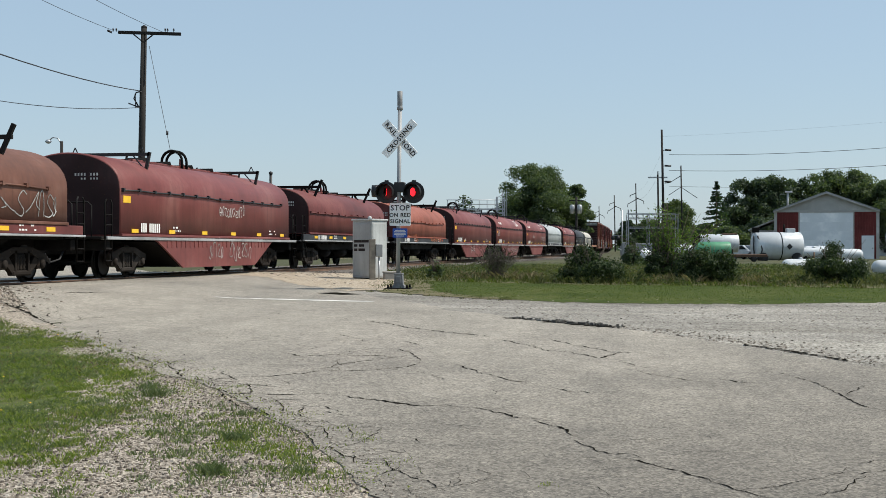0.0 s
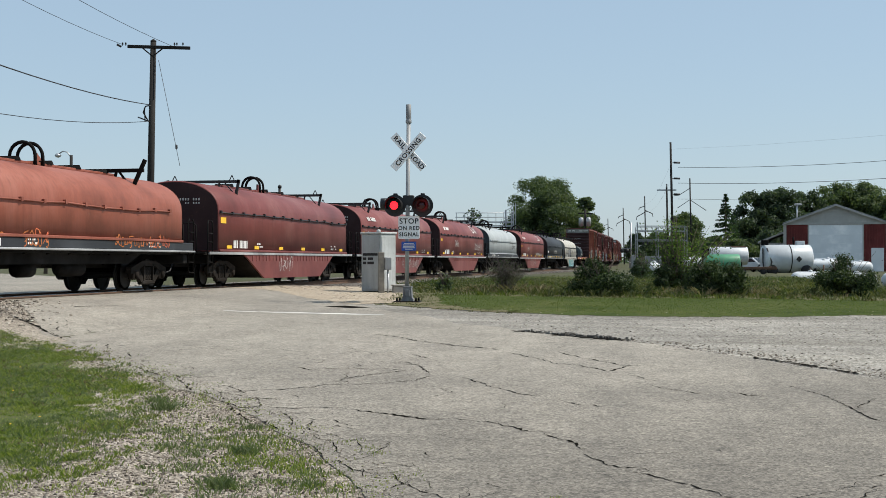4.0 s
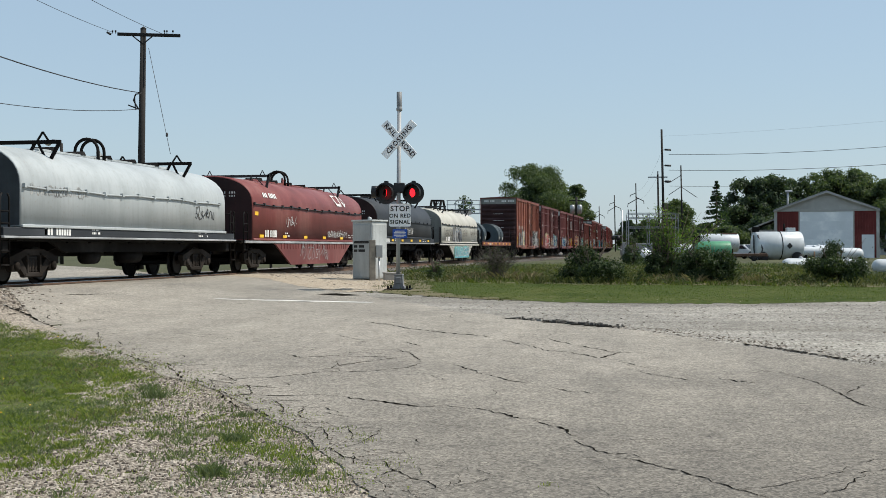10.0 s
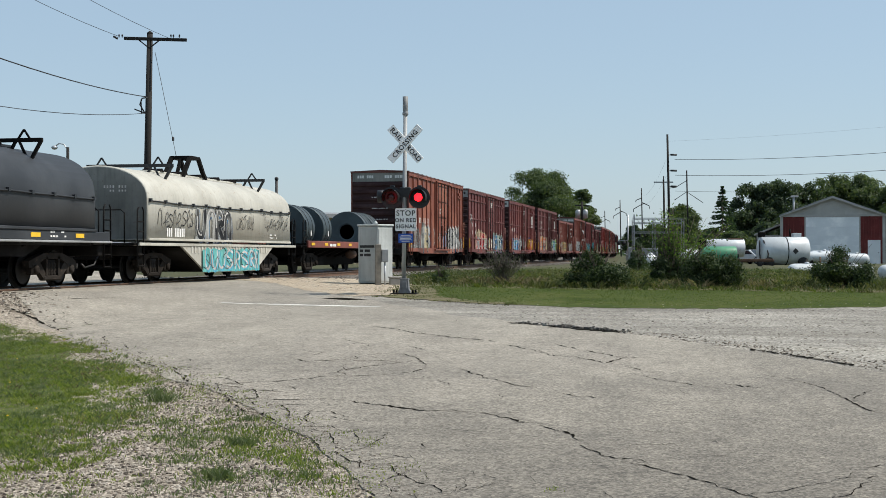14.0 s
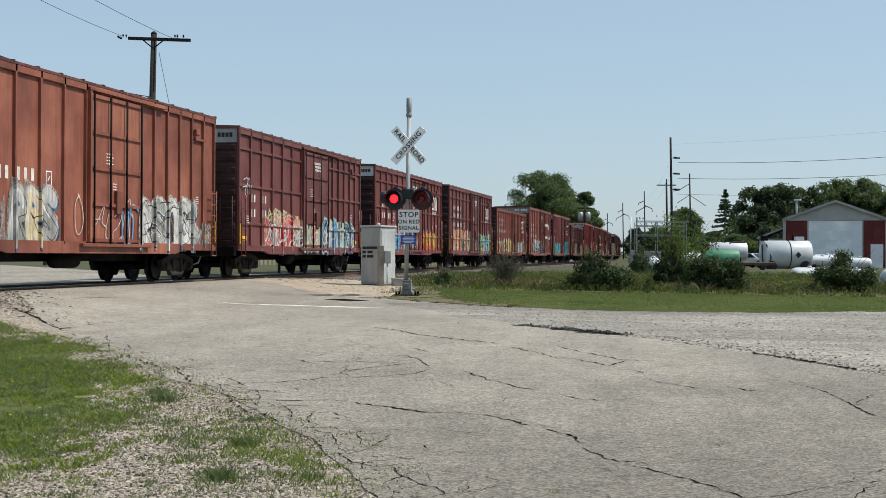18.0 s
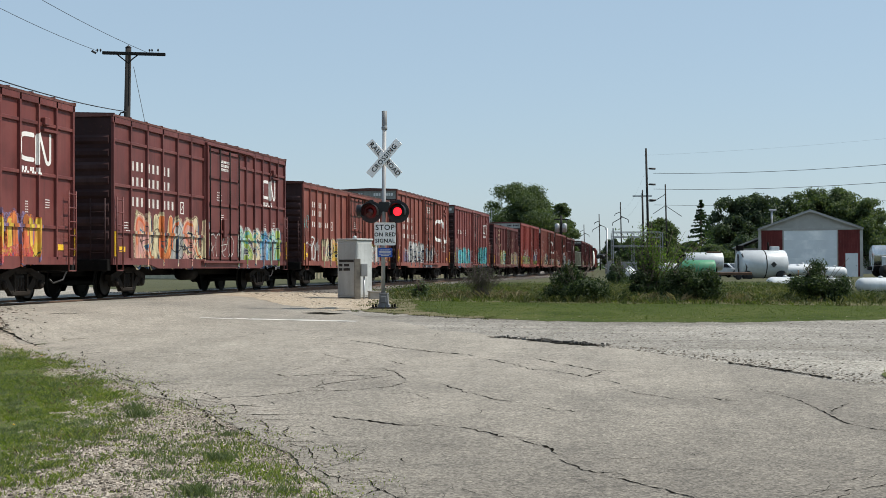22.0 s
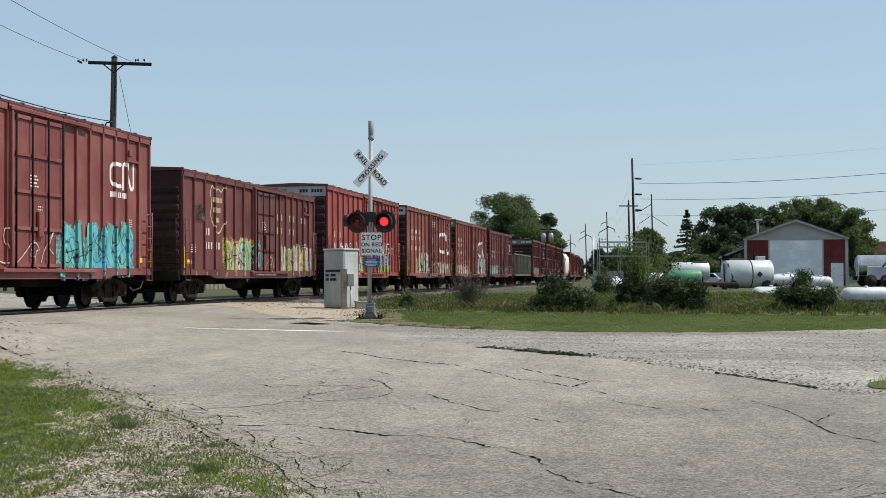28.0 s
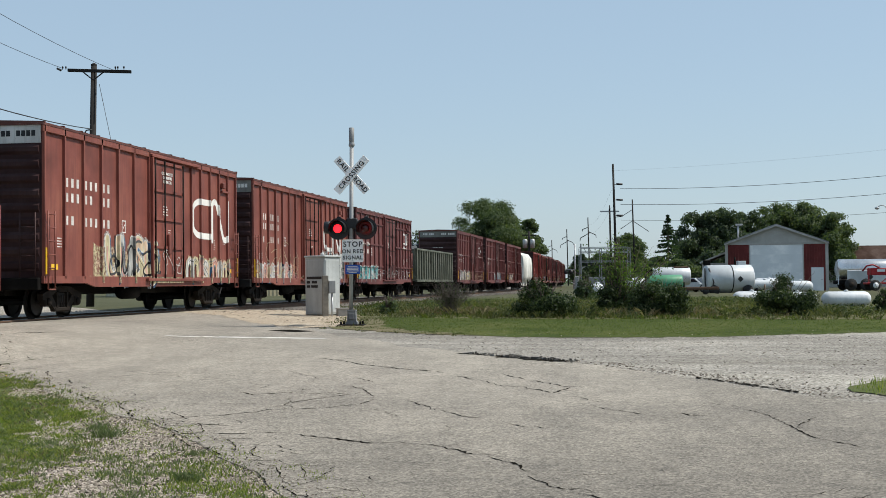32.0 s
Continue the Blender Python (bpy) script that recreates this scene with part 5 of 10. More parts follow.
def spray(car, L, jobs, H=4.8, side=1.42):
    """Graffiti: (kind, colours, from, to, z0, z1, seed) with places as shares of the length."""
    for i, (kind, cols, a, b, z0, z1, seed) in enumerate(jobs):
        x = side + 0.006 + 0.0064 * i
        rnd = random.Random(seed)
        ya, yb = -L + 2 * L * a, -L + 2 * L * b
        names = cols.split("/")
        hues, rim = names[0].split(","), (names[1] if len(names) > 1 else "white")
        word = "sprayed " + " and ".join(dict.fromkeys(hues[:2])) + " graffiti"
        if kind == "fill":
            h = z1 - z0
            lines = bubbles(rnd, ya, yb, z0, z1, 1.6)
            mist = []
            for l in lines:
                mist += ribbon(l[::3], 0.44 * h)
            decal(car, "overspray", MISTS[rim if rim != "black" else hues[-1]], "thin " + (rim if rim != "black" else hues[-1]) + " overspray", x - 0.0014, mist)
            dark = [[(p[0] + 0.05 * h, p[1] - 0.04 * h) for p in l] for l in lines]
            decal(car, "graffiti_shade", TAGS["navy" if seed % 3 else "lilac"], "dark graffiti shading", x + 0.0012, [q for l in dark for q in ribbon(l, 0.29 * h + 0.06)])
            decal(car, "graffiti_outline", TAGS[rim], rim + " graffiti outline", x + 0.0026, [q for l in lines for q in ribbon(l, 0.27 * h + 0.05)])
            for k, hue in enumerate(dict.fromkeys(hues)):
                mine = [l for j, l in enumerate(lines) if hues[j % len(hues)] == hue]
                if mine:
                    decal(car, "graffiti", TAGS[hue], word, x + 0.0038, [q for l in mine for q in ribbon(l, 0.255 * h)])
            other = TAGS[NEXT[hues[0]]] if hues[0] != "black" else TAGS["white"]
            bits = [[(p[0] - 0.035 * h, p[1] + 0.05 * h) for p in l[2:2 + max(4, len(l) // 2)]] for l in lines]
            decal(car, "graffiti_glint", other, "paler strokes in the graffiti", x + 0.0050, [q for l in bits if len(l) > 1 for q in ribbon(l, 0.07 * h)])
            cuts = [[(p[0] + 0.10 * h, p[1] - 0.02 * h) for p in l[len(l) // 3:]] for l in lines]
            decal(car, "graffiti_line", TAGS["black"], "thin dark lines in the graffiti", x + 0.0058, [q for l in cuts if len(l) > 1 for q in ribbon(l, 0.022)])
            low = [q for j in range(int((yb - ya) / 0.5)) for q in ribbon([(ya + 0.5 * j, z0 + 0.02), (ya + 0.5 * j + 0.45, z0 + 0.05 * rnd.random())], 0.16 * h * rnd.uniform(0.6, 1.2))]
            decal(car, "graffiti_base", TAGS[hues[(1 if len(hues) > 1 else 0)]], word, x + 0.0002, low)
        elif kind == "cloud":
            h, n = z1 - z0, max(8, int((yb - ya) / 0.22))
            top = [z1 - h * (0.30 * rnd.random() ** 1.5) for _ in range(n + 1)]
            edge = [(ya + (yb - ya) * k / n, top[k]) for k in range(n + 1)]
            decal(car, "overspray", MISTS[hues[0]], "cloud of " + hues[0] + " overspray", x, [[(a[0], z0), (b[0], z0), b, a] for a, b in zip(edge, edge[1:])])
        elif kind == "panel":
            h = z1 - z0
            edge = [(ya + (yb - ya) * k / 12, z0) for k in range(13)] + [(yb - (yb - ya) * k / 24, z1 - h * rnd.uniform(0.0, 0.14)) for k in range(25)]
            decal(car, "graffiti", TAGS[hues[0]], word, x, [edge])
            lines = bubbles(rnd, ya + 0.1, yb - 0.1, z0 + 0.06 * h, z1 - 0.1 * h, 2.3)
            decal(car, "graffiti_shade", TAGS["cyan" if rim == "white" else "mint"], "graffiti shading", x + 0.0016, [q for l in lines for q in ribbon([(p[0] + 0.06, p[1] - 0.03) for p in l], 0.22 * h)])
            decal(car, "graffiti_outline", TAGS[rim], rim + " graffiti outline", x + 0.0032, [q for l in lines for q in ribbon(l, 0.10 * h)])
        elif kind == "mist":
            lines = strokes(rnd, ya, yb, z0, z1, 1.1)
            decal(car, "overspray", MISTS[hues[0]], "thin " + hues[0] + " overspray", x, [q for l in lines for q in ribbon(l[::2], 0.22 * (z1 - z0))])
        else:
            lines = strokes(rnd, ya, yb, z0, z1, 1.25 if kind == "line" else 1.05)
            decal(car, "graffiti", TAGS[hues[0]], word, x, [q for l in lines for q in ribbon(l, 0.028 if kind == "line" else 0.07)])


Z_BELLY, Z_DECK = (1.1, 2.3, 3.25), (1.33, 2.15, 3.1)
c, L = put(coil_car(17.8, 30.52, "deck", TAN, DEEP, "rusty brown coil car with a rounded hood", marks=True, z=Z_DECK), 17.8, 30.52)
spray(c, L, [("line", "white", 0.55, 0.72, 1.5, 2.0, 1), ("line", "grey", 0.76, 0.95, 1.4, 2.0, 2)], side=1.46)
c, L = put(coil_car(33.53, 48.35, "belly", MAROON, MAROON, "dark maroon coil car with a deep sloping skirt", marks=True, z=Z_BELLY, yellow=2), 33.53, 48.35)
spray(c, L, [("line", "white", 0.50, 0.66, 1.75, 2.1, 3), ("line", "grey", 0.44, 0.52, 0.45, 0.95, 4), ("line", "grey", 0.56, 0.70, 0.4, 0.95, 5)], side=1.468)
c, L = put(coil_car(51.02, 63.72, "deck", DEEP, COAL, "dark red coil car on an open underframe", marks=True, z=Z_DECK), 51.02, 63.72)
c, L = put(coil_car(67.09, 79.77, "deck", ORANGE, COAL, "faded orange coil car on an open underframe", end_mat=DEEP, marks=True, z=Z_DECK, yellow=0), 67.09, 79.77)
spray(c, L, [("line", "orange", 0.08, 0.2, 1.15, 1.45, 6), ("line", "orange", 0.27, 0.36, 1.1, 1.5, 7), ("line", "orange", 0.64, 0.92, 1.15, 1.45, 8)], side=1.46)
c, L = put(coil_car(82.73, 97.75, "belly", MAROON, MAROON, "maroon coil car with a deep sloping skirt", marks=True, z=Z_BELLY, yellow=2), 82.73, 97.75)
spray(c, L, [("line", "white", 0.40, 0.5, 0.45, 0.9, 21)], side=1.468)
c, L = put(coil_car(100.31, 115.33, "belly", OXIDE, MAROON, "oxide red coil car with a white emblem", marks=True, z=Z_BELLY, logo=True), 100.31, 115.33)
spray(c, L, [("line", "grey", 0.38, 0.44, 0.5, 0.95, 9), ("line", "grey", 0.52, 0.78, 0.45, 0.9, 10), ("line", "white", 0.02, 0.1, 1.7, 2.1, 22)], side=1.468)
c, L = put(coil_car(118.0, 132.92, "belly", OXIDE, MAROON, "oxide red coil car with a white emblem", marks=True, z=Z_BELLY, logo=True), 118.0, 132.92)
spray(c, L, [("line", "white", 0.30, 0.38, 1.6, 1.95, 11), ("line", "white", 0.76, 0.95, 1.45, 1.9, 12)], side=1.468)
c, L = put(coil_car(135.52, 148.82, "deck", PALE, COAL, "pale grey coil car with a dark hood end", end_mat=SLATE, marks=True, z=(1.30, 2.2, 3.2), yellow=0, bracketed="vee"), 135.52, 148.82)
spray(c, L, [("line", "grey", 0.03, 0.25, 2.0, 2.25, 13), ("line", "black", 0.80, 0.92, 1.65, 2.05, 14)], side=1.46)
c, L = put(coil_car(151.53, 166.6, "belly", OXIDE, MAROON, "oxide red coil car with a white emblem", marks=True, z=Z_BELLY, logo=True), 151.53, 166.6)
spray(c, L, [("line", "white", 0.25, 0.33, 1.6, 1.95, 15), ("line", "white", 0.62, 0.82, 1.25, 1.5, 16), ("line", "grey", 0.36, 0.62, 0.4, 0.95, 17)], side=1.468)
c, L = put(coil_car(169.66, 182.53, "deck", COAL, COAL, "black coil car with yellow reflector plates", marks=True, z=(1.33, 2.15, 3.24), yellow=2, bracketed="vee"), 169.66, 182.53)
spray(c, L, [("line", "white", 0.44, 0.62, 1.5, 1.85, 18)], side=1.46)
c, L = put(coil_car(185.75, 198.63, "belly", CREAM, CREAM, "rust-streaked cream coil car with cyan graffiti on its skirt", end_mat=GREYEND, marks=True, z=(1.15, 2.2, 3.15), bracketed="vee", bail="trap", reach=0.8, yellow=0), 185.75, 198.63)
spray(c, L, [("line", "black", 0.05, 0.26, 1.5, 2.0, 19), ("fill", "black,grey,black/grey", 0.27, 0.52, 1.2, 2.1, 20), ("line", "black", 0.54, 0.68, 1.55, 2.0, 22), ("line", "black", 0.75, 0.97, 1.55, 2.05, 23), ("panel", "teal/white", 0.31, 0.72, 0.24, 0.98, 24), ("line", "black", 0.32, 0.71, 0.3, 0.95, 26)], side=1.468)


def coil_flat(qa, qb):
    L = (qb - qa) / 2
    car = thing("flat_car", pose(0, 0, 0), "brown flat car with a dark trussed underframe", "railcar")
    for sx in (-1, 1):
        a, b = sorted((sx * 1.38, sx * 1.48))
        part("side_sill", Shape().box(a, b, -L, L, 1.0, 1.26, 0.015), BROWN, car, "brown side sill")
        for q in range(8):
            part("reflector", kept(("reflector",), lambda: Shape()), YELLOW, car, "yellow reflector strip", at=pose(sx * 1.49, -L + 0.6 + q * (2 * L - 1.2) / 7, 1.14))
            part("gusset", kept(("fgusset", sx), lambda: Shape().prism([(sx * 1.4, 1.0), (sx * 0.4, 1.0), (sx * 0.4, 0.62)], -0.04, 0.04, "y")), STEEL_DARK, car, at=pose(0, -L + 2.6 + q * (2 * L - 5.2) / 7, 0))
    part("deck", Shape().box(-1.4, -0.86, -L, L, 1.02, 1.16).box(0.86, 1.4, -L, L, 1.02, 1.16).box(-0.5, 0.5, -L, L, 0.74, 0.815).prism([(0.5, 0.74), (0.95, 1.04), (0.88, 1.10), (0.45, 0.80)], -L, L, "y").prism([(-0.5, 0.74), (-0.45, 0.80), (-0.88, 1.10), (-0.95, 1.04)], -L, L, "y"), STEEL_DARK, car, "dark load trough")
    part("centre_sill", Shape().prism([(-L, 1.0), (-L + 2.6, 0.62), (-L + 3.4, 0.3), (L - 3.4, 0.3), (L - 2.6, 0.62), (L, 1.0)], -0.4, 0.4, "x"), STEEL_DARK, car)
    part("brake_cylinder", kept(("cyl",), lambda: Shape().lathe([(0.05, -0.35), (0.18, -0.33), (0.18, 0.3), (0.08, 0.36)], 12, "y")), RUST_RAIL, car, at=pose(1.1, L * 0.1, 0.75))
    end_frames(car, L + 0.75, 1.07, STEEL_DARK)
    bogie(car, -L + 1.4)
    bogie(car, L - 1.4)
    mark(car, "lettering", DECAL, "white lettering bars", [(-L + 3.0, 1.06, 0.1, (0.3, 0.2, 0.3)), (L - 4.6, 1.1, 0.06, (0.3, 0.4))], 1.482)
    return car, L


def steel_coil(car_label, r, w, q):
    """A steel coil that lies on the flat car; it travels with it."""
    ob = thing("steel_coil", pose(0, 0, 0), car_label, "steel coil", "steel coils")
    s = Shape().lathe([(r * 0.36, -w / 2 + 0.02), (r * 0.42, -w / 2), (r - 0.02, -w / 2), (r, -w / 2 + 0.02), (r, w / 2 - 0.02), (r - 0.02, w / 2), (r * 0.42, w / 2), (r * 0.36, w / 2 - 0.02), (r * 0.36, -w / 2 + 0.02)], 48, "y", smooth=False)
    part("winding", s, COILSTEEL, ob)
    for dy in (-0.22, 0.22):
        part("strap", Shape().lathe([(r + 0.004, dy * w - 0.02), (r + 0.012, dy * w - 0.02), (r + 0.012, dy * w + 0.02), (r + 0.004, dy * w + 0.02)], 40, "y"), BLACK, ob, "black steel strap")
    part("tag", Shape().box(r + 0.002, r + 0.012, -0.05, 0.06, -0.28, -0.08), DECAL, ob, "white paper tag")
    CARS.append((ob, q))
    LIFT[ob.name] = 0.83 + r
    return ob


LIFT = {}
COILSTEEL = plain("oiled_coil_steel", (0.060, 0.078, 0.085), 0.5, 0.5, 0.2, 1.5, 0.03)
put(coil_flat(200.9, 215.0), 200.9, 215.0)
for q, w, r in ((203.1, 1.2, 0.93), (205.6, 1.2, 0.93), (212.75, 1.2, 0.93), (214.25, 1.15, 0.93)):
    steel_coil("dark grey rolled steel coil lying on a flat car", r, w, q)

c, L = put(boxcar(218.64, 234.46, 4.88, TWOTONE, "tall brown boxcar with grey graffiti along the sill", 7, white_end=2, door=(1.6, 3.0), text=((2.36, (3, 3, 3), 0.32),), end_mat=SHADED_END), 218.64, 234.46)
spray(c, L, [("cloud", "grey", 0.02, 0.36, 0.92, 1.25, 29), ("cloud", "grey", 0.07, 0.20, 0.95, 2.15, 30), ("line", "black", 0.08, 0.19, 1.2, 2.0, 31), ("fill", "grey,cream,grey/grey", 0.21, 0.36, 0.98, 2.15, 32), ("line", "white", 0.40, 0.60, 1.1, 2.1, 33), ("bold", "blue", 0.56, 0.62, 1.0, 2.0, 28), ("fill", "white,grey,white/white", 0.63, 0.90, 0.98, 2.2, 34), ("line", "black", 0.64, 0.90, 1.1, 2.1, 35), ("cloud", "grey", 0.90, 0.98, 0.95, 1.7, 27)])
c, L = put(boxcar(236.52, 252.2, 4.81, PLUM, "plum boxcar with belt rails and bright graffiti", 7, belts=True, door=(1.6, 3.2), text=((2.48, (2, 2), 0.28), (2.0, (2, 2, 1), 0.28)), end_mat=SHADED_END), 236.52, 252.2)
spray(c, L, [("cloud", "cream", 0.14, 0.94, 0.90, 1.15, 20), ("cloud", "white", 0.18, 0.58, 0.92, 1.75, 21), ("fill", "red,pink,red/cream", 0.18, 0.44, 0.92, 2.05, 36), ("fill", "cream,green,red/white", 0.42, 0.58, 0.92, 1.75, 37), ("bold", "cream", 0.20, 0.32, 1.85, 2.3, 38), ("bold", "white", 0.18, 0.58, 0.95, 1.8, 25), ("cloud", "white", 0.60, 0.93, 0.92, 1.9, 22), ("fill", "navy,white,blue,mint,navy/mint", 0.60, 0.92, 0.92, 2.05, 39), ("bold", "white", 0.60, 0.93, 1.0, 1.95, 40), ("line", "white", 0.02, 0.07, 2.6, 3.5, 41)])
c, L = put(boxcar(254.72, 270.5, 4.78, DEEP, "dark red boxcar with belt rails and a white emblem", 7, belts=True, emblem=0.68, door=(1.6, 3.0), text=((2.95, (2, 1), 0.30), (2.46, (3, 3), 0.30)), end_mat=SHADED_END), 254.72, 270.5)
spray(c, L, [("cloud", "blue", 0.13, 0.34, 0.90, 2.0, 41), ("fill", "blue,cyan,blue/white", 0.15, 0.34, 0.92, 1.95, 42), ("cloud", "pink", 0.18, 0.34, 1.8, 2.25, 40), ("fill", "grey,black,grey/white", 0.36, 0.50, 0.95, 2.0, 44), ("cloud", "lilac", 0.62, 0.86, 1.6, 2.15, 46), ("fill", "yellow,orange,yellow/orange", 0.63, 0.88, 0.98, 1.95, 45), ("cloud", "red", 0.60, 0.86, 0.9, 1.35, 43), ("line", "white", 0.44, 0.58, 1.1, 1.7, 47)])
c, L = put(boxcar(272.72, 288.6, 4.79, PLUM, "plum boxcar with belt rails and a white emblem", 7, belts=True, white_end=0, emblem=0.68, door=(1.6, 3.0), text=((3.42, (3, 3, 2), 0.28), (3.0, (3, 3, 2), 0.28), (2.46, (3, 3, 3), 0.28)), end_mat=SHADED_END), 272.72, 288.6)
spray(c, L, [("fill", "pink,cream,orange,grey/cream", 0.10, 0.46, 0.92, 2.15, 47), ("line", "black", 0.12, 0.46, 1.0, 2.1, 46), ("line", "white", 0.46, 0.62, 1.0, 1.9, 48), ("fill", "mint,green,cream,blue/white", 0.64, 0.95, 0.92, 2.05, 49), ("line", "navy", 0.65, 0.94, 1.0, 1.95, 50)])
c, L = put(boxcar(290.92, 306.83, 4.12, BROWN, "brown boxcar with a white emblem and yellow graffiti", 8, white_end=0, emblem=0.66, door=(1.2, 2.4), text=((3.20, (3, 3, 2), 0.25), (2.86, (3, 3, 1), 0.25), (2.42, (3, 3, 3), 0.24)), end_mat=SHADED_END, rows=3), 290.92, 306.83)
spray(c, L, [("bold", "white", 0.02, 0.16, 0.95, 1.9, 52), ("line", "teal", 0.02, 0.06, 2.3, 2.9, 51), ("cloud", "black", 0.18, 0.50, 1.5, 2.0, 50), ("fill", "cream,cream,yellow/cream", 0.19, 0.50, 0.92, 1.85, 53), ("line", "navy", 0.20, 0.50, 1.0, 1.8, 56), ("line", "grey", 0.5, 0.62, 1.1, 1.7, 57), ("cloud", "olive", 0.65, 0.84, 1.4, 1.95, 54), ("fill", "white,pink,white/white", 0.65, 0.84, 1.0, 1.75, 55), ("line", "grey", 0.86, 0.98, 1.0, 1.9, 58)])
c, L = put(boxcar(308.76, 324.7, 4.81, BROWN, "tall brown boxcar with a large white emblem", 7, white_end=2, emblem=1.35, door=(1.2, 2.6), text=((3.22, (3, 3, 2), 0.28), (2.82, (3, 2, 2), 0.28), (2.34, (3, 3, 3), 0.26)), end_mat=SHADED_END, rows=3), 308.76, 324.7)
spray(c, L, [("cloud", "white", 0.14, 0.30, 0.92, 1.9, 57), ("cloud", "lilac", 0.12, 0.24, 0.92, 1.7, 55), ("fill", "grey,white,white/white", 0.20, 0.62, 0.94, 2.05, 56), ("bold", "black", 0.20, 0.64, 1.0, 2.05, 58), ("line", "navy", 0.3, 0.62, 1.0, 1.9, 54), ("line", "white", 0.68, 0.76, 1.1, 1.9, 59), ("line", "white", 0.86, 0.92, 1.7, 2.1, 53)])
c, L = put(boxcar(327.0, 342.9, 4.78, OXIDE, "oxide red boxcar with teal graffiti and a white emblem", 8, white_end=2, emblem=0.70, door=(1.2, 2.6), text=((3.0, (3, 3, 2), 0.28),), end_mat=SHADED_END), 327.0, 342.9)
spray(c, L, [("cloud", "pink", 0.04, 0.40, 1.5, 2.15, 59), ("fill", "teal,cyan,teal/teal", 0.05, 0.42, 0.92, 1.95, 60), ("cloud", "white", 0.0, 0.10, 0.9, 1.9, 58), ("line", "white", 0.44, 0.58, 1.0, 1.9, 61), ("cloud", "teal", 0.60, 0.92, 0.92, 1.9, 63), ("fill", "teal,teal,cyan/teal", 0.62, 0.92, 0.92, 2.1, 62), ("line", "navy", 0.64, 0.92, 1.0, 2.0, 64)])
c, L = put(boxcar(345.44, 361.3, 4.12, PLUM, "low plum boxcar with faded lettering and yellow graffiti", 8, white_end=0, door=(1.2, 2.4), text=((2.16, (0, 2), 0.26), (1.72, (0, 3, 2), 0.26)), end_mat=SHADED_END), 345.44, 361.3)
spray(c, L, [("cloud", "yellow", 0.25, 0.46, 1.3, 2.25, 64), ("fill", "green,cream,mint/cream", 0.26, 0.44, 0.92, 2.0, 65), ("bold", "cyan", 0.42, 0.50, 0.95, 1.95, 63), ("line", "black", 0.26, 0.46, 1.0, 1.9, 62), ("line", "cream", 0.50, 0.62, 1.0, 1.8, 61), ("fill", "cream,olive,grey/cream", 0.68, 0.97, 0.92, 1.9, 66), ("cloud", "cream", 0.0, 0.98, 0.88, 1.02, 68), ("cloud", "black", 0.08, 0.13, 2.6, 3.2, 60)])
shield = [(-L + 2.75, 3.55), (-L + 2.95, 3.78), (-L + 3.25, 3.62), (-L + 3.55, 3.70), (-L + 3.85, 3.62), (-L + 4.15, 3.78), (-L + 4.35, 3.55), (-L + 4.22, 3.2), (-L + 4.32, 2.8), (-L + 3.95, 2.45), (-L + 3.55, 2.25), (-L + 3.15, 2.45), (-L + 2.78, 2.8), (-L + 2.88, 3.2), (-L + 2.75, 3.55)]
decal(c, "shield_emblem", TAGS["cream"], "faded cream shield outline", 1.426, ribbon(smooth_line(shield, 3), 0.05))
mark(c, "shield_lettering", TAGS["cream"], "faded cream lettering bars", [(-L + 3.0, 3.25, 0.16, (0.07,) * 9), (-L + 3.05, 2.92, 0.16, (0.07,) * 8), (-L + 3.35, 2.6, 0.16, (0.07,) * 3)], 1.426)
mark(c, "side_lettering", TAGS["cream"], "faded cream lettering bars", [(L - 5.4, 2.95, 0.24, (0.10, -0.42) * 8), (L - 5.4, 2.45, 0.24, (0.10, -0.42) * 6)], 1.424)
c, L = put(boxcar(363.4, 379.3, 4.80, RED, "bright red tall boxcar with a white end band", 8, door=(1.4, 2.6), text=((2.58, (2, 2), 0.28), (2.10, (2, 2, 2), 0.28)), end_mat=SHADED_END), 363.4, 379.3)
spray(c, L, [("bold", "white", 0.06, 0.46, 1.1, 2.2, 69), ("fill", "green,cream,olive/cream", 0.10, 0.46, 0.92, 1.75, 70), ("cloud", "cream", 0.12, 0.48, 0.90, 1.3, 71), ("line", "navy", 0.12, 0.44, 1.0, 1.9, 68), ("bold", "white", 0.64, 0.84, 1.5, 2.5, 73), ("fill", "lilac,white,lilac/white", 0.65, 0.85, 1.3, 1.95, 72), ("fill", "green,green/green", 0.65, 0.85, 0.95, 1.4, 74)])
c, L = put(boxcar(381.6, 397.5, 4.80, BROWN, "tall brown boxcar with a pale end band and large emblem", 7, white_end=1, emblem=1.35, door=(1.2, 2.6), text=((3.32, (3, 3, 2), 0.26), (2.94, (3, 2, 2), 0.26), (2.36, (2, 3, 2), 0.26)), end_mat=SHADED_END, rows=3), 381.6, 397.5)
spray(c, L, [("cloud", "cream", 0.20, 0.50, 0.9, 2.0, 73), ("fill", "cream,grey,cream/white", 0.25, 0.50, 0.92, 2.1, 74), ("bold", "black", 0.26, 0.50, 1.0, 2.0, 75), ("line", "white", 0.50, 0.64, 1.0, 1.9, 78), ("fill", "white,cream,pink/cream", 0.66, 0.95, 0.94, 1.65, 77), ("cloud", "cream", 0.18, 0.98, 0.88, 1.1, 76)])
c, L = put(boxcar(399.5, 415.6, 4.74, BROWN, "brown boxcar with white stains along the sill", 8, white_end=2, emblem=1.2, door=(1.2, 2.4), text=((3.28, (3, 3, 2), 0.28), (2.92, (3, 3, 2), 0.28), (2.42, (2, 3, 2), 0.26)), end_mat=SHADED_END, rows=3), 399.5, 415.6)
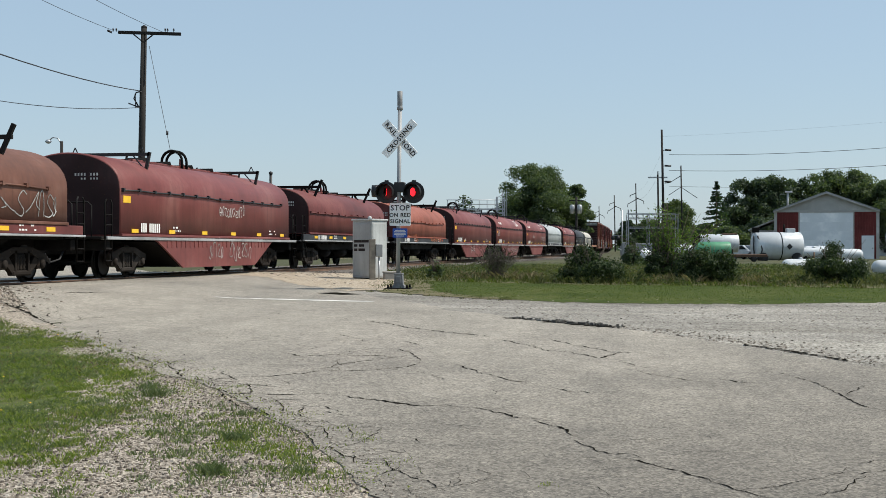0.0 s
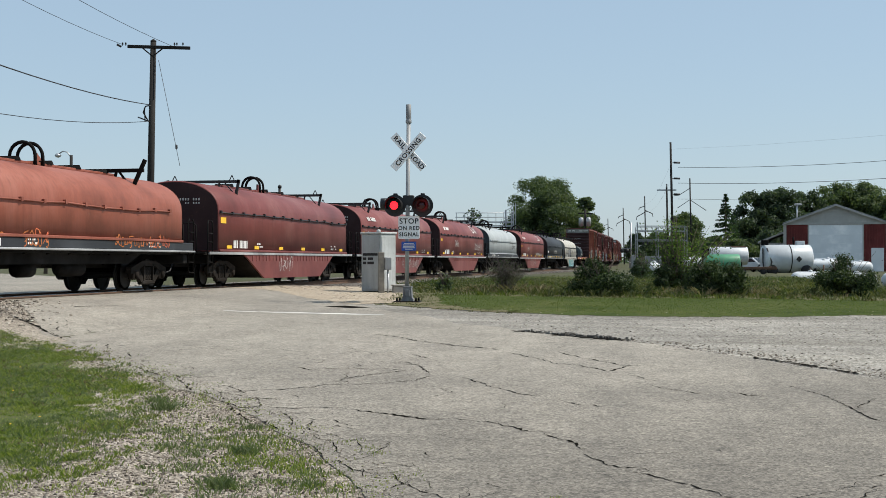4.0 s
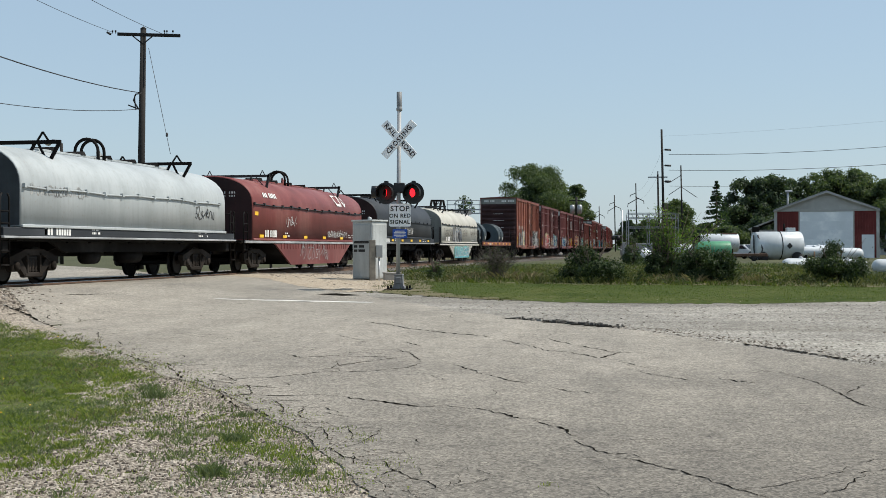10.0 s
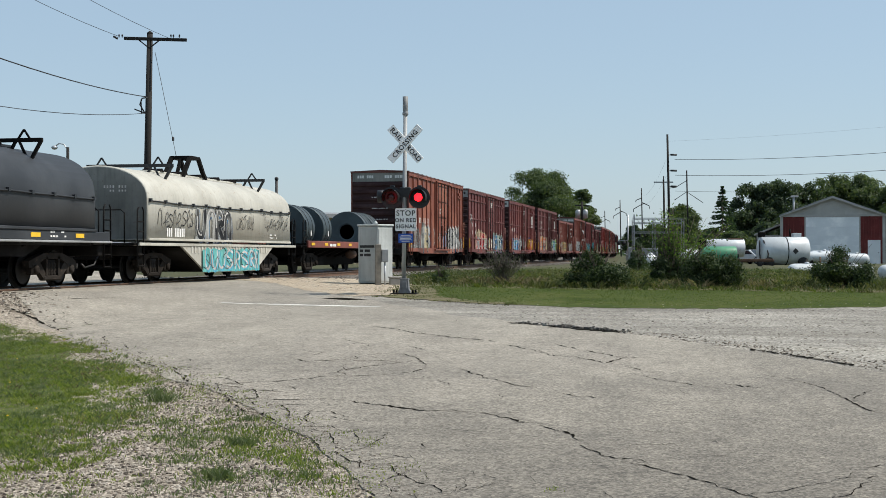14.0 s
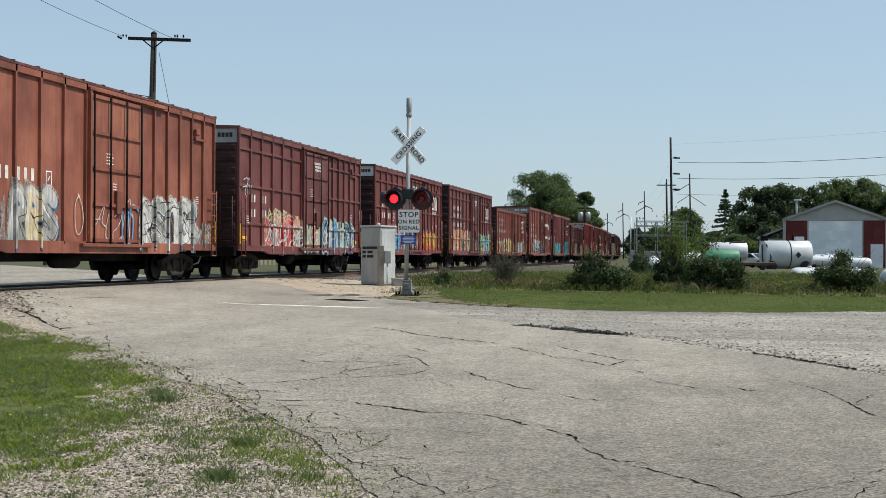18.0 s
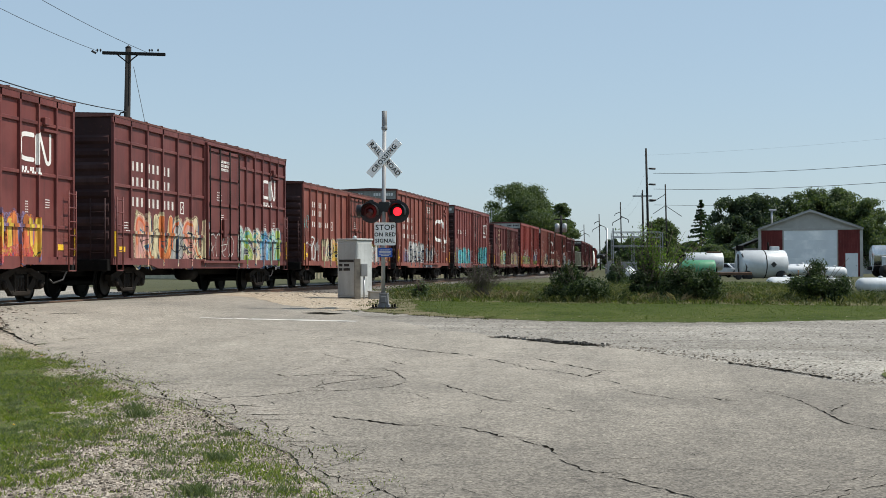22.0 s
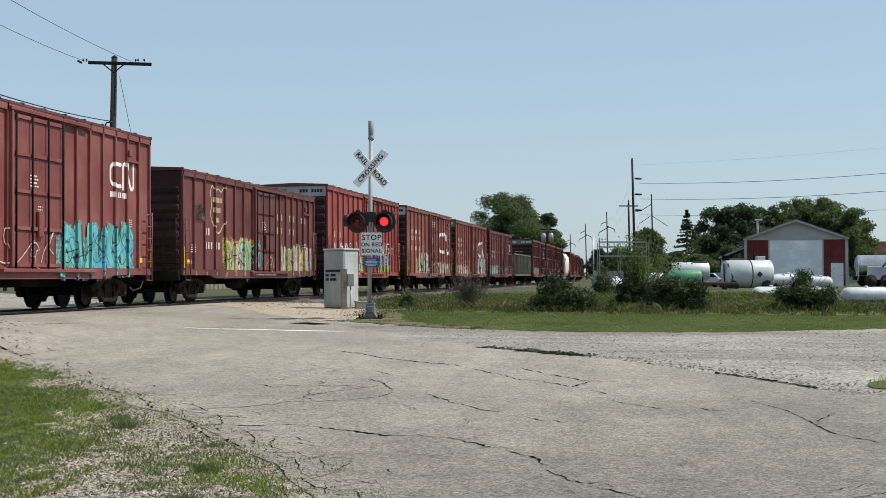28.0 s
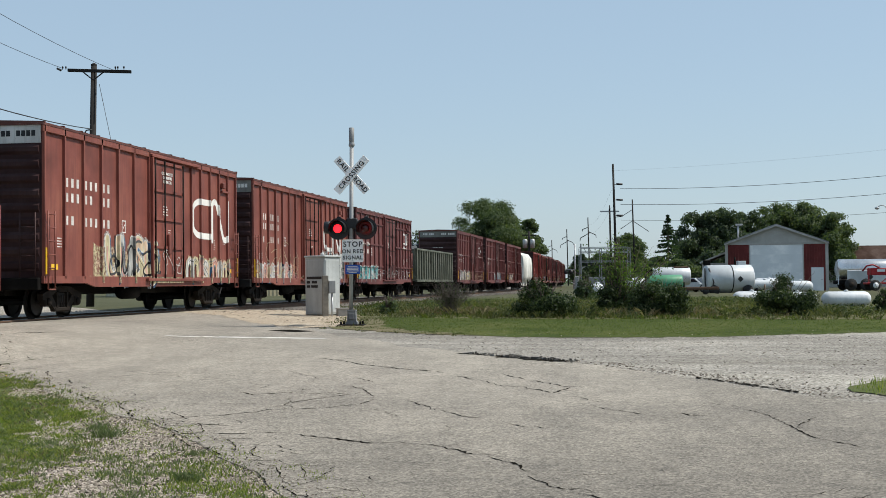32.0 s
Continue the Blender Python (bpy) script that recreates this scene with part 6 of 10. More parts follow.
spray(c, L, [("cloud", "pink", 0.0, 0.40, 0.9, 1.7, 78), ("fill", "cream,white,pink/white", 0.04, 0.36, 0.95, 1.6, 79), ("line", "cream", 0.1, 0.5, 1.0, 2.4, 80), ("fill", "white,grey,white/white", 0.66, 0.96, 0.95, 2.2, 81)])
c, L = put(boxcar(417.6, 433.7, 4.62, PLUM, "plum boxcar with belt rails", 7, belts=True, white_end=0, emblem=0.66, door=(1.6, 3.0), end_mat=SHADED_END), 417.6, 433.7)
spray(c, L, [("fill", "teal,grey/white", 0.05, 0.35, 0.95, 1.7, 82), ("line", "white", 0.05, 0.95, 0.95, 1.6, 83)])


def gondola(qa, qb):
    L = (qb - qa) / 2
    car = thing("gondola_car", pose(0, 0, 0), "grey-green open gondola with close vertical ribs", "railcar")
    for sx in (-1, 1):
        part("side_wall", Shape().box(min(sx * 1.34, sx * 1.40), max(sx * 1.34, sx * 1.40), -L, L, 0.95, 2.95), GONDOLA, car)
        part("top_rail", Shape().box(min(sx * 1.32, sx * 1.5), max(sx * 1.32, sx * 1.5), -L, L, 2.9, 3.02, 0.015), GONDOLA, car)
        part("side_sill", Shape().box(min(sx * 1.34, sx * 1.5), max(sx * 1.34, sx * 1.5), -L, L, 0.9, 1.05, 0.015), GONDOLA, car)
        for i in range(17):
            part("rib", kept(("grib", sx), lambda: Shape().box(min(sx * 1.4, sx * 1.5), max(sx * 1.4, sx * 1.5), -0.09, 0.09, 1.0, 2.92, 0.02)), GONDOLA, car, at=pose(0, -L + 0.15 + i * (2 * L - 0.3) / 16, 0))
    for k in (-1, 1):
        part("end_wall", Shape().box(-1.36, 1.36, k * L - 0.05, k * L + 0.05, 0.95, 2.97), GONDOLA, car)
        coupler(car, k * (L + 0.35), k)
    part("floor", Shape().box(-1.36, 1.36, -L, L, 0.95, 1.05), STEEL_DARK, car)
    part("centre_sill", Shape().box(-0.35, 0.35, -L - 0.2, L + 0.2, 0.6, 0.96), STEEL_DARK, car)
    bogie(car, -L + 1.9)
    bogie(car, L - 1.9)
    return car, L


GONDOLA = paint("gondola_paint", (0.10, 0.11, 0.085), 0.65, grime=0.5, fade=(0.2, 0.2, 0.16))
put(gondola(435.6, 451.3), 435.6, 451.3)
c, L = put(boxcar(453.93, 470.0, 4.80, PLUM, "dark plum tall boxcar with belt rails", 8, belts=True, white_end=2, emblem=0.6, door=(1.6, 3.0), end_mat=SHADED_END), 453.93, 470.0)
spray(c, L, [("fill", "grey,cream/white", 0.1, 0.5, 0.95, 1.7, 84), ("line", "cream", 0.6, 0.95, 0.95, 1.6, 85)])
c, L = put(boxcar(472.3, 488.2, 4.80, PLUM, "dark plum tall boxcar", 7, belts=True, white_end=0, door=(1.6, 3.0), end_mat=SHADED_END), 472.3, 488.2)
spray(c, L, [("fill", "grey,blue/white", 0.4, 0.75, 0.95, 1.7, 86)])
c, L = put(boxcar(490.6, 506.5, 4.78, DEEP, "dark red tall boxcar", 7, belts=True, white_end=0, door=(1.6, 3.0), end_mat=SHADED_END, rows=3), 490.6, 506.5)
spray(c, L, [("fill", "cream,grey/white", 0.1, 0.4, 0.95, 1.6, 87)])


def hopper(qa, qb):
    L = (qb - qa) / 2
    car = thing("hopper_car", pose(0, 0, 0), "white covered hopper with curved sides", "railcar")
    out = [(1.2, 0.95), (1.5, 1.5), (1.52, 2.9), (1.42, 3.8), (1.05, 4.3), (0, 4.4), (-1.05, 4.3), (-1.42, 3.8), (-1.52, 2.9), (-1.5, 1.5), (-1.2, 0.95)]
    part("shell", Shape().prism(out, -L, L, "y", True), HOPPERW, car)
    for y in (-L * 0.55, 0, L * 0.55):
        part("outlet", Shape().prism([(y - 1.6, 0.95), (y + 1.6, 0.95), (y + 0.4, 0.4), (y - 0.4, 0.4)], -1.0, 1.0, "x"), HOPPERW, car)
    part("roof_walk", Shape().box(-0.3, 0.3, -L, L, 4.42, 4.5), GALV, car)
    part("centre_sill", Shape().box(-0.35, 0.35, -L - 0.9, L + 0.9, 0.7, 0.98), STEEL_DARK, car)
    for k in (-1, 1):
        coupler(car, k * (L + 0.95), k)
        bogie(car, k * (L - 0.7))
    return car, L


HOPPERW = paint("hopper_white", (0.66, 0.66, 0.62), 0.5, grime=0.4)
put(hopper(509.6, 523.0), 509.6, 523.0)
q = 526.0
for i, (paint_, h) in enumerate(((RED, 4.7), (BROWN, 4.6), (OXIDE, 4.75), (PLUM, 4.6), (OXIDE, 4.75), (DEEP, 4.7), (BROWN, 4.6), (PLUM, 4.8), (OXIDE, 4.7))):
    c, L = put(boxcar(q, q + 15.8, h, paint_, ("red", "brown", "oxide red", "plum", "oxide red", "dark red", "brown", "plum", "oxide red")[i] + " boxcar far along the train", 7, white_end=0, door=(1.2, 2.6), end_mat=SHADED_END), q, q + 15.8)
    spray(c, L, [("mist", "white", 0.05, 0.95, 0.95, 1.6, 90 + i)])
    q += 18.0

# ---- place: poles, signal, yard, plants ----
def floor_at(p):
    """The ground under a point."""
    return pose(p[0], p[1], bank(p[0], p[1]))


VIEW = 10.48      # heading of the lot, degrees left of +y


WORDS = {}      # meshes of words already made


def lettering(name, words, size, material, parent, at, label, bold=0.0, spread=1.0):
    """Raised letters in the built-in font, centred, upright in the plane of x and z."""
    key = (words, size, bold)
    if key not in WORDS:
        cu = bpy.data.curves.new(name, "FONT")
        cu.body, cu.size, cu.align_x, cu.align_y, cu.extrude, cu.offset, cu.resolution_u, cu.space_character = words, size, "CENTER", "CENTER", 0.002, bold, 3, spread
        tmp = bpy.data.objects.new(name, cu)
        scene.collection.objects.link(tmp)
        bpy.context.view_layer.update()
        WORDS[key] = bpy.data.meshes.new_from_object(tmp)
        bpy.data.objects.remove(tmp)
        bpy.data.curves.remove(cu)
        WORDS[key].materials.clear()
    return part(name, WORDS[key], material, parent, label, at=at @ pose(0, 0, 0, 90))


def glow(name, color, strength):
    m, n, l, b = node_mat(name)
    b.inputs["Base Color"].default_value = (*color, 1)
    b.inputs["Emission Color"].default_value = (*color, 1)
    b.inputs["Emission Strength"].default_value = strength
    return m


RED_GLOW = glow("lit_red_lens", (1.0, 0.012, 0.02), 3.2)
LENS_DARK = plain("unlit_red_lens", (0.07, 0.008, 0.008), 0.25, 0, 0.2, 20)

# warning printed on the boxcar doors
for n, (car, d0, d1, H) in enumerate(DOORS[:16]):
    if n in (1, 2, 3, 5, 9):
        for k, words in enumerate(("CLOSE AND LOCK", "DOOR BEFORE", "MOVING CAR")):
            ob = lettering("door_notice", words, 0.115, DECAL, car, pose(1.530, d1 - 1.35 if n != 2 else d0 + 1.2, 0.9 + (H - 0.9) * 0.84 - 0.125 * k, 0, 0, 90), "small white door notice", 0.004)
            ob["kind"] = "stuff"

# crossing signal
FLASHERS = []
MAST = (-7.42, 34.05)
signal = thing("crossing_signal", pose(MAST[0], MAST[1], 0.60, 0, 0, 4), "grey railway crossing signal mast with crossbuck and red flashers", "signal")
part("mast", Shape().tube([(-0.03, 0, 0.1), (0.025, 0, 4.5)], 0.052, 14), ALU, signal, "aluminium-painted pole")
part("mast_top", Shape().lathe([(0.052, 4.45), (0.075, 4.47), (0.075, 4.53), (0.06, 4.55), (0.066, 4.58), (0.066, 4.93), (0.0, 4.94)], 14, "z", (0.025, 0, 0)), ALU, signal, "thicker capped top of the pole")
part("base", Shape().prism([(-0.15, 0.02), (0.15, 0.02), (0.15, 0.07), (0.115, 0.10), (0.095, 0.38), (-0.095, 0.38), (-0.115, 0.10), (-0.15, 0.07)], -0.11, 0.11, "y").box(-0.11, 0.11, -0.12, 0.12, 0.34, 0.38, 0.01).box(-0.07, 0.07, -0.135, -0.10, 0.14, 0.30, 0.01), plain("cast_base_grey", (0.20, 0.205, 0.21), 0.6, 0.3, 0.3, 8), signal, "dull grey cast junction base")
part("footing", Shape().box(-0.33, 0.33, -0.33, 0.33, -0.30, 0.02, 0.02), STEEL_DARK, signal, "dark mounting plate")
for a in (-1, 1):
    for b in (-1, 1):
        part("bolt", kept(("bolt",), lambda: Shape().lathe([(0.025, 0), (0.025, 0.07), (0.0, 0.08)], 6, "z")), STEEL_DARK, signal, at=pose(a * 0.24, b * 0.24, 0.02))
for turn, words in ((-48, "ROAD"), (48, "CROSSING")):
    blade = part("crossbuck_blade", Shape().box(-0.565, 0.565, -0.012, 0.012, -0.105, 0.105, 0.004), SIGN_WHITE, signal, "white crossbuck blade with black letters", at=pose(0.03, -0.075 - (0.03 if turn > 0 else 0), 3.74, 0, -turn, 0))
    if words == "CROSSING":
        lettering("letters", "CROSSING", 0.165, BLACK, blade, pose(0, -0.016, -0.005), "black letters", 0.003, 1.14)
    else:
        lettering("letters", "RAIL", 0.165, BLACK, blade, pose(-0.325, -0.016, -0.005), "black letters", 0.003, 1.15)
        lettering("letters", "ROAD", 0.165, BLACK, blade, pose(0.325, -0.016, -0.005), "black letters", 0.003, 1.05)
part("blade_clamp", Shape().box(-0.03, 0.10, -0.07, 0.06, 3.68, 3.80, 0.01), GALV, signal)
stop = part("stop_sign", Shape().box(-0.265, 0.265, -0.012, 0.0, -0.285, 0.285, 0.02), SIGN_WHITE, signal, "white sign with black lettering", at=pose(0.045, -0.09, 1.85))
for words, z, size in (("STOP", 0.155, 0.20), ("ON RED", -0.02, 0.145), ("SIGNAL", -0.175, 0.145)):
    lettering("letters", words, size * 0.93, BLACK, stop, pose(0, -0.016, z), "black letters", 0.003, 1.12)
for z in (-0.25, 0.25):
    part("sign_bolt", kept(("sbolt",), lambda: Shape().lathe([(0.012, 0), (0.008, -0.008)], 6, "y")), GALV, stop, at=pose(0, -0.012, z))
blue = part("notice_sign", Shape().box(-0.185, 0.185, -0.01, 0.0, -0.115, 0.115, 0.01), SIGN_BLUE, signal, "small blue notice with white print", at=pose(0.04, -0.085, 1.385))
s = Shape()
for k, z in enumerate((0.065, 0.03, -0.005, -0.04, -0.075)):
    w = (0.12, 0.15, 0.14, 0.15, 0.1)[k]
    s.box(-w, w, -0.014, -0.0102, z - 0.009, z + 0.009)
part("print", s, DECAL, blue, "white print bars")
part("light_arm", Shape().tube([(-0.40, 0.06, 2.50), (0.44, 0.06, 2.50)], 0.035, 8).box(-0.12, 0.16, -0.06, 0.1, 2.40, 2.66, 0.02).tube([(-0.40, 0.06, 2.50), (-0.40, 0.06, 2.36)], 0.03, 8).tube([(0.44, 0.06, 2.50), (0.44, 0.06, 2.36)], 0.03, 8), BLACK, signal, "black light bracket")


def flasher(x, z, phase, turn, keyed=True):
    f = part("flasher", Shape().lathe([(0.275, 0.0), (0.275, 0.012), (0.17, 0.012), (0.15, 0.20), (0.0, 0.22)], 28, "y"), BLACK, signal, "black round flasher with visor", at=pose(x, -0.06, z, 0, 0, turn))
    s = Shape()
    n = 16
    for i in range(n):
        a0, a1 = math.radians(-25 + 230 * i / n), math.radians(-25 + 230 * (i + 1) / n)
        for r, flip in ((0.205, 0), (0.197, 1)):
            q = [(r * math.cos(a), y, r * math.sin(a)) for a, y in ((a0, 0), (a1, 0), (a1, -0.33 - 0.0 * r), (a0, -0.33))]
            s.add(q if flip else q[::-1], [(0, 1, 2, 3)], True)
    part("visor", s, BLACK, f, "black visor")
    part("lens_ring", Shape().lathe([(0.165, -0.012), (0.18, -0.02), (0.18, -0.002), (0.165, -0.002)], 24, "y"), BLACK, f)
    part("terminal", Shape().box(-0.05, 0.05, 0.05, 0.16, 0.2, 0.31, 0.01), BLACK, f)
    me = Shape().lathe([(0.0, -0.016), (0.098, -0.008), (0.105, 0.0), (0.098, 0.008), (0.0, 0.016)], 24, "y").mesh("lamp_insert")
    me.materials.append(RED_GLOW)
    me.materials.append(LENS_DARK)
    for p in me.polygons:
        p.material_index = 0 if p.center.y < 0 else 1
    ins = new("lamp_insert", me)
    ins.parent = f
    ins["label"] = "round red lamp that flashes"
    ins.matrix_basis = pose(0, -0.15, 0)
    FLASHERS.append((ins, pose(0, -0.15, 0), phase))
    part("reflector", Shape().lathe([(0.0, 0.0), (0.155, -0.008), (0.155, -0.012), (0.0, -0.004)], 24, "y"), LENS_DARK, f, "dark red lens bowl")


flasher(-0.315, 2.40, 1, 0)
flasher(0.375, 2.40, 0, 0)
back = part("side_flasher", Shape().lathe([(0.16, 0.0), (0.15, 0.18), (0.0, 0.2)], 16, "y").lathe([(0.14, -0.30), (0.15, 0.0), (0.14, 0.0), (0.13, -0.30)], 16, "y"), BLACK, signal, "black flasher for the far side", at=pose(-0.52, 0.10, 2.44, 0, 0, 100))
back2 = part("side_flasher", back.data, BLACK, signal, "black flasher for the far side", at=pose(0.32, 0.26, 2.42, 0, 0, 170))

# relay cabinet and its neighbours
CASE = paint("pale_grey_case", (0.44, 0.46, 0.455), 0.6, 0.0, wear=(0.26, 0.25, 0.23), amount=0.6, grime=0.5, mottle=0.7)
cab_at = (-9.89, 41.19, 0.67)
cabinet = thing("relay_cabinet", pose(cab_at[0] - 0.1, cab_at[1] + 0.45, 0.64, 0, 0, -27), "grey aluminium relay cabinet with stencilled lettering", "cabinet")
part("case", Shape().box(-0.39, 0.39, -0.36, 0.36, 0.06, 1.80, 0.015), CASE, cabinet)
part("lid", Shape().box(-0.42, 0.42, -0.39, 0.39, 1.80, 1.86, 0.015), CASE, cabinet, "flat overhanging lid")
part("foot", Shape().box(-0.36, 0.36, -0.33, 0.33, -0.2, 0.06, 0.01), STEEL_DARK, cabinet)
part("door", Shape().box(0.39, 0.405, -0.32, 0.32, 0.12, 1.72, 0.006), CASE, cabinet, "pale cabinet door")
part("door", Shape().box(-0.35, 0.35, -0.375, -0.36, 0.12, 1.72, 0.006), CASE, cabinet, "dull cabinet door")
part("hasp", Shape().box(0.405, 0.45, -0.26, -0.20, 0.85, 1.08, 0.008), STEEL_DARK, cabinet, "padlocked hasp")
part("vent_cap", Shape().lathe([(0.06, 1.86), (0.06, 1.93), (0.0, 1.96)], 10, "z"), CASE, cabinet)
s = Shape()
for k, row in enumerate(((0.09,) * 10, (0.07,) * 3 + (-0.06,) + (0.08,) * 4, (0.07,) * 3 + (-0.04,) + (0.08,) * 5)):
    x = -0.31
    for w in row:
        if w > 0:
            s.box(x, x + w * 0.62, -0.379, -0.375, 1.14 - k * 0.13, 1.22 - k * 0.13)
            x += w * 0.66
        else:
            x -= w
part("stencil", s, BLACK, cabinet, "black stencilled bars")["kind"] = "stuff"
pb = (-9.64, 40.52, 0.64)
post = thing("meter_post", pose(pb[0], pb[1], 0.63, 0, 0, 20), "weathered post with a small grey meter box", "post")
part("post", Shape().box(-0.09, 0.09, -0.06, 0.06, -0.25, 1.25, 0.01), plain("weathered_board", (0.20, 0.18, 0.15), 0.9, 0, 0.3, 6), post, "grey weathered board")
part("meter_box", Shape().box(0.10, 0.30, -0.08, 0.08, 0.72, 1.10, 0.015), ALU, post, "grey meter box")
part("conduit", Shape().tube([(0.2, 0, -0.2), (0.2, 0, 0.72)], 0.025, 8), GALV, post)
lb = (-9.16, 41.02, 0.71)
vault = thing("concrete_vault", pose(lb[0], lb[1], 0.62, 0, 0, 20), "low grey concrete box beside the signal", "box")
CONCRETE = plain("grey_concrete", (0.33, 0.31, 0.28), 0.9, 0, 0.2, 4)
part("box", Shape().box(-0.24, 0.24, -0.2, 0.2, -0.2, 0.24, 0.02), CONCRETE, vault)
part("lid", Shape().box(-0.26, 0.26, -0.22, 0.22, 0.24, 0.29, 0.01), CONCRETE, vault)


# ---- poles and wires ----
def wire(a, b, sag, r, name="power_line", label="thin dark overhead wire", n=14):
    a, b = Vector(a), Vector(b)
    pts = [a.lerp(b, i / n) - Vector((0, 0, sag * 4 * (i / n) * (1 - i / n))) for i in range(n + 1)]
    return solid(name, Shape().tube(pts, r, 5), CABLE, label, "wire", group="overhead wires")


PT = (-22.79, 54.77, 10.78)
pole = thing("utility_pole", pose(PT[0], PT[1], bank(PT[0], PT[1]), 0, 0, 12), "dark wooden utility pole with one crossarm", "utility pole", "utility poles")
hh = PT[2] - bank(PT[0], PT[1])
part("pole", Shape().tube([(-0.20, 0, -0.6), (0, 0, hh)], 0.17, 12, 0.12), WOOD_POLE, pole)
part("pole_cap", Shape().lathe([(0.12, hh), (0.13, hh + 0.05), (0.0, hh + 0.14)], 10, "z"), WOOD_POLE, pole)
part("crossarm", Shape().box(-1.30, 1.30, -0.20, -0.09, hh - 0.30, hh - 0.17, 0.01), WOOD_POLE, pole, "wooden crossarm", at=pose(0, 0, 0, 0, 1.5, 0))
for sx in (-1, 1):
    part("brace", Shape().bar((sx * 0.42, -0.14, hh - 0.28), (0, -0.14, hh - 0.62), 0.03, 0.05), WOOD_POLE, pole)
for x in (-1.25, -1.12, 0.9, 1.0, 1.25):
    part("insulator", kept(("insul",), lambda: Shape().lathe([(0.015, 0), (0.015, 0.05), (0.045, 0.06), (0.03, 0.10), (0.04, 0.12), (0.0, 0.15)], 8, "z")), CABLE, pole, at=pose(x, -0.145, hh - 0.18))
part("end_clamp", Shape().tube([(-1.30, -0.14, hh - 0.22), (-1.48, -0.20, hh - 0.13)], 0.045, 8), CABLE, pole)
part("cable_rack", Shape().bar((-0.1, -0.1, hh - 3.35), (-0.62, -0.14, hh - 3.15), 0.05).bar((-0.35, -0.12, hh - 2.75), (-0.32, -0.12, hh - 3.35), 0.04).tube([(-0.05, -0.1, hh - 2.65), (-0.3, -0.14, hh - 2.7), (-0.4, -0.12, hh - 2.95), (-0.2, -0.12, hh - 3.3)], 0.03, 6), CABLE, pole, "dark cable bracket")
wire((-22.97, 54.73, 8.16), (-17.22, 23.26, 7.00), 0.35, 0.02, "service_cable", "twisted dark service cable")
wire((-22.90, 54.75, 7.48), (-19.87, 26.83, 5.93), 0.5, 0.013, "service_cable", "dark sagging service cable")
wire((-24.06, 54.53, 10.68), (-23.60, 30.21, 12.50), 0.5, 0.010)
wire((-21.98, 54.92, 10.59), (-22.51, 30.41, 13.05), 0.5, 0.010)
wire((-22.58, 54.81, 10.02), (-20.95, 53.07, 5.46), 0.0, 0.011, "guy_wire", "thin steel guy wire")
gi = thing("guy_insulator", pose(*(-21.24, 53.43, 6.27)), "small dark guy-wire insulator", "insulator")
part("body", Shape().lathe([(0.0, -0.09), (0.05, -0.07), (0.05, 0.07), (0.0, 0.09)], 8, "z"), CABLE, gi)


def street_lamp(p, h, label, turn=0):
    lamp = thing("street_lamp", pose(p[0], p[1], bank(p[0], p[1]), 0, 0, turn), label, "street lamp", "street lamps")
    part("pole", Shape().tube([(0, 0, -0.3), (0, 0, h)], 0.11, 8, 0.09), WOOD_POLE, lamp)
    part("arm", Shape().tube([(0, 0, h - 0.15), (-0.25, 0, h + 0.18), (-0.55, 0, h + 0.22), (-0.75, 0, h + 0.08)], 0.035, 6), GALV, lamp)
    part("head", Shape().lathe([(0.0, 0.12), (0.10, 0.1), (0.20, 0.0), (0.13, -0.1), (0.0, -0.14)], 12, "z", (-0.82, 0, h + 0.0)), GALV, lamp, "grey lamp head")


street_lamp((-36.09, 74.68, 0.63), 6.95, "street lamp on a dark pole behind the train")
street_lamp((18.65, 115.32, 0.71), 6.6, "street lamp beside the yard", 0)

vp = (-20.03, 63.41, 1.33)
vent = thing("stand_pipe", pose(vp[0], vp[1], bank(vp[0], vp[1])), "dark upright pipe behind the track", "pipe")
part("pipe", Shape().tube([(0, 0, -0.3), (0, 0, 4.45)], 0.07, 8), CABLE, vent)
part("cap", Shape().lathe([(0.09, 4.4), (0.1, 4.5), (0.0, 4.56)], 8, "z"), CABLE, vent)


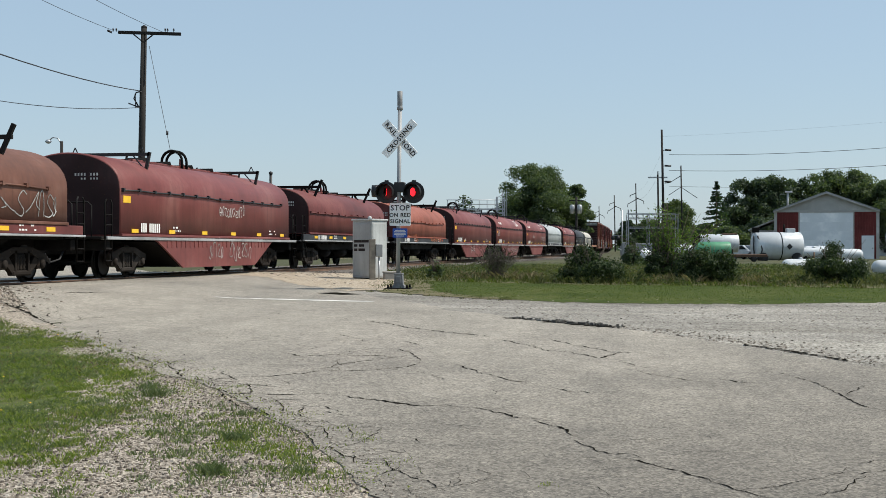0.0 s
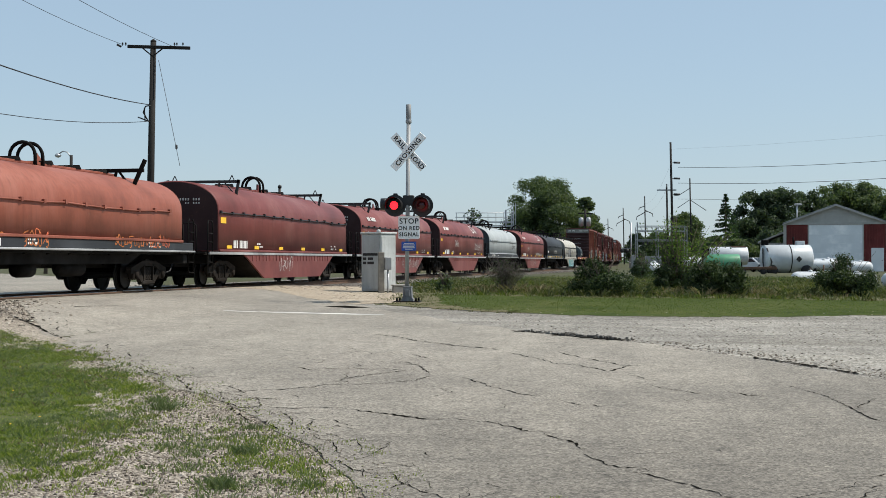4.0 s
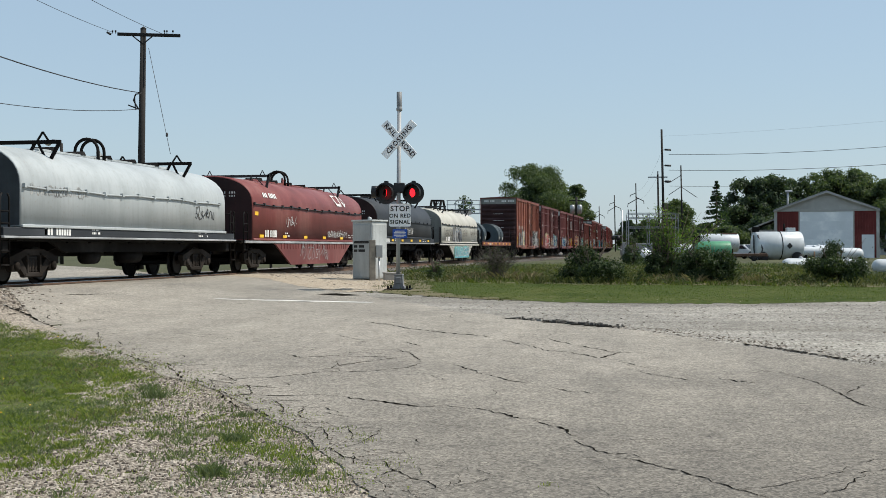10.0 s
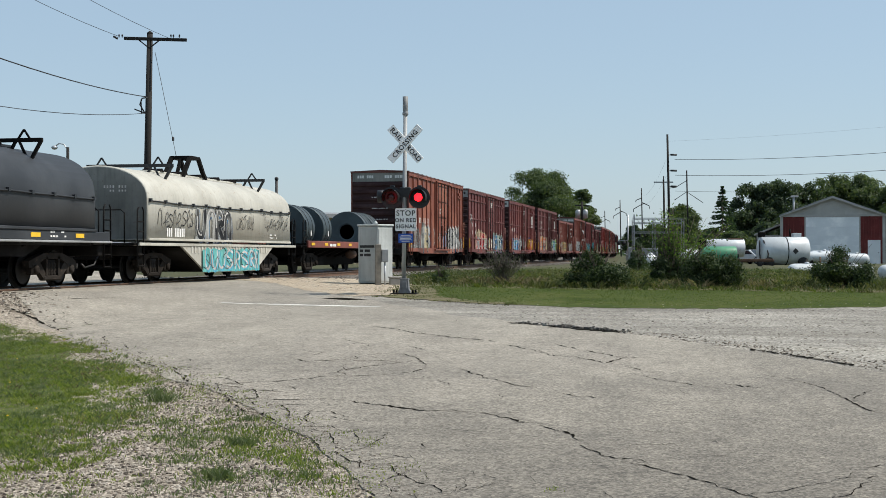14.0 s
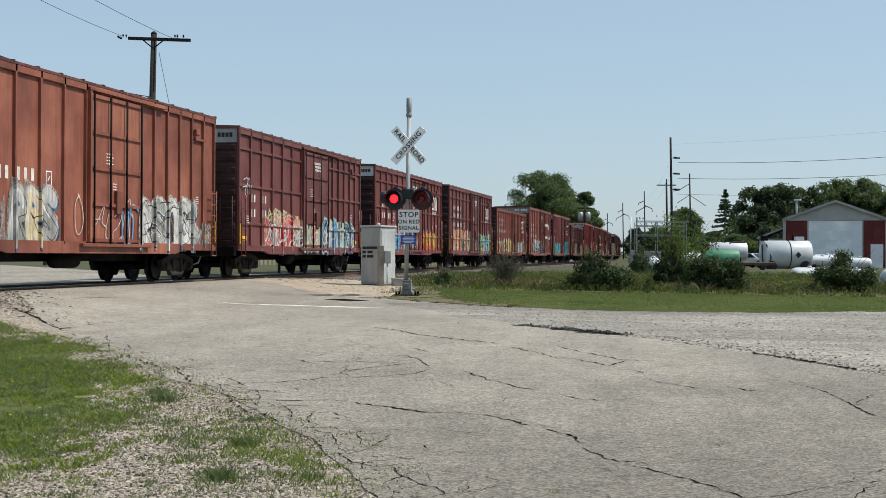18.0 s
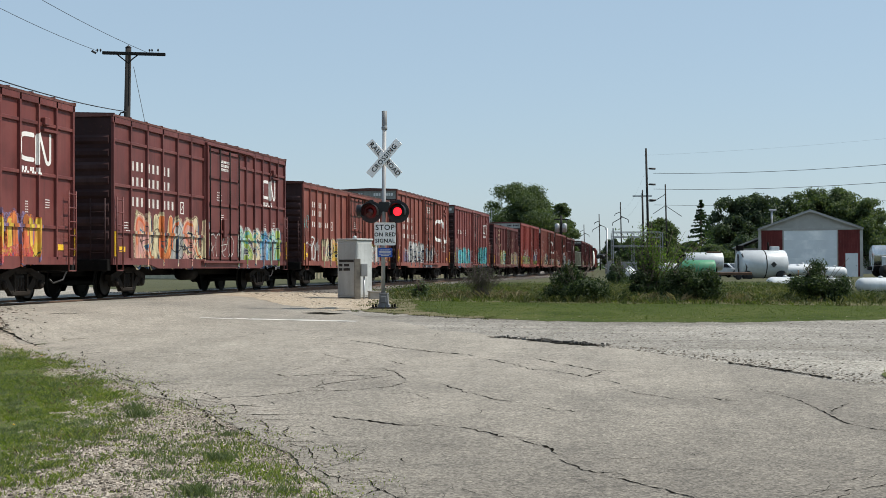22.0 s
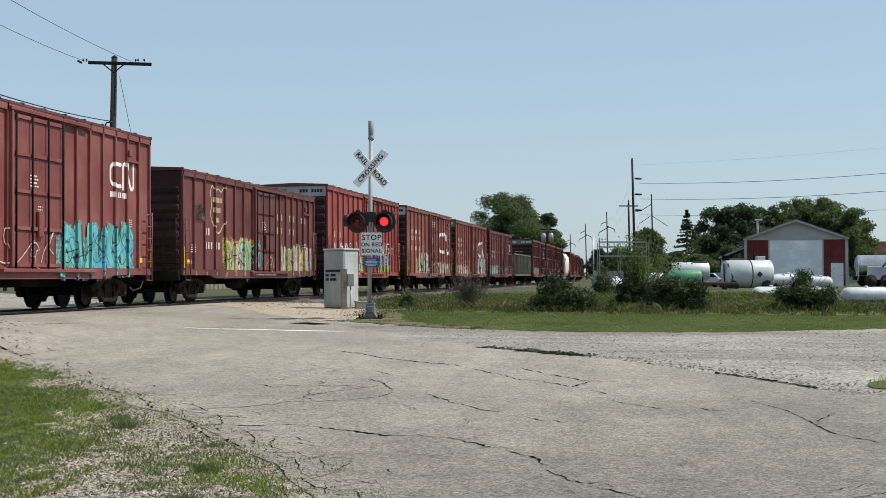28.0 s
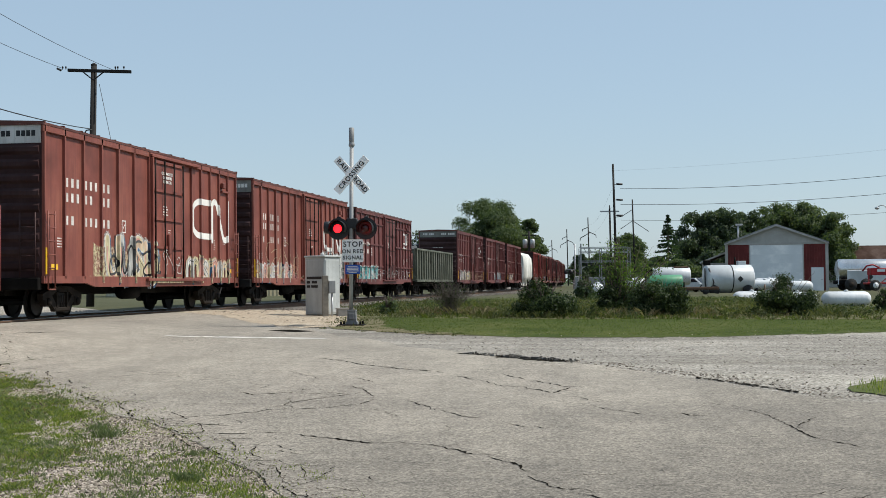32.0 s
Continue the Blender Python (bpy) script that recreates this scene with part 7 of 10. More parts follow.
def tall_pole(p, h, r, label, arms, kind):
    """Far line poles: 'side' has stand-off insulators, 'tee' a short crossarm, 'vee' the two slanted arms."""
    tp = thing("transmission_pole", pose(p[0], p[1], bank(p[0], p[1]), 0, 0, VIEW), label, "utility pole", "utility poles")
    part("pole", Shape().tube([(0.02 * h, 0, -0.5), (0, 0, h)], r * 0.7, 8, r * 0.48), WOOD_POLE, tp)
    if kind == "side":
        for z in arms:
            part("standoff", Shape().tube([(0, 0, z - 0.1), (0.5, 0, z)], 0.05, 6).tube([(0.45, 0, z), (1.35, 0, z - 0.03)], 0.14, 6), CABLE, tp, "stand-off insulator")
    elif kind == "tee":
        part("crossarm", Shape().box(-1.4, 1.4, -0.1, 0.1, h - 0.5, h - 0.3), GALV, tp)
        part("transformer_top", Shape().tube([(0, -0.15, h - 0.3), (0, -0.15, h + 0.5)], 0.08, 6), WOOD_POLE, tp)
    elif kind == "wish":
        part("arm", Shape().tube([(0, 0, arms[0]), (-1.6, 0, arms[0] - 1.0), (-2.4, 0, arms[0] - 1.1)], 0.05, 5), WOOD_POLE, tp)
        part("arm", Shape().tube([(-1.8, 0, arms[1] - 1.2), (0, 0, arms[1]), (2.4, 0, arms[1] - 1.6)], 0.05, 5), WOOD_POLE, tp)
    else:
        for z, w in arms[:1]:
            part("arm", Shape().tube([(0, 0, z + 0.9), (-1.35, 0, z + 0.35), (-1.4, 0, z - 0.1)], 0.10, 5), WOOD_POLE, tp, "short drooping arm")
            part("arm", Shape().tube([(0, 0, z - 0.1), (1.9, 0, z - 1.0)], 0.10, 5), WOOD_POLE, tp, "drooping arm")
            part("arm", Shape().tube([(0.5, 0, z - 0.4), (-1.9, 0, z - 1.75)], 0.10, 5), WOOD_POLE, tp, "drooping arm")
            for x, y in ((1.9, z - 1.0), (-1.9, z - 1.75)):
                part("insulator", Shape().tube([(x, 0, y), (x + 0.1 * (1 if x > 0 else -1), 0, y - 0.75)], 0.08, 5), CABLE, tp)
    return tp


tall_pole((-5.50, 202.38, -0.02), 18.01, 0.30, "tall dark transmission pole with stand-off insulators", (15.09, 12.82, 10.55), "side")
tall_pole((-6.15, 205.31, -0.05), 11.69, 0.26, "dark power pole with a short pale crossarm", (), "tee")
tall_pole((-2.86, 207.95, -0.06), 13.14, 0.20, "thin dark pole with drooping arms", (11.64, 9.98), "wish")
tall_pole((-15.59, 342.88, 0.22), 16.83, 0.26, "far transmission pole with slanted arms", ((13.52, 2.6), (11.03, 2.2)), "vee")
tall_pole((-25.63, 422.38, 0.24), 17.04, 0.28, "far transmission pole with slanted arms", ((13.97, 2.8), (11.59, 2.2)), "vee")
tall_pole((-37.33, 521.92, 0.33), 16.88, 0.30, "far transmission pole with slanted arms", ((13.92, 3.0), (11.39, 2.4)), "vee")
wire((-4.47, 202.57, 15.07), (51.46, 162.06, 16.1), 1.3, 0.03)
wire((-4.47, 202.57, 12.80), (51.46, 162.06, 13.9), 1.3, 0.03)
wire((-4.47, 202.57, 10.52), (51.46, 162.06, 11.2), 1.1, 0.02)
wire((-5.74, 202.33, 17.66), (59.20, 153.33, 19.21), 1.0, 0.006)
wire((-5.74, 202.33, 14.91), (-15.59, 342.88, 15.67), 1.5, 0.008)
wire((-5.74, 202.33, 12.63), (-15.59, 342.88, 13.74), 1.5, 0.008)
tp = (-16.67, 190.14, 0.83)
tpole = thing("transformer_pole", pose(tp[0], tp[1], bank(tp[0], tp[1])), "wooden pole with two grey transformers before the tree", "utility pole", "utility poles")
part("pole", Shape().tube([(0, 0, -0.5), (0, 0, 8.02)], 0.16, 8), WOOD_POLE, tpole)
for dx in (-0.55, 0.45):
    part("transformer", Shape().lathe([(0.0, 5.7), (0.34, 5.75), (0.34, 6.75), (0.25, 6.9), (0.0, 6.95)], 10, "z", (dx, -0.2, 0)), GALV, tpole, "grey transformer can")
part("crossarm", Shape().box(-1.0, 1.0, -0.08, 0.08, 7.4, 7.55), WOOD_POLE, tpole)

# ---- railway signals ----
cp = (-18.07, 126.83, 1.08)
cant = thing("cantilever_signal", pose(cp[0], cp[1], bank(cp[0], cp[1]), 0, 0, VIEW), "galvanised cantilever signal bridge with black signal heads", "signal", "railway signals")
ch = 5.71
for dx in (-0.35, 0.35):
    part("leg", Shape().bar((dx, 0, -0.2), (dx, 0, ch), 0.14), GALV, cant)
for i in range(12):
    z = 0.4 + i * (ch - 0.5) / 11
    part("rung", Shape().bar((-0.35, 0, z), (0.35, 0, z + (0.4 if i % 2 else 0)), 0.05), GALV, cant)
part("ladder", Shape().bar((0.15, -0.15, 0), (0.15, -0.15, ch + 0.6), 0.05).bar((0.55, -0.15, 0), (0.55, -0.15, ch + 0.6), 0.05), GALV, cant)
zb = 4.57
aw = 4.98
for z in (zb - 0.35, zb):
    part("arm_beam", Shape().bar((0.3, 0, z), (-aw, 0, z), 0.12), GALV, cant, "horizontal truss beam")
for z in (zb + 0.45, zb + 0.85):
    part("handrail", Shape().tube([(0.3, 0, z), (-aw, 0, z)], 0.035, 5), GALV, cant)
for i in range(8):
    x = 0.2 - i * (aw + 0.1) / 7
    part("stanchion", Shape().bar((x, 0, zb - 0.35), (x, 0, zb + 0.85), 0.05), GALV, cant)
for dx in (-aw + 0.5, -aw + 1.1, -aw + 1.7):
    hd = part("signal_head", Shape().lathe([(0.24, 0.0), (0.24, 0.03), (0.1, 0.12)], 14, "y", (dx, -0.35, zb - 0.2)), BLACK, cant, "black round signal head")
    part("hood", Shape().lathe([(0.13, -0.35), (0.14, 0.0), (0.12, 0.0), (0.11, -0.35)], 12, "y", (dx, -0.35, zb - 0.2)), BLACK, hd)
ap = (-42.20, 85.75, 1.23)
asig = thing("signal_mast", pose(ap[0], ap[1], bank(ap[0], ap[1]), 0, 0, VIEW), "galvanised signal mast with a caged platform", "signal", "railway signals")
hz = 5.67
part("mast", Shape().tube([(0.5, 0, -0.3), (0.5, 0, hz - 0.4)], 0.1, 8), GALV, asig)
for z in (hz - 2.0, hz - 1.0, hz - 0.1):
    part("cage_rail", Shape().tube([(-0.55, -0.4, z), (0.5, -0.4, z), (0.5, 0.4, z), (-0.55, 0.4, z)], 0.035, 5, closed=True), GALV, asig)
for dx in (-0.55, 0.0, 0.5):
    part("cage_post", Shape().bar((dx, -0.4, hz - 2.0), (dx, -0.4, hz), 0.06), GALV, asig)
part("signal_head", Shape().box(-0.5, -0.15, -0.5, -0.3, hz - 2.3, hz - 1.3, 0.03), BLACK, asig, "black signal head")

# second crossing, far along the line
xp = (-10.53, 191.27, 0.68)
xs = thing("far_crossing_signal", pose(xp[0], xp[1], bank(xp[0], xp[1]), 0, 0, VIEW), "far crossing signal with two black flashers", "signal", "railway signals")
part("mast", Shape().tube([(0, 0, -0.3), (0, 0, 6.2)], 0.09, 8), GALV, xs)
for dx in (-1.25, -0.55):
    part("flasher", Shape().lathe([(0.0, 0.05), (0.28, 0.05), (0.28, 0.0), (0.0, 0.0)], 16, "y", (dx, -0.1, 2.35)), BLACK, xs, "black round flasher")
part("arm", Shape().bar((-1.3, 0, 2.7), (0.1, 0, 2.7), 0.07), GALV, xs)
part("box", Shape().box(-0.2, 1.4, 0.1, 0.9, 0, 1.3, 0.03), ALU, xs, "pale equipment box")
part("barrier", Shape().bar((-0.6, -0.2, 1.0), (1.0, -0.2, 0.15), 0.09), SIGN_WHITE, xs, "white folded barrier arm")

YARDSTEEL = plain("weathered_galvanised_steel", (0.34, 0.345, 0.35), 0.6, 0.4, 0.2, 6)
# galvanised switchyard frames
gp = (-7.66, 151.13, 0.87)
yard = thing("switchyard_frame", pose(gp[0], gp[1], bank(gp[0], gp[1]), 0, 0, VIEW), "galvanised switchyard frames with beams and insulators", "frame")
gw, gh = 5.35, 4.62
for i, x in enumerate((0, gw * 0.42, gw)):
    part("column", Shape().bar((x, 0, -0.2), (x, 0, gh + (0.5 if i == 0 else 0)), 0.13 if i == 0 else 0.08), YARDSTEEL, yard)
    part("column", Shape().bar((x, 1.6, -0.2), (x, 1.6, gh), 0.08), YARDSTEEL, yard)
for z in (gh, gh - 0.5, gh - 1.5):
    part("beam", Shape().bar((0, 0, z), (gw, 0, z), 0.09), YARDSTEEL, yard)
    part("beam", Shape().bar((0, 1.6, z + 0.15), (gw, 1.6, z + 0.15), 0.07), YARDSTEEL, yard)
for i in range(9):
    x = gw * (0.06 + i * 0.11)
    part("lattice", Shape().bar((x, 0, gh), (x + gw * 0.055, 0, gh - 0.5), 0.05), YARDSTEEL, yard)
for i in range(5):
    x = gw * (0.12 + i * 0.09)
    part("insulator", Shape().lathe([(0.05, gh - 1.9), (0.14, gh - 1.8), (0.05, gh - 1.7), (0.14, gh - 1.62), (0.05, gh - 1.55)], 8, "z", (x, 0, 0)), CABLE, yard, "dark stacked insulator")
part("switch_box", Shape().box(-0.7, -0.3, -0.2, 0.2, 0.0, 1.6, 0.03), YARDSTEEL, yard)
part("kiosk", Shape().box(1.0, 2.6, 0.2, 1.4, 0, 1.5, 0.03), ALU, yard)

# ---- buildings ----
WALLRED = paint("barn_red_steel", (0.16, 0.028, 0.026), 0.6, grime=0.3, amount=0.15)
SIDING = paint("white_siding", (0.41, 0.40, 0.38), 0.6, grime=0.25, amount=0.1, mottle=0.86)
DOORW = paint("white_steel_door", (0.74, 0.77, 0.80), 0.5, grime=0.08, amount=0.03, mottle=0.93, relief=0.0)
ROOFG = paint("grey_metal_roof", (0.30, 0.30, 0.30), 0.5, 0.3, grime=0.3, amount=0.2)
BEIGE = paint("beige_steel_wall", (0.42, 0.38, 0.26), 0.6, grime=0.3, amount=0.1, mottle=0.86)
BROWNROOF = paint("brown_shingle_roof", (0.055, 0.034, 0.027), 0.95, gloss=0.05, grime=0.3)

bp = (10.82, 126.13, 0.61)
barn = thing("barn", pose(bp[0], bp[1], 0.62, 0, 0, -4.0), "red steel barn with white gable and large white door", "barn")
hw, ez, pz, dl = 4.32, 4.34, 5.84, 20
gz = ez - 0.05
part("front_wall", Shape().box(-hw, -2.25, -0.0, 0.2, -0.1, gz), WALLRED, barn, "dark red ribbed steel wall")
part("front_wall", Shape().box(2.25, hw, 0.0, 0.2, -0.1, gz), WALLRED, barn, "dark red ribbed steel wall")
for x0, x1 in ((-hw, -2.25), (2.25, hw)):
    n = 9
    for i in range(n):
        x = x0 + (x1 - x0) * (i + 0.5) / n
        part("wall_rib", kept(("wrib", round(gz, 2)), lambda: Shape().box(-0.03, 0.03, -0.03, 0.0, 0, gz)), WALLRED, barn, at=pose(x, 0, 0))
part("gable", Shape().prism([(-hw - 0.1, gz), (hw + 0.1, gz), (0, pz)], -0.06, 0.2, "y"), SIDING, barn, "white gable")
part("gable_trim", Shape().box(-hw - 0.1, hw + 0.1, -0.10, -0.06, gz - 0.12, gz + 0.06), SIDING, barn)
part("side_wall", Shape().box(-hw, -hw + 0.2, 0.2, dl, -0.1, gz), WALLRED, barn)
part("side_wall", Shape().box(hw - 0.2, hw, 0.2, dl, -0.1, gz), WALLRED, barn)
part("back_wall", Shape().prism([(-hw, -0.1), (hw, -0.1), (hw, gz), (0, pz), (-hw, gz)], dl - 0.2, dl, "y"), WALLRED, barn)
for sx in (-1, 1):
    part("roof", Shape().prism([(0, pz + 0.0), (sx * (hw + 0.18), gz - 0.06), (sx * (hw + 0.18), gz + 0.06), (0, pz + 0.14)], -0.35, dl + 0.3, "y"), ROOFG, barn, "grey metal roof slope")
    part("corner_trim", Shape().box(sx * hw - 0.13, sx * hw + 0.13, -0.07, 0.0, 0, gz), SIDING, barn, "white corner trim")
part("door_frame", Shape().box(-2.36, -2.25, -0.08, 0.0, 0, gz - 0.06).box(2.25, 2.36, -0.08, 0.0, 0, gz - 0.06).box(-2.36, 2.36, -0.08, 0.0, gz - 0.16, gz - 0.06), SIDING, barn, "pale door frame")
for sx in (-1, 1):
    part("barge_board", Shape().prism([(0, pz + 0.02), (sx * (hw + 0.19), gz - 0.06), (sx * (hw + 0.19), gz - 0.14), (0, pz - 0.07)], -0.40, -0.36, "y"), SIDING, barn, "pale board along the roof edge")
part("vent_stack", Shape().tube([(-3.3, 2.5, gz + 0.2), (-3.3, 2.5, gz + 1.7)], 0.09, 8).box(-3.55, -2.9, 2.35, 2.65, gz + 1.7, gz + 1.85, 0.03), GALV, barn, "grey vent stack behind the ridge")
bd = part("large_door", Shape().box(-2.25, 2.25, -0.05, 0.08, 0, gz - 0.1), DOORW, barn, "large white overhead door")
for i in range(5):
    z = 0.1 + i * (gz - 0.3) / 5
    part("door_panel", Shape().box(-2.22, 2.22, -0.058, -0.05, z + 0.006, z + (gz - 0.3) / 5 - 0.006, 0.003), DOORW, bd)
md = part("entry_door", Shape().box(hw - 1.35, hw - 0.3, -0.06, 0.02, 0.0, 2.1, 0.01), DOORW, barn, "grey entry door")
part("knob", Shape().lathe([(0.04, -0.12), (0.04, -0.06)], 8, "y", (hw - 0.45, 0, 1.0)), STEEL_DARK, md)
part("lean_to", Shape().box(-hw - 2.2, -hw, 1.5, 9, -0.1, 2.6).prism([(-hw - 2.4, 2.55), (-hw, 3.5), (-hw, 3.65), (-hw - 2.4, 2.7)], 1.2, 9.2, "y"), SIDING, barn, "white side shed")

w0, w1 = (-38.88, 112.81, 1.12), (-21.34, 126.22, 1.08)
wl = math.hypot(w1[0] - w0[0], w1[1] - w0[1])
ware = thing("warehouse", pose(w0[0], w0[1], 0.7, 0, 0, math.degrees(math.atan2(w1[1] - w0[1], w1[0] - w0[0]))), "long low warehouse with beige walls and grey roof", "warehouse")
wh = 4.16
part("wall", Shape().box(0, wl, 0, 25, -0.3, wh), BEIGE, ware, "beige ribbed wall")
for i in range(60):
    part("wall_rib", kept(("warerib",), lambda: Shape().box(-0.04, 0.04, -0.05, 0, 0, wh)), BEIGE, ware, at=pose(0.15 + i * (wl - 0.3) / 59, 0, 0))
part("roof", Shape().prism([(-0.5, wh), (25.5, wh), (25.5, wh + 0.2), (12.5, wh + 0.75), (-0.5, wh + 0.2)], -0.4, wl + 0.4, "x"), ROOFG, ware, "grey low-pitched roof")
part("fascia", Shape().box(-0.4, wl + 0.4, -0.58, -0.5, wh - 0.12, wh + 0.22), ROOFG, ware)

hp = (30.0, 178.53, -0.47)
house = thing("house", pose(hp[0], hp[1], 0.5, 0, 0, VIEW), "house with a brown shingle roof behind the yard", "house")
part("wall", Shape().box(-9, 9, 0, 8, -0.2, 2.4), SIDING, house)
part("roof", Shape().prism([(-0.6, 2.3), (8.6, 2.3), (4.0, 5.4)], -9.6, 9.6, "x"), BROWNROOF, house, "brown shingle roof")
part("white_roof", Shape().prism([(2.0, 0.0), (16, 0.0), (16, 2.2), (11, 4.0), (2.0, 0.9)], -3.0, -1.0, "y"), SIDING, house, "white gable of the porch")

# ---- yard: tanks and vehicles ----
TANKW = paint("white_tank_paint", (0.50, 0.53, 0.55), 0.35, grime=0.3, wear=(0.35, 0.22, 0.12), amount=0.25, mottle=0.86)
TANKG = paint("green_tank_paint", (0.09, 0.30, 0.17), 0.45, grime=0.3, amount=0.2)
TANKS = paint("silver_tanker", (0.60, 0.60, 0.60), 0.25, 0.8, grime=0.2, amount=0.1, mottle=0.86)
TYRE = plain("tyre_rubber", (0.02, 0.02, 0.02), 0.9)
TRACTOR = paint("tractor_red", (0.34, 0.02, 0.025), 0.4, grime=0.2)
GLASS = plain("dark_glass", (0.02, 0.025, 0.03), 0.08, 0, 0.1)


def tank(p, length, r, material, label, turn=0.0, legs=0.25, flat=True, category="tank", group="storage tanks"):
    """A lying tank on saddles; flat or round ends."""
    z = bank(p[0], p[1])
    t = thing("storage_tank", pose(p[0], p[1], z, 0, 0, VIEW + turn), label, category, group)
    h = length / 2
    if flat:
        prof = [(0.0, -h - r * 0.06), (r * 0.6, -h - r * 0.04), (r * 0.94, -h + 0.02), (r, -h + 0.08), (r, h - 0.08), (r * 0.94, h - 0.02), (r * 0.6, h + r * 0.04), (0.0, h + r * 0.06)]
    else:
        prof = [(r * math.sin(a), -h + r - r * math.cos(a)) for a in (math.pi / 2 * i / 6 for i in range(7))] + [(r * math.sin(a), h - r - r * math.cos(a)) for a in (math.pi / 2 + math.pi / 2 * i / 6 for i in range(7))]
    part("shell", Shape().lathe(prof, 24, "x", (0, 0, legs + r)), material, t)
    for sx in (-0.6, 0.6):
        part("saddle", Shape().box(sx * h - 0.08, sx * h + 0.08, -r * 0.75, r * 0.75, -0.15, legs + r * 0.35), STEEL_DARK, t)
    if not flat:
        part("dome", Shape().lathe([(0.13, legs + 2 * r - 0.03), (0.13, legs + 2 * r + 0.07), (0.0, legs + 2 * r + 0.11)], 10, "z"), material, t, "small valve dome")
    return t, h, legs + r


big = (4.96, 94.48, 0.89)
t, h, zc = tank(big, 3.14, 0.93, TANKW, "large white fuel tank with hose and placard", 4, 0.12)
part("band", Shape().lathe([(0.93 + 0.012, -0.03), (0.93 + 0.012, 0.03)], 24, "x", (0.1, 0, zc)), STEEL_DARK, t, "dark girth band")
part("hatch", Shape().box(h - 0.95, h - 0.4, -0.2, 0.2, zc + 0.90, zc + 0.90 + 0.28, 0.02), TANKW, t, "white hatch box")
part("vent_pipe", Shape().tube([(h - 1.1, 0, zc + 0.90), (h - 1.1, 0, zc + 0.90 + 0.55)], 0.06, 8), STEEL_DARK, t)
part("hose", Shape().tube([(-h - 0.1, -0.3, zc + 0.7), (-h - 0.15, -0.5, zc - 0.2), (-h - 0.1, -0.6, zc - 0.8), (-h + 0.2, -0.9, zc - 0.75), (-h + 0.3, -0.95, zc - 0.2), (-h + 0.05, -0.7, zc + 0.7)], 0.05, 6), CABLE, t, "black fuel hose")
part("pump", Shape().box(-h - 0.1, -h + 0.35, -0.15, 0.15, zc + 0.90, zc + 0.90 + 0.35, 0.04), STEEL_DARK, t)
part("placard", Shape().prism([(0.55, -0.02), (0.75, 0.18), (0.55, 0.38), (0.35, 0.18)], -0.93 - 0.012, -0.93 + 0.03, "y"), BLACK, t, "dark diamond placard", at=pose(0, 0, zc - 0.2))
for sx in (-0.75, 0.7):
    part("wheel", Shape().lathe([(0.0, -0.1), (0.34, -0.1), (0.36, 0.0), (0.34, 0.1), (0.0, 0.1)], 14, "y", (sx * h, -0.75, 0.3)), TYRE, t, "black trailer wheel")
t, h, zc = tank((0.74, 89.63, 0.96), 2.21, 0.54, TANKG, "green fuel tank with a pump", 0, 0.15)
part("pump", Shape().box(-h - 0.1, -h + 0.3, -0.2, 0.2, zc + 0.4, zc + 0.95, 0.04).tube([(-h - 0.1, -0.3, zc + 0.7), (-h - 0.2, -0.4, zc - 0.3), (-h + 0.1, -0.45, zc - 0.6)], 0.05, 6), STEEL_DARK, t, "dark pump with hose")
t, h, zc = tank((1.21, 96.84, 0.91), 2.62, 0.62, TANKW, "white fuel tank stained with rust", 0, 0.55)
part("rust_cap", Shape().box(0.2, 1.2, -0.25, 0.25, zc + 0.62 - 0.05, zc + 0.62 + 0.05, 0.02), RUST_RAIL, t, "rusty hatch")
for spot, ln, r, legs, turn, lab in (((5.90, 85.9, 0.74), 2.5, 0.42, 0.05, 12, "white propane tank lying in the grass"), ((8.62, 86.6, 0.82), 2.5, 0.42, 0.05, -6, "white propane tank behind a bush"), ((8.55, 106.31, 0.94), 2.3, 0.36, 0.34, -4, "white propane tank on a rack"), ((8.15, 105.2, 0.96), 2.3, 0.36, 0.30, 4, "white propane tank on a rack"), ((10.75, 105.4, 0.95), 1.9, 0.40, 0.14, 6, "white propane tank on a rack"), ((-3.16, 80.77, 0.85), 1.9, 0.33, 0.06, 72, "white propane tank end behind the bush"), ((-1.10, 96.41, 0.98), 1.7, 0.36, 0.35, 10, "white propane tank beside the shrubs"), ((11.35, 85.46, 0.67), 3.0, 0.44, 0.03, 2, "long white propane tank in the grass")):
    tank(spot, ln, r, TANKW, lab, turn, legs, False, "propane tank", "propane tanks")

tr = (2.51, 85.89, 0.85)
trailer = thing("flat_trailer", pose(tr[0], tr[1], bank(tr[0], tr[1]), 0, 0, VIEW), "low rusty flat trailer", "trailer")
part("bed", Shape().box(-1.3, 1.3, -0.8, 0.8, 0.28, 0.45, 0.02), RUST_RAIL, trailer, "rusty bed")
for sx in (-0.7, 0.5):
    part("wheel", Shape().lathe([(0.0, -0.09), (0.17, -0.09), (0.18, 0.0), (0.17, 0.09), (0.0, 0.09)], 12, "y", (sx, -0.7, 0.16)), TYRE, trailer, "black wheel")


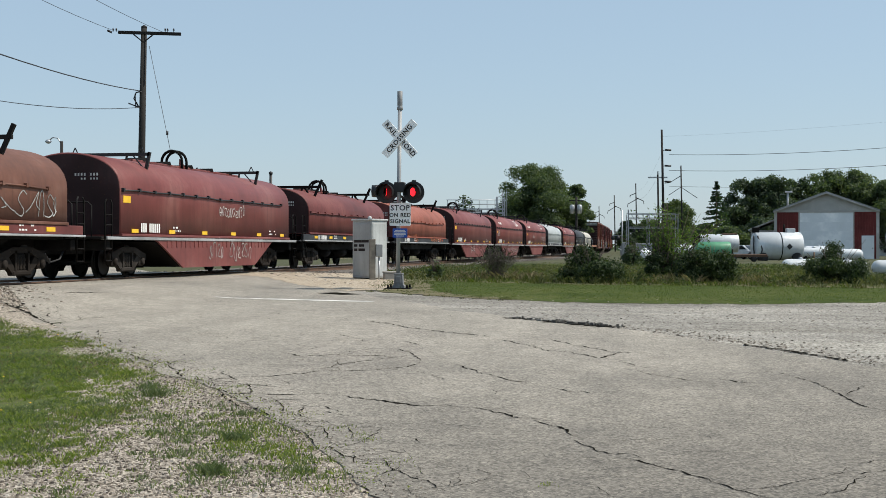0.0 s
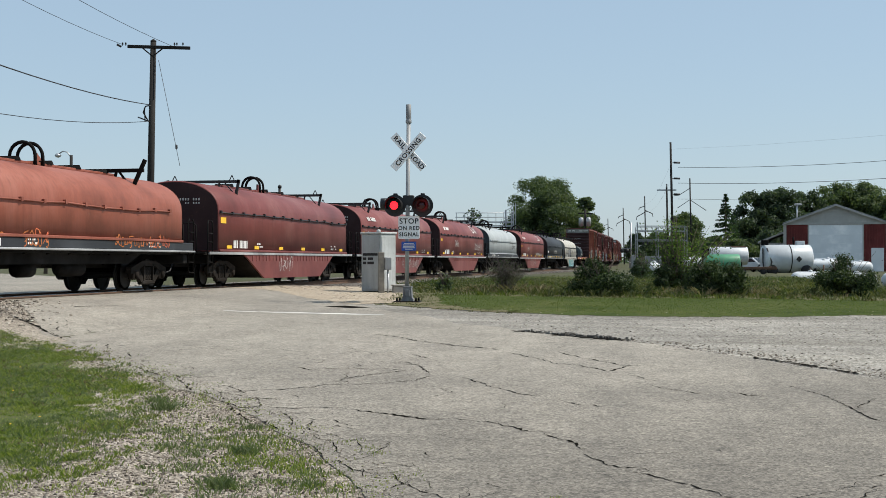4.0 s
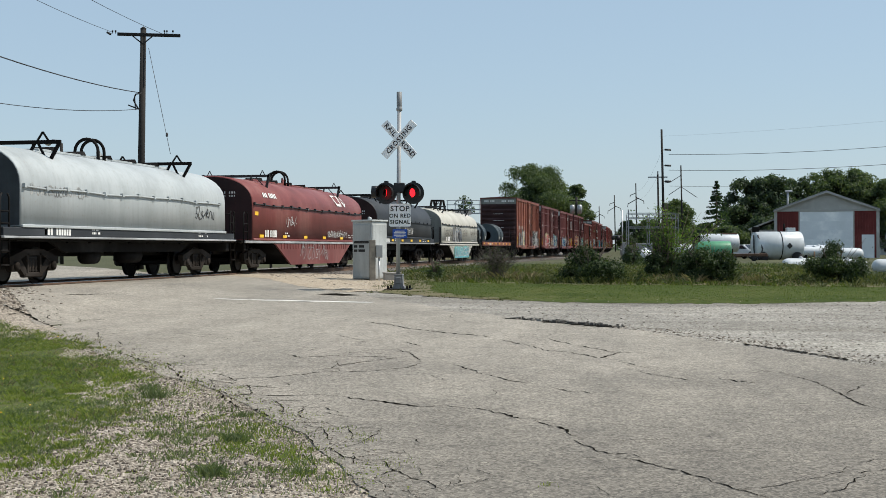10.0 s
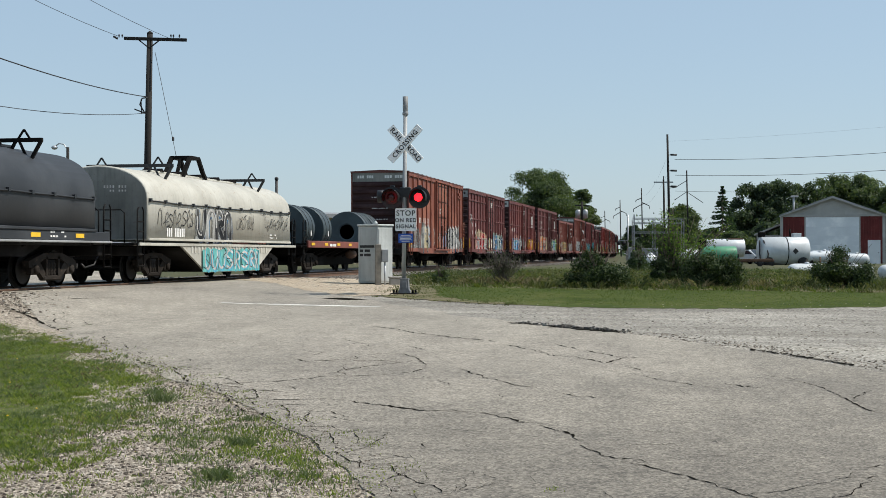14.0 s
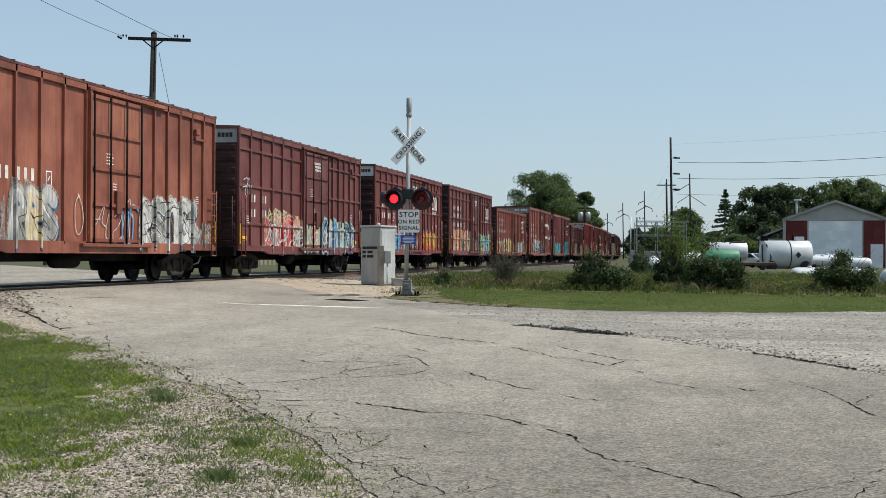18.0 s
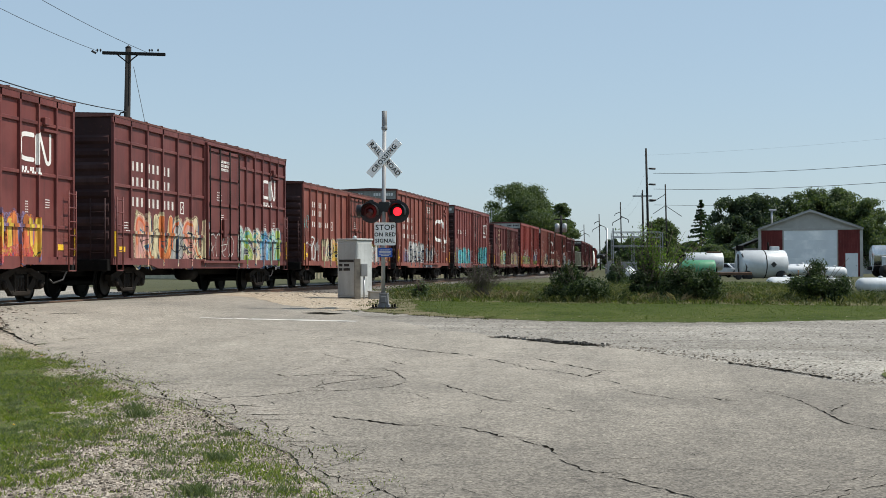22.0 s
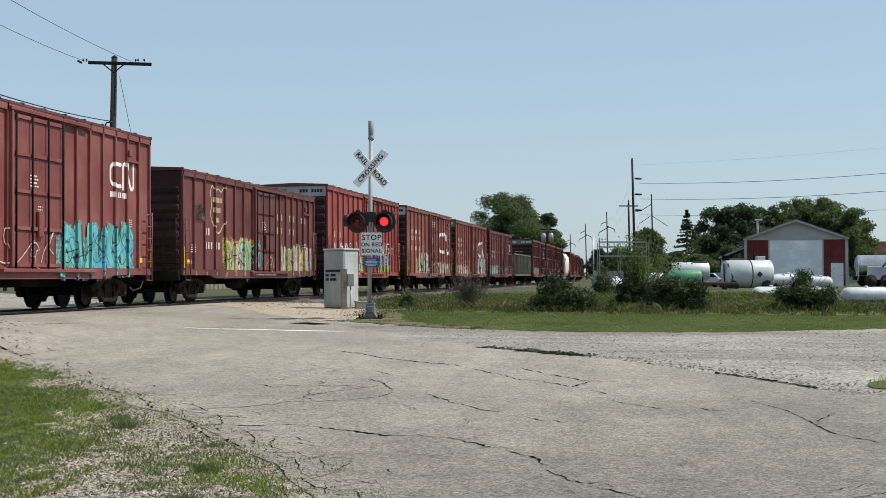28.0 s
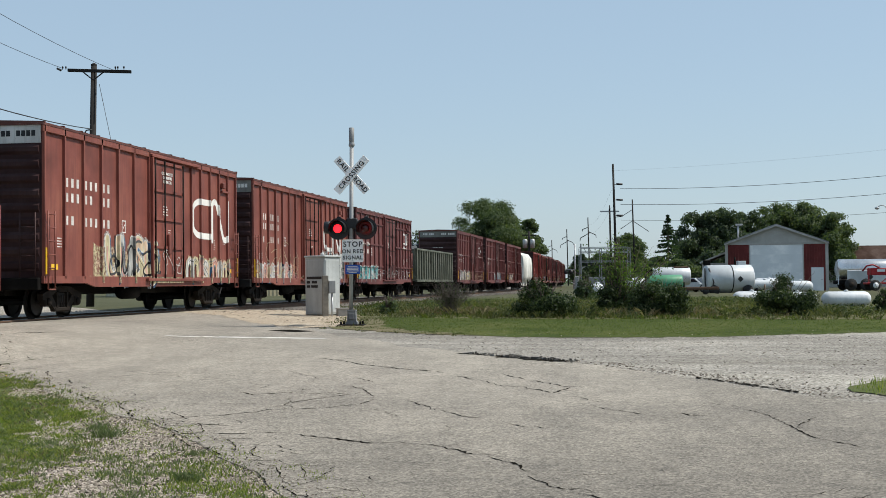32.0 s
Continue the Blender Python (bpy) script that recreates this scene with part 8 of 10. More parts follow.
def low_car(p, turn, material, label):
    """A low two-door car."""
    car = thing("car", pose(p[0], p[1], bank(p[0], p[1]), 0, 0, VIEW + turn), label, "car")
    part("body", Shape().prism([(-2.1, 0.22), (-2.15, 0.55), (-1.9, 0.72), (-0.9, 0.76), (0.7, 0.74), (1.95, 0.62), (2.12, 0.45), (2.1, 0.22)], -0.86, 0.86, "y"), material, car)
    part("cabin", Shape().prism([(-1.3, 0.75), (-0.75, 1.12), (0.25, 1.14), (0.95, 0.74)], -0.70, 0.70, "y"), material, car)
    for sy in (-1, 1):
        part("window", Shape().prism([(-1.0, 0.80), (-0.66, 1.06), (0.18, 1.08), (0.70, 0.80)], sy * 0.705 - 0.004, sy * 0.705 + 0.004, "y"), GLASS, car, "dark side window")
        part("headlight", Shape().box(2.03, 2.11, sy * 0.62 - 0.16, sy * 0.62 + 0.16, 0.46, 0.56, 0.02), GLASS, car, "dark headlight")
    part("windscreen", Shape().add([(0.96, -0.62, 0.775), (0.96, 0.62, 0.775), (0.31, 0.58, 1.125), (0.31, -0.58, 1.125)], [(0, 1, 2, 3)]), GLASS, car, "dark windscreen")
    for x in (-1.35, 1.35):
        for sy in (-1, 1):
            w = part("wheel", Shape().lathe([(0.0, -0.1), (0.27, -0.1), (0.31, -0.05), (0.31, 0.05), (0.27, 0.1), (0.0, 0.1)], 16, "y", (x, sy * 0.79, 0.31)), TYRE, car, "black tyre")
            part("rim", Shape().lathe([(0.0, -0.11), (0.17, -0.11), (0.17, 0.11), (0.0, 0.11)], 12, "y", (x, sy * 0.79, 0.31)), GALV, w)
    return car


low_car((3.62, 112.0, 0.78), -62, TANKW, "low white car parked behind the tanks")

ep = (7.11, 92.84, 0.87)
eng = thing("pump_engine", pose(ep[0], ep[1], bank(ep[0], ep[1]), 0, 0, VIEW), "small dark and red pump engine beside the tank", "engine")
part("block", Shape().box(-0.35, 0.35, -0.3, 0.3, 0.1, 0.75, 0.05), STEEL_DARK, eng)
part("cover", Shape().box(-0.28, 0.2, -0.25, 0.25, 0.75, 0.95, 0.06), BEIGE, eng, "beige cover")
part("side_plate", Shape().box(-0.2, 0.1, -0.33, -0.3, 0.3, 0.62, 0.01), TRACTOR, eng, "dull red side plate")
part("pipe", Shape().tube([(0.1, 0, 0.7), (0.1, 0, 1.35)], 0.05, 8), RUST_RAIL, eng)

kp = (18.15, 117.21, 0.33)
tanker = thing("tank_truck", pose(kp[0], kp[1], bank(kp[0], kp[1]), 0, 0, VIEW), "white tank truck with a silver barrel", "truck")
part("barrel", Shape().lathe([(0.0, -3.4), (0.7, -3.4), (0.8, -3.3), (0.8, 3.4), (0.7, 3.5), (0.0, 3.5)], 20, "x", (0, 0, 1.75)), TANKS, tanker, "silver barrel")
part("skirt_box", Shape().box(-2.9, 2.9, -1.05, -0.9, 0.55, 1.65, 0.03), TANKW, tanker, "white side panel")
part("frame", Shape().box(-3.6, 5.6, -0.5, 0.5, 0.55, 0.85, 0.02), STEEL_DARK, tanker)
part("cab", Shape().prism([(3.8, 0.6), (3.8, 2.5), (5.0, 2.5), (5.4, 1.7), (6.4, 1.55), (6.5, 0.6)], -1.1, 1.1, "y"), TANKW, tanker, "white cab")
part("cab_window", Shape().prism([(4.1, 1.65), (4.1, 2.3), (4.9, 2.3), (5.2, 1.65)], -1.11, -1.1, "y"), GLASS, tanker)
part("placard", Shape().prism([(-1.3, 1.1), (-1.05, 1.35), (-0.8, 1.1), (-1.05, 0.85)], -1.07, -1.05, "y"), BLACK, tanker, "dark diamond placard")
part("ladder", Shape().bar((-3.5, -0.5, 0.5), (-3.3, -0.4, 2.5), 0.06).bar((-3.5, -0.1, 0.5), (-3.3, 0.0, 2.5), 0.06), DOORW, tanker)
for x in (-2.6, -1.4, 5.3):
    for sy in (-1, 1):
        w = part("wheel", Shape().lathe([(0.0, -0.16), (0.44, -0.16), (0.5, -0.08), (0.5, 0.08), (0.44, 0.16), (0.0, 0.16)], 16, "y", (x, sy * 0.95, 0.5)), TYRE, tanker, "black tyre")
        part("rim", Shape().lathe([(0.0, -0.17), (0.24, -0.17), (0.24, 0.17), (0.0, 0.17)], 12, "y", (x, sy * 0.95, 0.5)), STEEL_DUST, w)

rp = (17.0, 110.80, 0.35)
rig = thing("red_pump_rig", pose(rp[0], rp[1], bank(rp[0], rp[1]), 0, 0, VIEW), "red wheeled pump rig before the tank truck", "pump rig")
part("frame", Shape().box(-0.9, 1.2, -0.5, 0.5, 0.5, 0.65, 0.02), TRACTOR, rig)
part("hood", Shape().box(-0.6, 1.1, -0.45, 0.45, 1.2, 1.75, 0.05), TRACTOR, rig, "red machine hood")
part("panel", Shape().box(-0.1, 0.5, -0.47, -0.45, 1.45, 1.65), DOORW, rig, "white label panel")
for x in (-0.75, 1.05):
    part("upright", Shape().bar((x, -0.4, 0.5), (x, -0.4, 1.75), 0.09), TRACTOR, rig)
part("brace", Shape().bar((0.2, -0.42, 0.6), (0.9, -0.42, 1.2), 0.06), TRACTOR, rig)
part("hose", Shape().tube([(-1.2, -0.3, 1.5), (-0.9, -0.4, 1.9), (-0.4, -0.4, 2.0), (0.1, -0.4, 1.75)], 0.06, 6), TRACTOR, rig, "red hose")
for x in (-0.35,):
    w = part("wheel", Shape().lathe([(0.0, -0.12), (0.36, -0.12), (0.42, -0.05), (0.42, 0.05), (0.36, 0.12), (0.0, 0.12)], 18, "y", (x, -0.7, 0.42)), TYRE, rig, "black tyre")
    part("rim", Shape().lathe([(0.0, -0.13), (0.22, -0.13), (0.22, 0.13), (0.0, 0.13)], 14, "y", (x, -0.7, 0.42)), DOORW, w, "white rim")
part("wheel", Shape().lathe([(0.0, -0.12), (0.36, -0.12), (0.42, -0.05), (0.42, 0.05), (0.36, 0.12), (0.0, 0.12)], 18, "y", (-0.35, 0.7, 0.42)), TYRE, rig, "black tyre")
part("jack", Shape().bar((1.0, 0, 0.0), (1.0, 0, 0.6), 0.08), STEEL_DARK, rig)

# ---- plants ----
BARK = plain("bark", (0.09, 0.07, 0.055), 0.95, 0, 0.35, 10)
LEAF_TREE = leafy("tree_leaves", (0.042, 0.062, 0.035), (0.068, 0.097, 0.047), (0.112, 0.143, 0.068), 0.6, 0.34)
LEAF_DARK = leafy("dark_tree_leaves", (0.028, 0.045, 0.029), (0.046, 0.069, 0.041), (0.076, 0.102, 0.056), 0.6, 0.30)
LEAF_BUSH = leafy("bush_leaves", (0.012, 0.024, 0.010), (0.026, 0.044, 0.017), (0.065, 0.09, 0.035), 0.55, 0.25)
LEAF_LIGHT = leafy("young_leaves", (0.035, 0.062, 0.018), (0.070, 0.118, 0.032), (0.14, 0.195, 0.055))
NEEDLE = leafy("spruce_needles", (0.018, 0.032, 0.022), (0.030, 0.052, 0.032), (0.048, 0.075, 0.045))
STRAW = leafy("dry_stems", (0.075, 0.064, 0.040), (0.145, 0.120, 0.074), (0.24, 0.205, 0.13), 0.9, 0.2)
BLADE = leafy("grass_blades", (0.065, 0.098, 0.022), (0.125, 0.165, 0.040), (0.225, 0.235, 0.085), 0.6, 0.45)
LAWN_BLADE = leafy("lawn_blades", (0.040, 0.062, 0.015), (0.064, 0.088, 0.025), (0.115, 0.125, 0.045), 0.7, 0.40)
BLADE_GREY = leafy("grey_green_blades", (0.060, 0.085, 0.042), (0.095, 0.122, 0.064), (0.15, 0.17, 0.095), 0.7, 0.4)
WEED = leafy("bank_weeds", (0.032, 0.042, 0.016), (0.064, 0.076, 0.030), (0.125, 0.122, 0.060), 0.8, 0.3)


def leaf(s, p, size, rnd, out=None):
    """One small folded leaf clump."""
    n = Vector((rnd.gauss(0, 1), rnd.gauss(0, 1), rnd.gauss(0.4, 1)))
    if out is not None:
        n = n * 0.55 + out
    n.normalize()
    a = n.orthogonal().normalized()
    a.rotate(Matrix.Rotation(rnd.uniform(0, 6.28), 3, n))
    b = n.cross(a)
    l, w = size * rnd.uniform(0.7, 1.3), size * rnd.uniform(0.35, 0.65)
    s.add([p - a * l * 0.5, p + b * w * 0.5 + n * size * 0.1, p + a * l * 0.5, p - b * w * 0.5 + n * size * 0.1], [(0, 1, 2), (0, 2, 3)])


def leaf_mesh(name, points, outward, size, rng):
    """Many small folded leaves at once."""
    n = len(points)
    nrm = rng.normal(0, 1, (n, 3)) * 0.6 + outward
    nrm /= np.linalg.norm(nrm, axis=1)[:, None] + 1e-9
    a = np.cross(nrm, rng.normal(0, 1, (n, 3)))
    a /= np.linalg.norm(a, axis=1)[:, None] + 1e-9
    b = np.cross(nrm, a)
    l = (size * rng.uniform(0.7, 1.3, n))[:, None]
    w = (size * rng.uniform(0.4, 0.75, n))[:, None]
    up = nrm * size * 0.1
    v = np.stack([points - a * l * 0.5, points + b * w * 0.5 + up, points + a * l * 0.5, points - b * w * 0.5 + up], 1).reshape(-1, 3)
    me = bpy.data.meshes.new(name)
    me.vertices.add(4 * n)
    me.vertices.foreach_set("co", v.astype(np.float32).ravel())
    me.loops.add(4 * n)
    me.loops.foreach_set("vertex_index", np.arange(4 * n, dtype=np.int32))
    me.polygons.add(n)
    me.polygons.foreach_set("loop_start", np.arange(0, 4 * n, 4, dtype=np.int32))
    me.update()
    me.validate()
    return me


def crown_shape(blobs, count, size, seed, inner=0.25):
    """Leaves over and inside many lumps (centre, radii)."""
    rng = np.random.default_rng(seed)
    c = np.array([b[0] for b in blobs], float)
    r = np.array([b[1] for b in blobs], float)
    wt = r[:, 0] * r[:, 2]
    k = rng.choice(len(blobs), count, p=wt / wt.sum())
    d = rng.normal(0, 1, (count, 3)) + np.array((0, 0, 0.15))
    d /= np.linalg.norm(d, axis=1)[:, None]
    f = np.where(rng.random(count) < inner, rng.uniform(0.2, 0.9, count), np.clip(rng.normal(0.86, 0.20, count), 0.3, 1.5))[:, None]
    return leaf_mesh("leaves", c[k] + d * r[k] * f, d, size, rng)


def tree(p, h, w, seed, label, leaves=LEAF_TREE, count=5000, size=0.5, low=0.22, category="tree", group="trees"):
    """A deciduous tree: trunk, limbs and a lumpy crown."""
    rnd = random.Random(seed)
    t = thing("tree", pose(p[0], p[1], bank(p[0], p[1])), label, category, group)
    part("trunk", Shape().tube([(0, 0, -0.4), (0.05 * w, 0, h * 0.25), (0, 0.04 * w, h * 0.5), (0.03 * w, 0, h * 0.8)], 0.035 * h, 9, 0.01 * h), BARK, t)
    blobs = []
    n = 96
    for i in range(n):
        a = rnd.uniform(0, 6.28)
        zf = low + (1 - low) * (i + 0.5) / n
        env = math.sin(math.pi * min(1, max(0.08, (zf - low) / (1.06 - low))) ** 0.8) ** 0.6
        rr = rnd.uniform(0.2, 1.0) * env * w / 2
        br = rnd.uniform(0.08, 0.15) * w * (0.65 + 0.5 * env)
        z = zf * h - br * 0.35
        blobs.append(((rr * math.cos(a), rr * math.sin(a), z), (br, br, br * rnd.uniform(0.65, 0.85))))
    for i in range(0, n, 14):
        c = blobs[i][0]
        part("limb", Shape().tube([(0, 0, h * 0.25), (c[0] * 0.5, c[1] * 0.5, (h * 0.3 + c[2]) / 2), c], 0.014 * h, 6, 0.004 * h), BARK, t)
    part("crown", crown_shape(blobs, count, size, seed + 1), leaves, t, "leafy crown with gaps")
    return t


def spruce(p, h, w, seed):
    rnd = random.Random(seed)
    t = thing("spruce_tree", pose(p[0], p[1], bank(p[0], p[1])), "dark pointed spruce tree", "tree", "trees")
    part("trunk", Shape().tube([(0, 0, -0.3), (0, 0, h)], 0.02 * h, 7, 0.004 * h), BARK, t)
    s = Shape()
    for i in range(34):
        f = i / 33
        z = h * (0.10 + 0.88 * f) + rnd.uniform(-0.12, 0.12)
        r = (w / 2 * (1 - f) ** 0.95 + 0.12) * rnd.uniform(0.85, 1.1)
        for k in range(6):
            a = rnd.uniform(0, 6.28)
            for q in range(20):
                u = q / 20
                pt = Vector((math.cos(a) * r * u, math.sin(a) * r * u, z - 0.25 * r * u + 0.12 * r * u * u + rnd.uniform(-0.06, 0.06)))
                leaf(s, pt, 0.30, rnd)
    part("foliage", s, NEEDLE, t, "dark layered boughs")


def shrub(p, w, h, seed, label, leaves=LEAF_BUSH, count=13000, size=0.070, twigs=22, stems=True, name="shrub", density=1.0):
    rnd = random.Random(seed)
    w *= 0.9
    t = thing(name, pose(p[0], p[1], bank(p[0], p[1])), label, "shrub", "shrubs")
    blobs = []
    for i in range(26):
        a, rr = rnd.uniform(0, 6.28), 0.42 * w * math.sqrt(rnd.random())
        br = rnd.uniform(0.10, 0.17) * w
        top = h * (1 - 0.75 * (rr / (0.5 * w)) ** 2)
        z = max(0.08, top * rnd.uniform(0.1, 0.9))
        blobs.append(((rr * math.cos(a), rr * math.sin(a) * 0.8, z), (br, br, br * 0.85)))
    part("leaves", crown_shape(blobs, count, size, seed + 3, 0.4), leaves, t, "dense dark leaves")
    s = Shape()
    for i in range(twigs):
        a = rnd.uniform(0, 6.28)
        e = (math.cos(a) * w * 0.45 * rnd.uniform(0.3, 1), math.sin(a) * w * 0.4 * rnd.uniform(0.3, 1), h * rnd.uniform(0.7, 1.15))
        s.tube([(0, 0, -0.1), (e[0] * 0.4, e[1] * 0.4, e[2] * 0.5), e], 0.014, 5, 0.004)
    part("stem", s, BARK, t, "thin woody stems")
    return t


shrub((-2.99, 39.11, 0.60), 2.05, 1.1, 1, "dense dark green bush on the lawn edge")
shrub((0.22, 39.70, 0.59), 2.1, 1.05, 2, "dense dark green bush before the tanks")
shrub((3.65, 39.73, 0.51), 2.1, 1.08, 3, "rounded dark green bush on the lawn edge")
shrub((-8.16, 42.73, 0.66), 0.75, 0.6, 4, "leafy green weeds beside the signal", LEAF_TREE, 600, 0.10)
shrub((6.6, 41.3, 0.45), 0.9, 0.85, 5, "tall weedy bush at the yard corner", LEAF_BUSH, 1500, 0.09)


def bare_bush(p, w, h, seed):
    rnd = random.Random(seed)
    t = thing("bare_bush", pose(p[0], p[1], bank(p[0], p[1])), "half-bare grey twiggy bush", "shrub", "shrubs")
    s, lf = Shape(), Shape()
    for i in range(85):
        a, sp = rnd.uniform(0, 6.28), rnd.uniform(0.1, 0.55)
        e = Vector((math.cos(a) * w * sp, math.sin(a) * w * sp * 0.7, h * rnd.uniform(0.55, 1.05)))
        m = e * 0.5 + Vector((rnd.uniform(-0.06, 0.06), rnd.uniform(-0.06, 0.06), 0.05))
        s.tube([(e.x * 0.15, e.y * 0.15, -0.05), m, e], 0.009, 4, 0.003)
        for q in range(9):
            b = m.lerp(e, rnd.random())
            s.tube([b, b + Vector((rnd.uniform(-0.16, 0.16), rnd.uniform(-0.16, 0.16), rnd.uniform(0.03, 0.2)))], 0.004, 3, 0.002)
            if rnd.random() < 0.6:
                leaf(lf, b + Vector((rnd.uniform(-0.1, 0.1), rnd.uniform(-0.1, 0.1), rnd.uniform(-0.05, 0.1))), 0.06, rnd)
    part("twig_tangle", s, plain("grey_twigs", (0.085, 0.07, 0.06), 0.9), t, "tangled grey twigs")
    part("leaves", lf, LEAF_BUSH, t, "sparse leaves")


bare_bush((-6.06, 41.79, 0.64), 1.5, 1.0, 7)


def sapling(p, w, h, seed):
    rnd = random.Random(seed)
    t = thing("young_tree", pose(p[0], p[1], bank(p[0], p[1])), "airy young tree with bright green leaves", "tree", "trees")
    s, lf, dk = Shape(), Shape(), Shape()
    for i in range(56):
        a, sp = rnd.uniform(0, 6.28), abs(rnd.gauss(0.0, 0.30))
        e = Vector((math.cos(a) * w * min(0.56, sp), math.sin(a) * w * min(0.5, sp) * 0.8, h * rnd.uniform(0.55, 1.06) * (1 - 0.45 * min(0.56, sp) ** 1.2)))
        m = e * 0.5 + Vector((rnd.uniform(-0.08, 0.08), rnd.uniform(-0.08, 0.08), 0.1))
        s.tube([(0, 0, -0.1), m, e], 0.018, 5, 0.004)
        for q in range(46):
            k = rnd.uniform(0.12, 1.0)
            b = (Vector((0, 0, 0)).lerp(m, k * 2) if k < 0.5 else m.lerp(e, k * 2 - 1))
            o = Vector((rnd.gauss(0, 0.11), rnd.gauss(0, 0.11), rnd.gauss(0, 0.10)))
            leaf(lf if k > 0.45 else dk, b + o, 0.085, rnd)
    part("stem", s, BARK, t, "thin branching stems")
    part("leaves", lf, LEAF_LIGHT, t, "bright young leaves")
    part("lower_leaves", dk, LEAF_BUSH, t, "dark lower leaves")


sapling((-1.03, 43.74, 0.65), 3.2, 2.3, 9)
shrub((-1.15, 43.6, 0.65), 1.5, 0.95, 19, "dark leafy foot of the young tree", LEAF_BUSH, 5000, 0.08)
shrub((-2.82, 60.50, 0.87), 1.3, 1.0, 10, "dark bush beside the propane tank", LEAF_DARK, 1800, 0.12)

# big trees
tree((-23.3, 199.14, 0.79), 12.6, 12.4, 21, "broad green tree behind the railway", LEAF_TREE, 62000, 0.32, 0.14)
tree((-18.15, 205.12, 0.77), 10.31, 4.82, 22, "smaller green tree behind the railway", LEAF_TREE, 16000, 0.34, 0.12)
for spot, tall, wide, sd, lf in (((5.66, 168.85, 0.80), 9.0, 7.4, 32, LEAF_DARK), ((8.03, 169.28, 0.80), 9.4, 8.0, 33, LEAF_DARK), ((11.67, 177.08, 0.76), 9.4, 6.6, 34, LEAF_DARK), ((15.50, 180.84, 0.75), 10.5, 7.8, 35, LEAF_TREE), ((19.55, 181.58, 0.75), 10.6, 8.5, 36, LEAF_TREE), ((22.1, 179.13, 0.76), 9.2, 7.0, 37, LEAF_TREE), ((-4.03, 233.16, 0.48), 8.8, 7.5, 39, LEAF_TREE), ((-9.33, 262.68, 0.33), 6.3, 6.3, 40, LEAF_TREE), ((2.79, 142.89, 0.92), 3.0, 4.0, 41, LEAF_TREE), ((6.28, 153.71, 0.87), 4.1, 4.9, 42, LEAF_DARK), ((0.60, 152.66, 0.87), 3.5, 3.7, 43, LEAF_TREE), ((-15.55, 302.21, 0.14), 6.9, 4.9, 45, LEAF_DARK)):
    tree(spot, tall, wide, sd, "green tree in the belt behind the barn", lf, 26000, 0.32, 0.06)
spruce((1.68, 152.85, 0.87), 8.15, 5.6, 51)
for spot, sd in (((25.61, 157.28, 0.26), 61), ((26.57, 157.46, 0.26), 62)):
    shrub(spot, 1.6, 2.6, sd, "dark cedar bush by the house", LEAF_DARK, 700, 0.2)
# weedy tops behind the train
tree((-22.51, 133.13, 1.05), 6.13, 1.86, 71, "thin ragged tree behind the signal bridge", LEAF_DARK, 260, 0.35, 0.55)
tree((-46.95, 93.01, 1.19), 4.54, 2.03, 72, "ragged bush behind the train", LEAF_DARK, 700, 0.25, 0.3)


def far_wood():
    """A low rim of woods on the horizon."""
    rng = np.random.default_rng(81)
    n = 12000
    a, d = rng.uniform(-2.2, 2.2, n), rng.uniform(620, 700, n)
    h = np.maximum(2.5, 4.0 + 2.5 * np.sin(a * 23) + 1.5 * np.sin(a * 61 + 1))
    p = np.stack([np.sin(a) * d, np.cos(a) * d, 0.4 + h * rng.random(n) ** 0.6], 1)
    return leaf_mesh("far_wood", p, np.zeros((n, 3)), 3.0, rng)


solid("far_wood", far_wood(), LEAF_DARK, "low rim of far woods on the horizon", "woods", kind="stuff")


# ---- grass ----
def blades(name, spots, material, label, h0, h1, width, seed, lean=0.5):
    """Grass blades at the spots (x, y)."""
    rnd = random.Random(seed)
    v, f = [], []
    for x, y in spots:
        z = bank(x, y) + 0.015
        a, l = rnd.uniform(0, 6.28), rnd.uniform(h0, h1)
        dx, dy = math.cos(a), math.sin(a)
        w = width * rnd.uniform(0.6, 1.3)
        k = l * rnd.uniform(0.1, lean)
        b = rnd.uniform(0, 6.28)
        n = len(v)
        v += [(x - dy * w, y + dx * w, z), (x + dy * w, y - dx * w, z), (x + math.cos(b) * k * 0.4 + dy * w * 0.6, y + math.sin(b) * k * 0.4 - dx * w * 0.6, z + l * 0.6), (x + math.cos(b) * k, y + math.sin(b) * k, z + l)]
        f += [(n, n + 1, n + 2), (n, n + 2, n + 3)]
    s = Shape()
    s.v, s.f, s.s = v, f, [False] * len(f)
    return solid(name, s, material, label, "grass", kind="stuff")


def inside(poly, x, y):
    hit = False
    for (x0, y0), (x1, y1) in zip(poly, poly[1:] + poly[:1]):
        if (y0 > y) != (y1 > y) and x < x0 + (y - y0) * (x1 - x0) / (y1 - y0):
            hit = not hit
    return hit


def scatter(poly, count, seed, patchy=0.0, scale=0.6, fuzz=0.3):
    rnd = random.Random(seed)
    xs, ys = [p[0] for p in poly], [p[1] for p in poly]
    out = []
    tries = 0
    while len(out) < count and tries < count * 12:
        tries += 1
        x, y = rnd.uniform(min(xs) - fuzz, max(xs) + fuzz), rnd.uniform(min(ys) - fuzz, max(ys) + fuzz)
        if inside(poly, x + rnd.gauss(0, fuzz), y + rnd.gauss(0, fuzz)) and (not patchy or noise.noise(Vector((x * scale, y * scale, seed))) > patchy - 0.5 + rnd.uniform(-0.2, 0.2)):
            out.append((x, y))
    return out


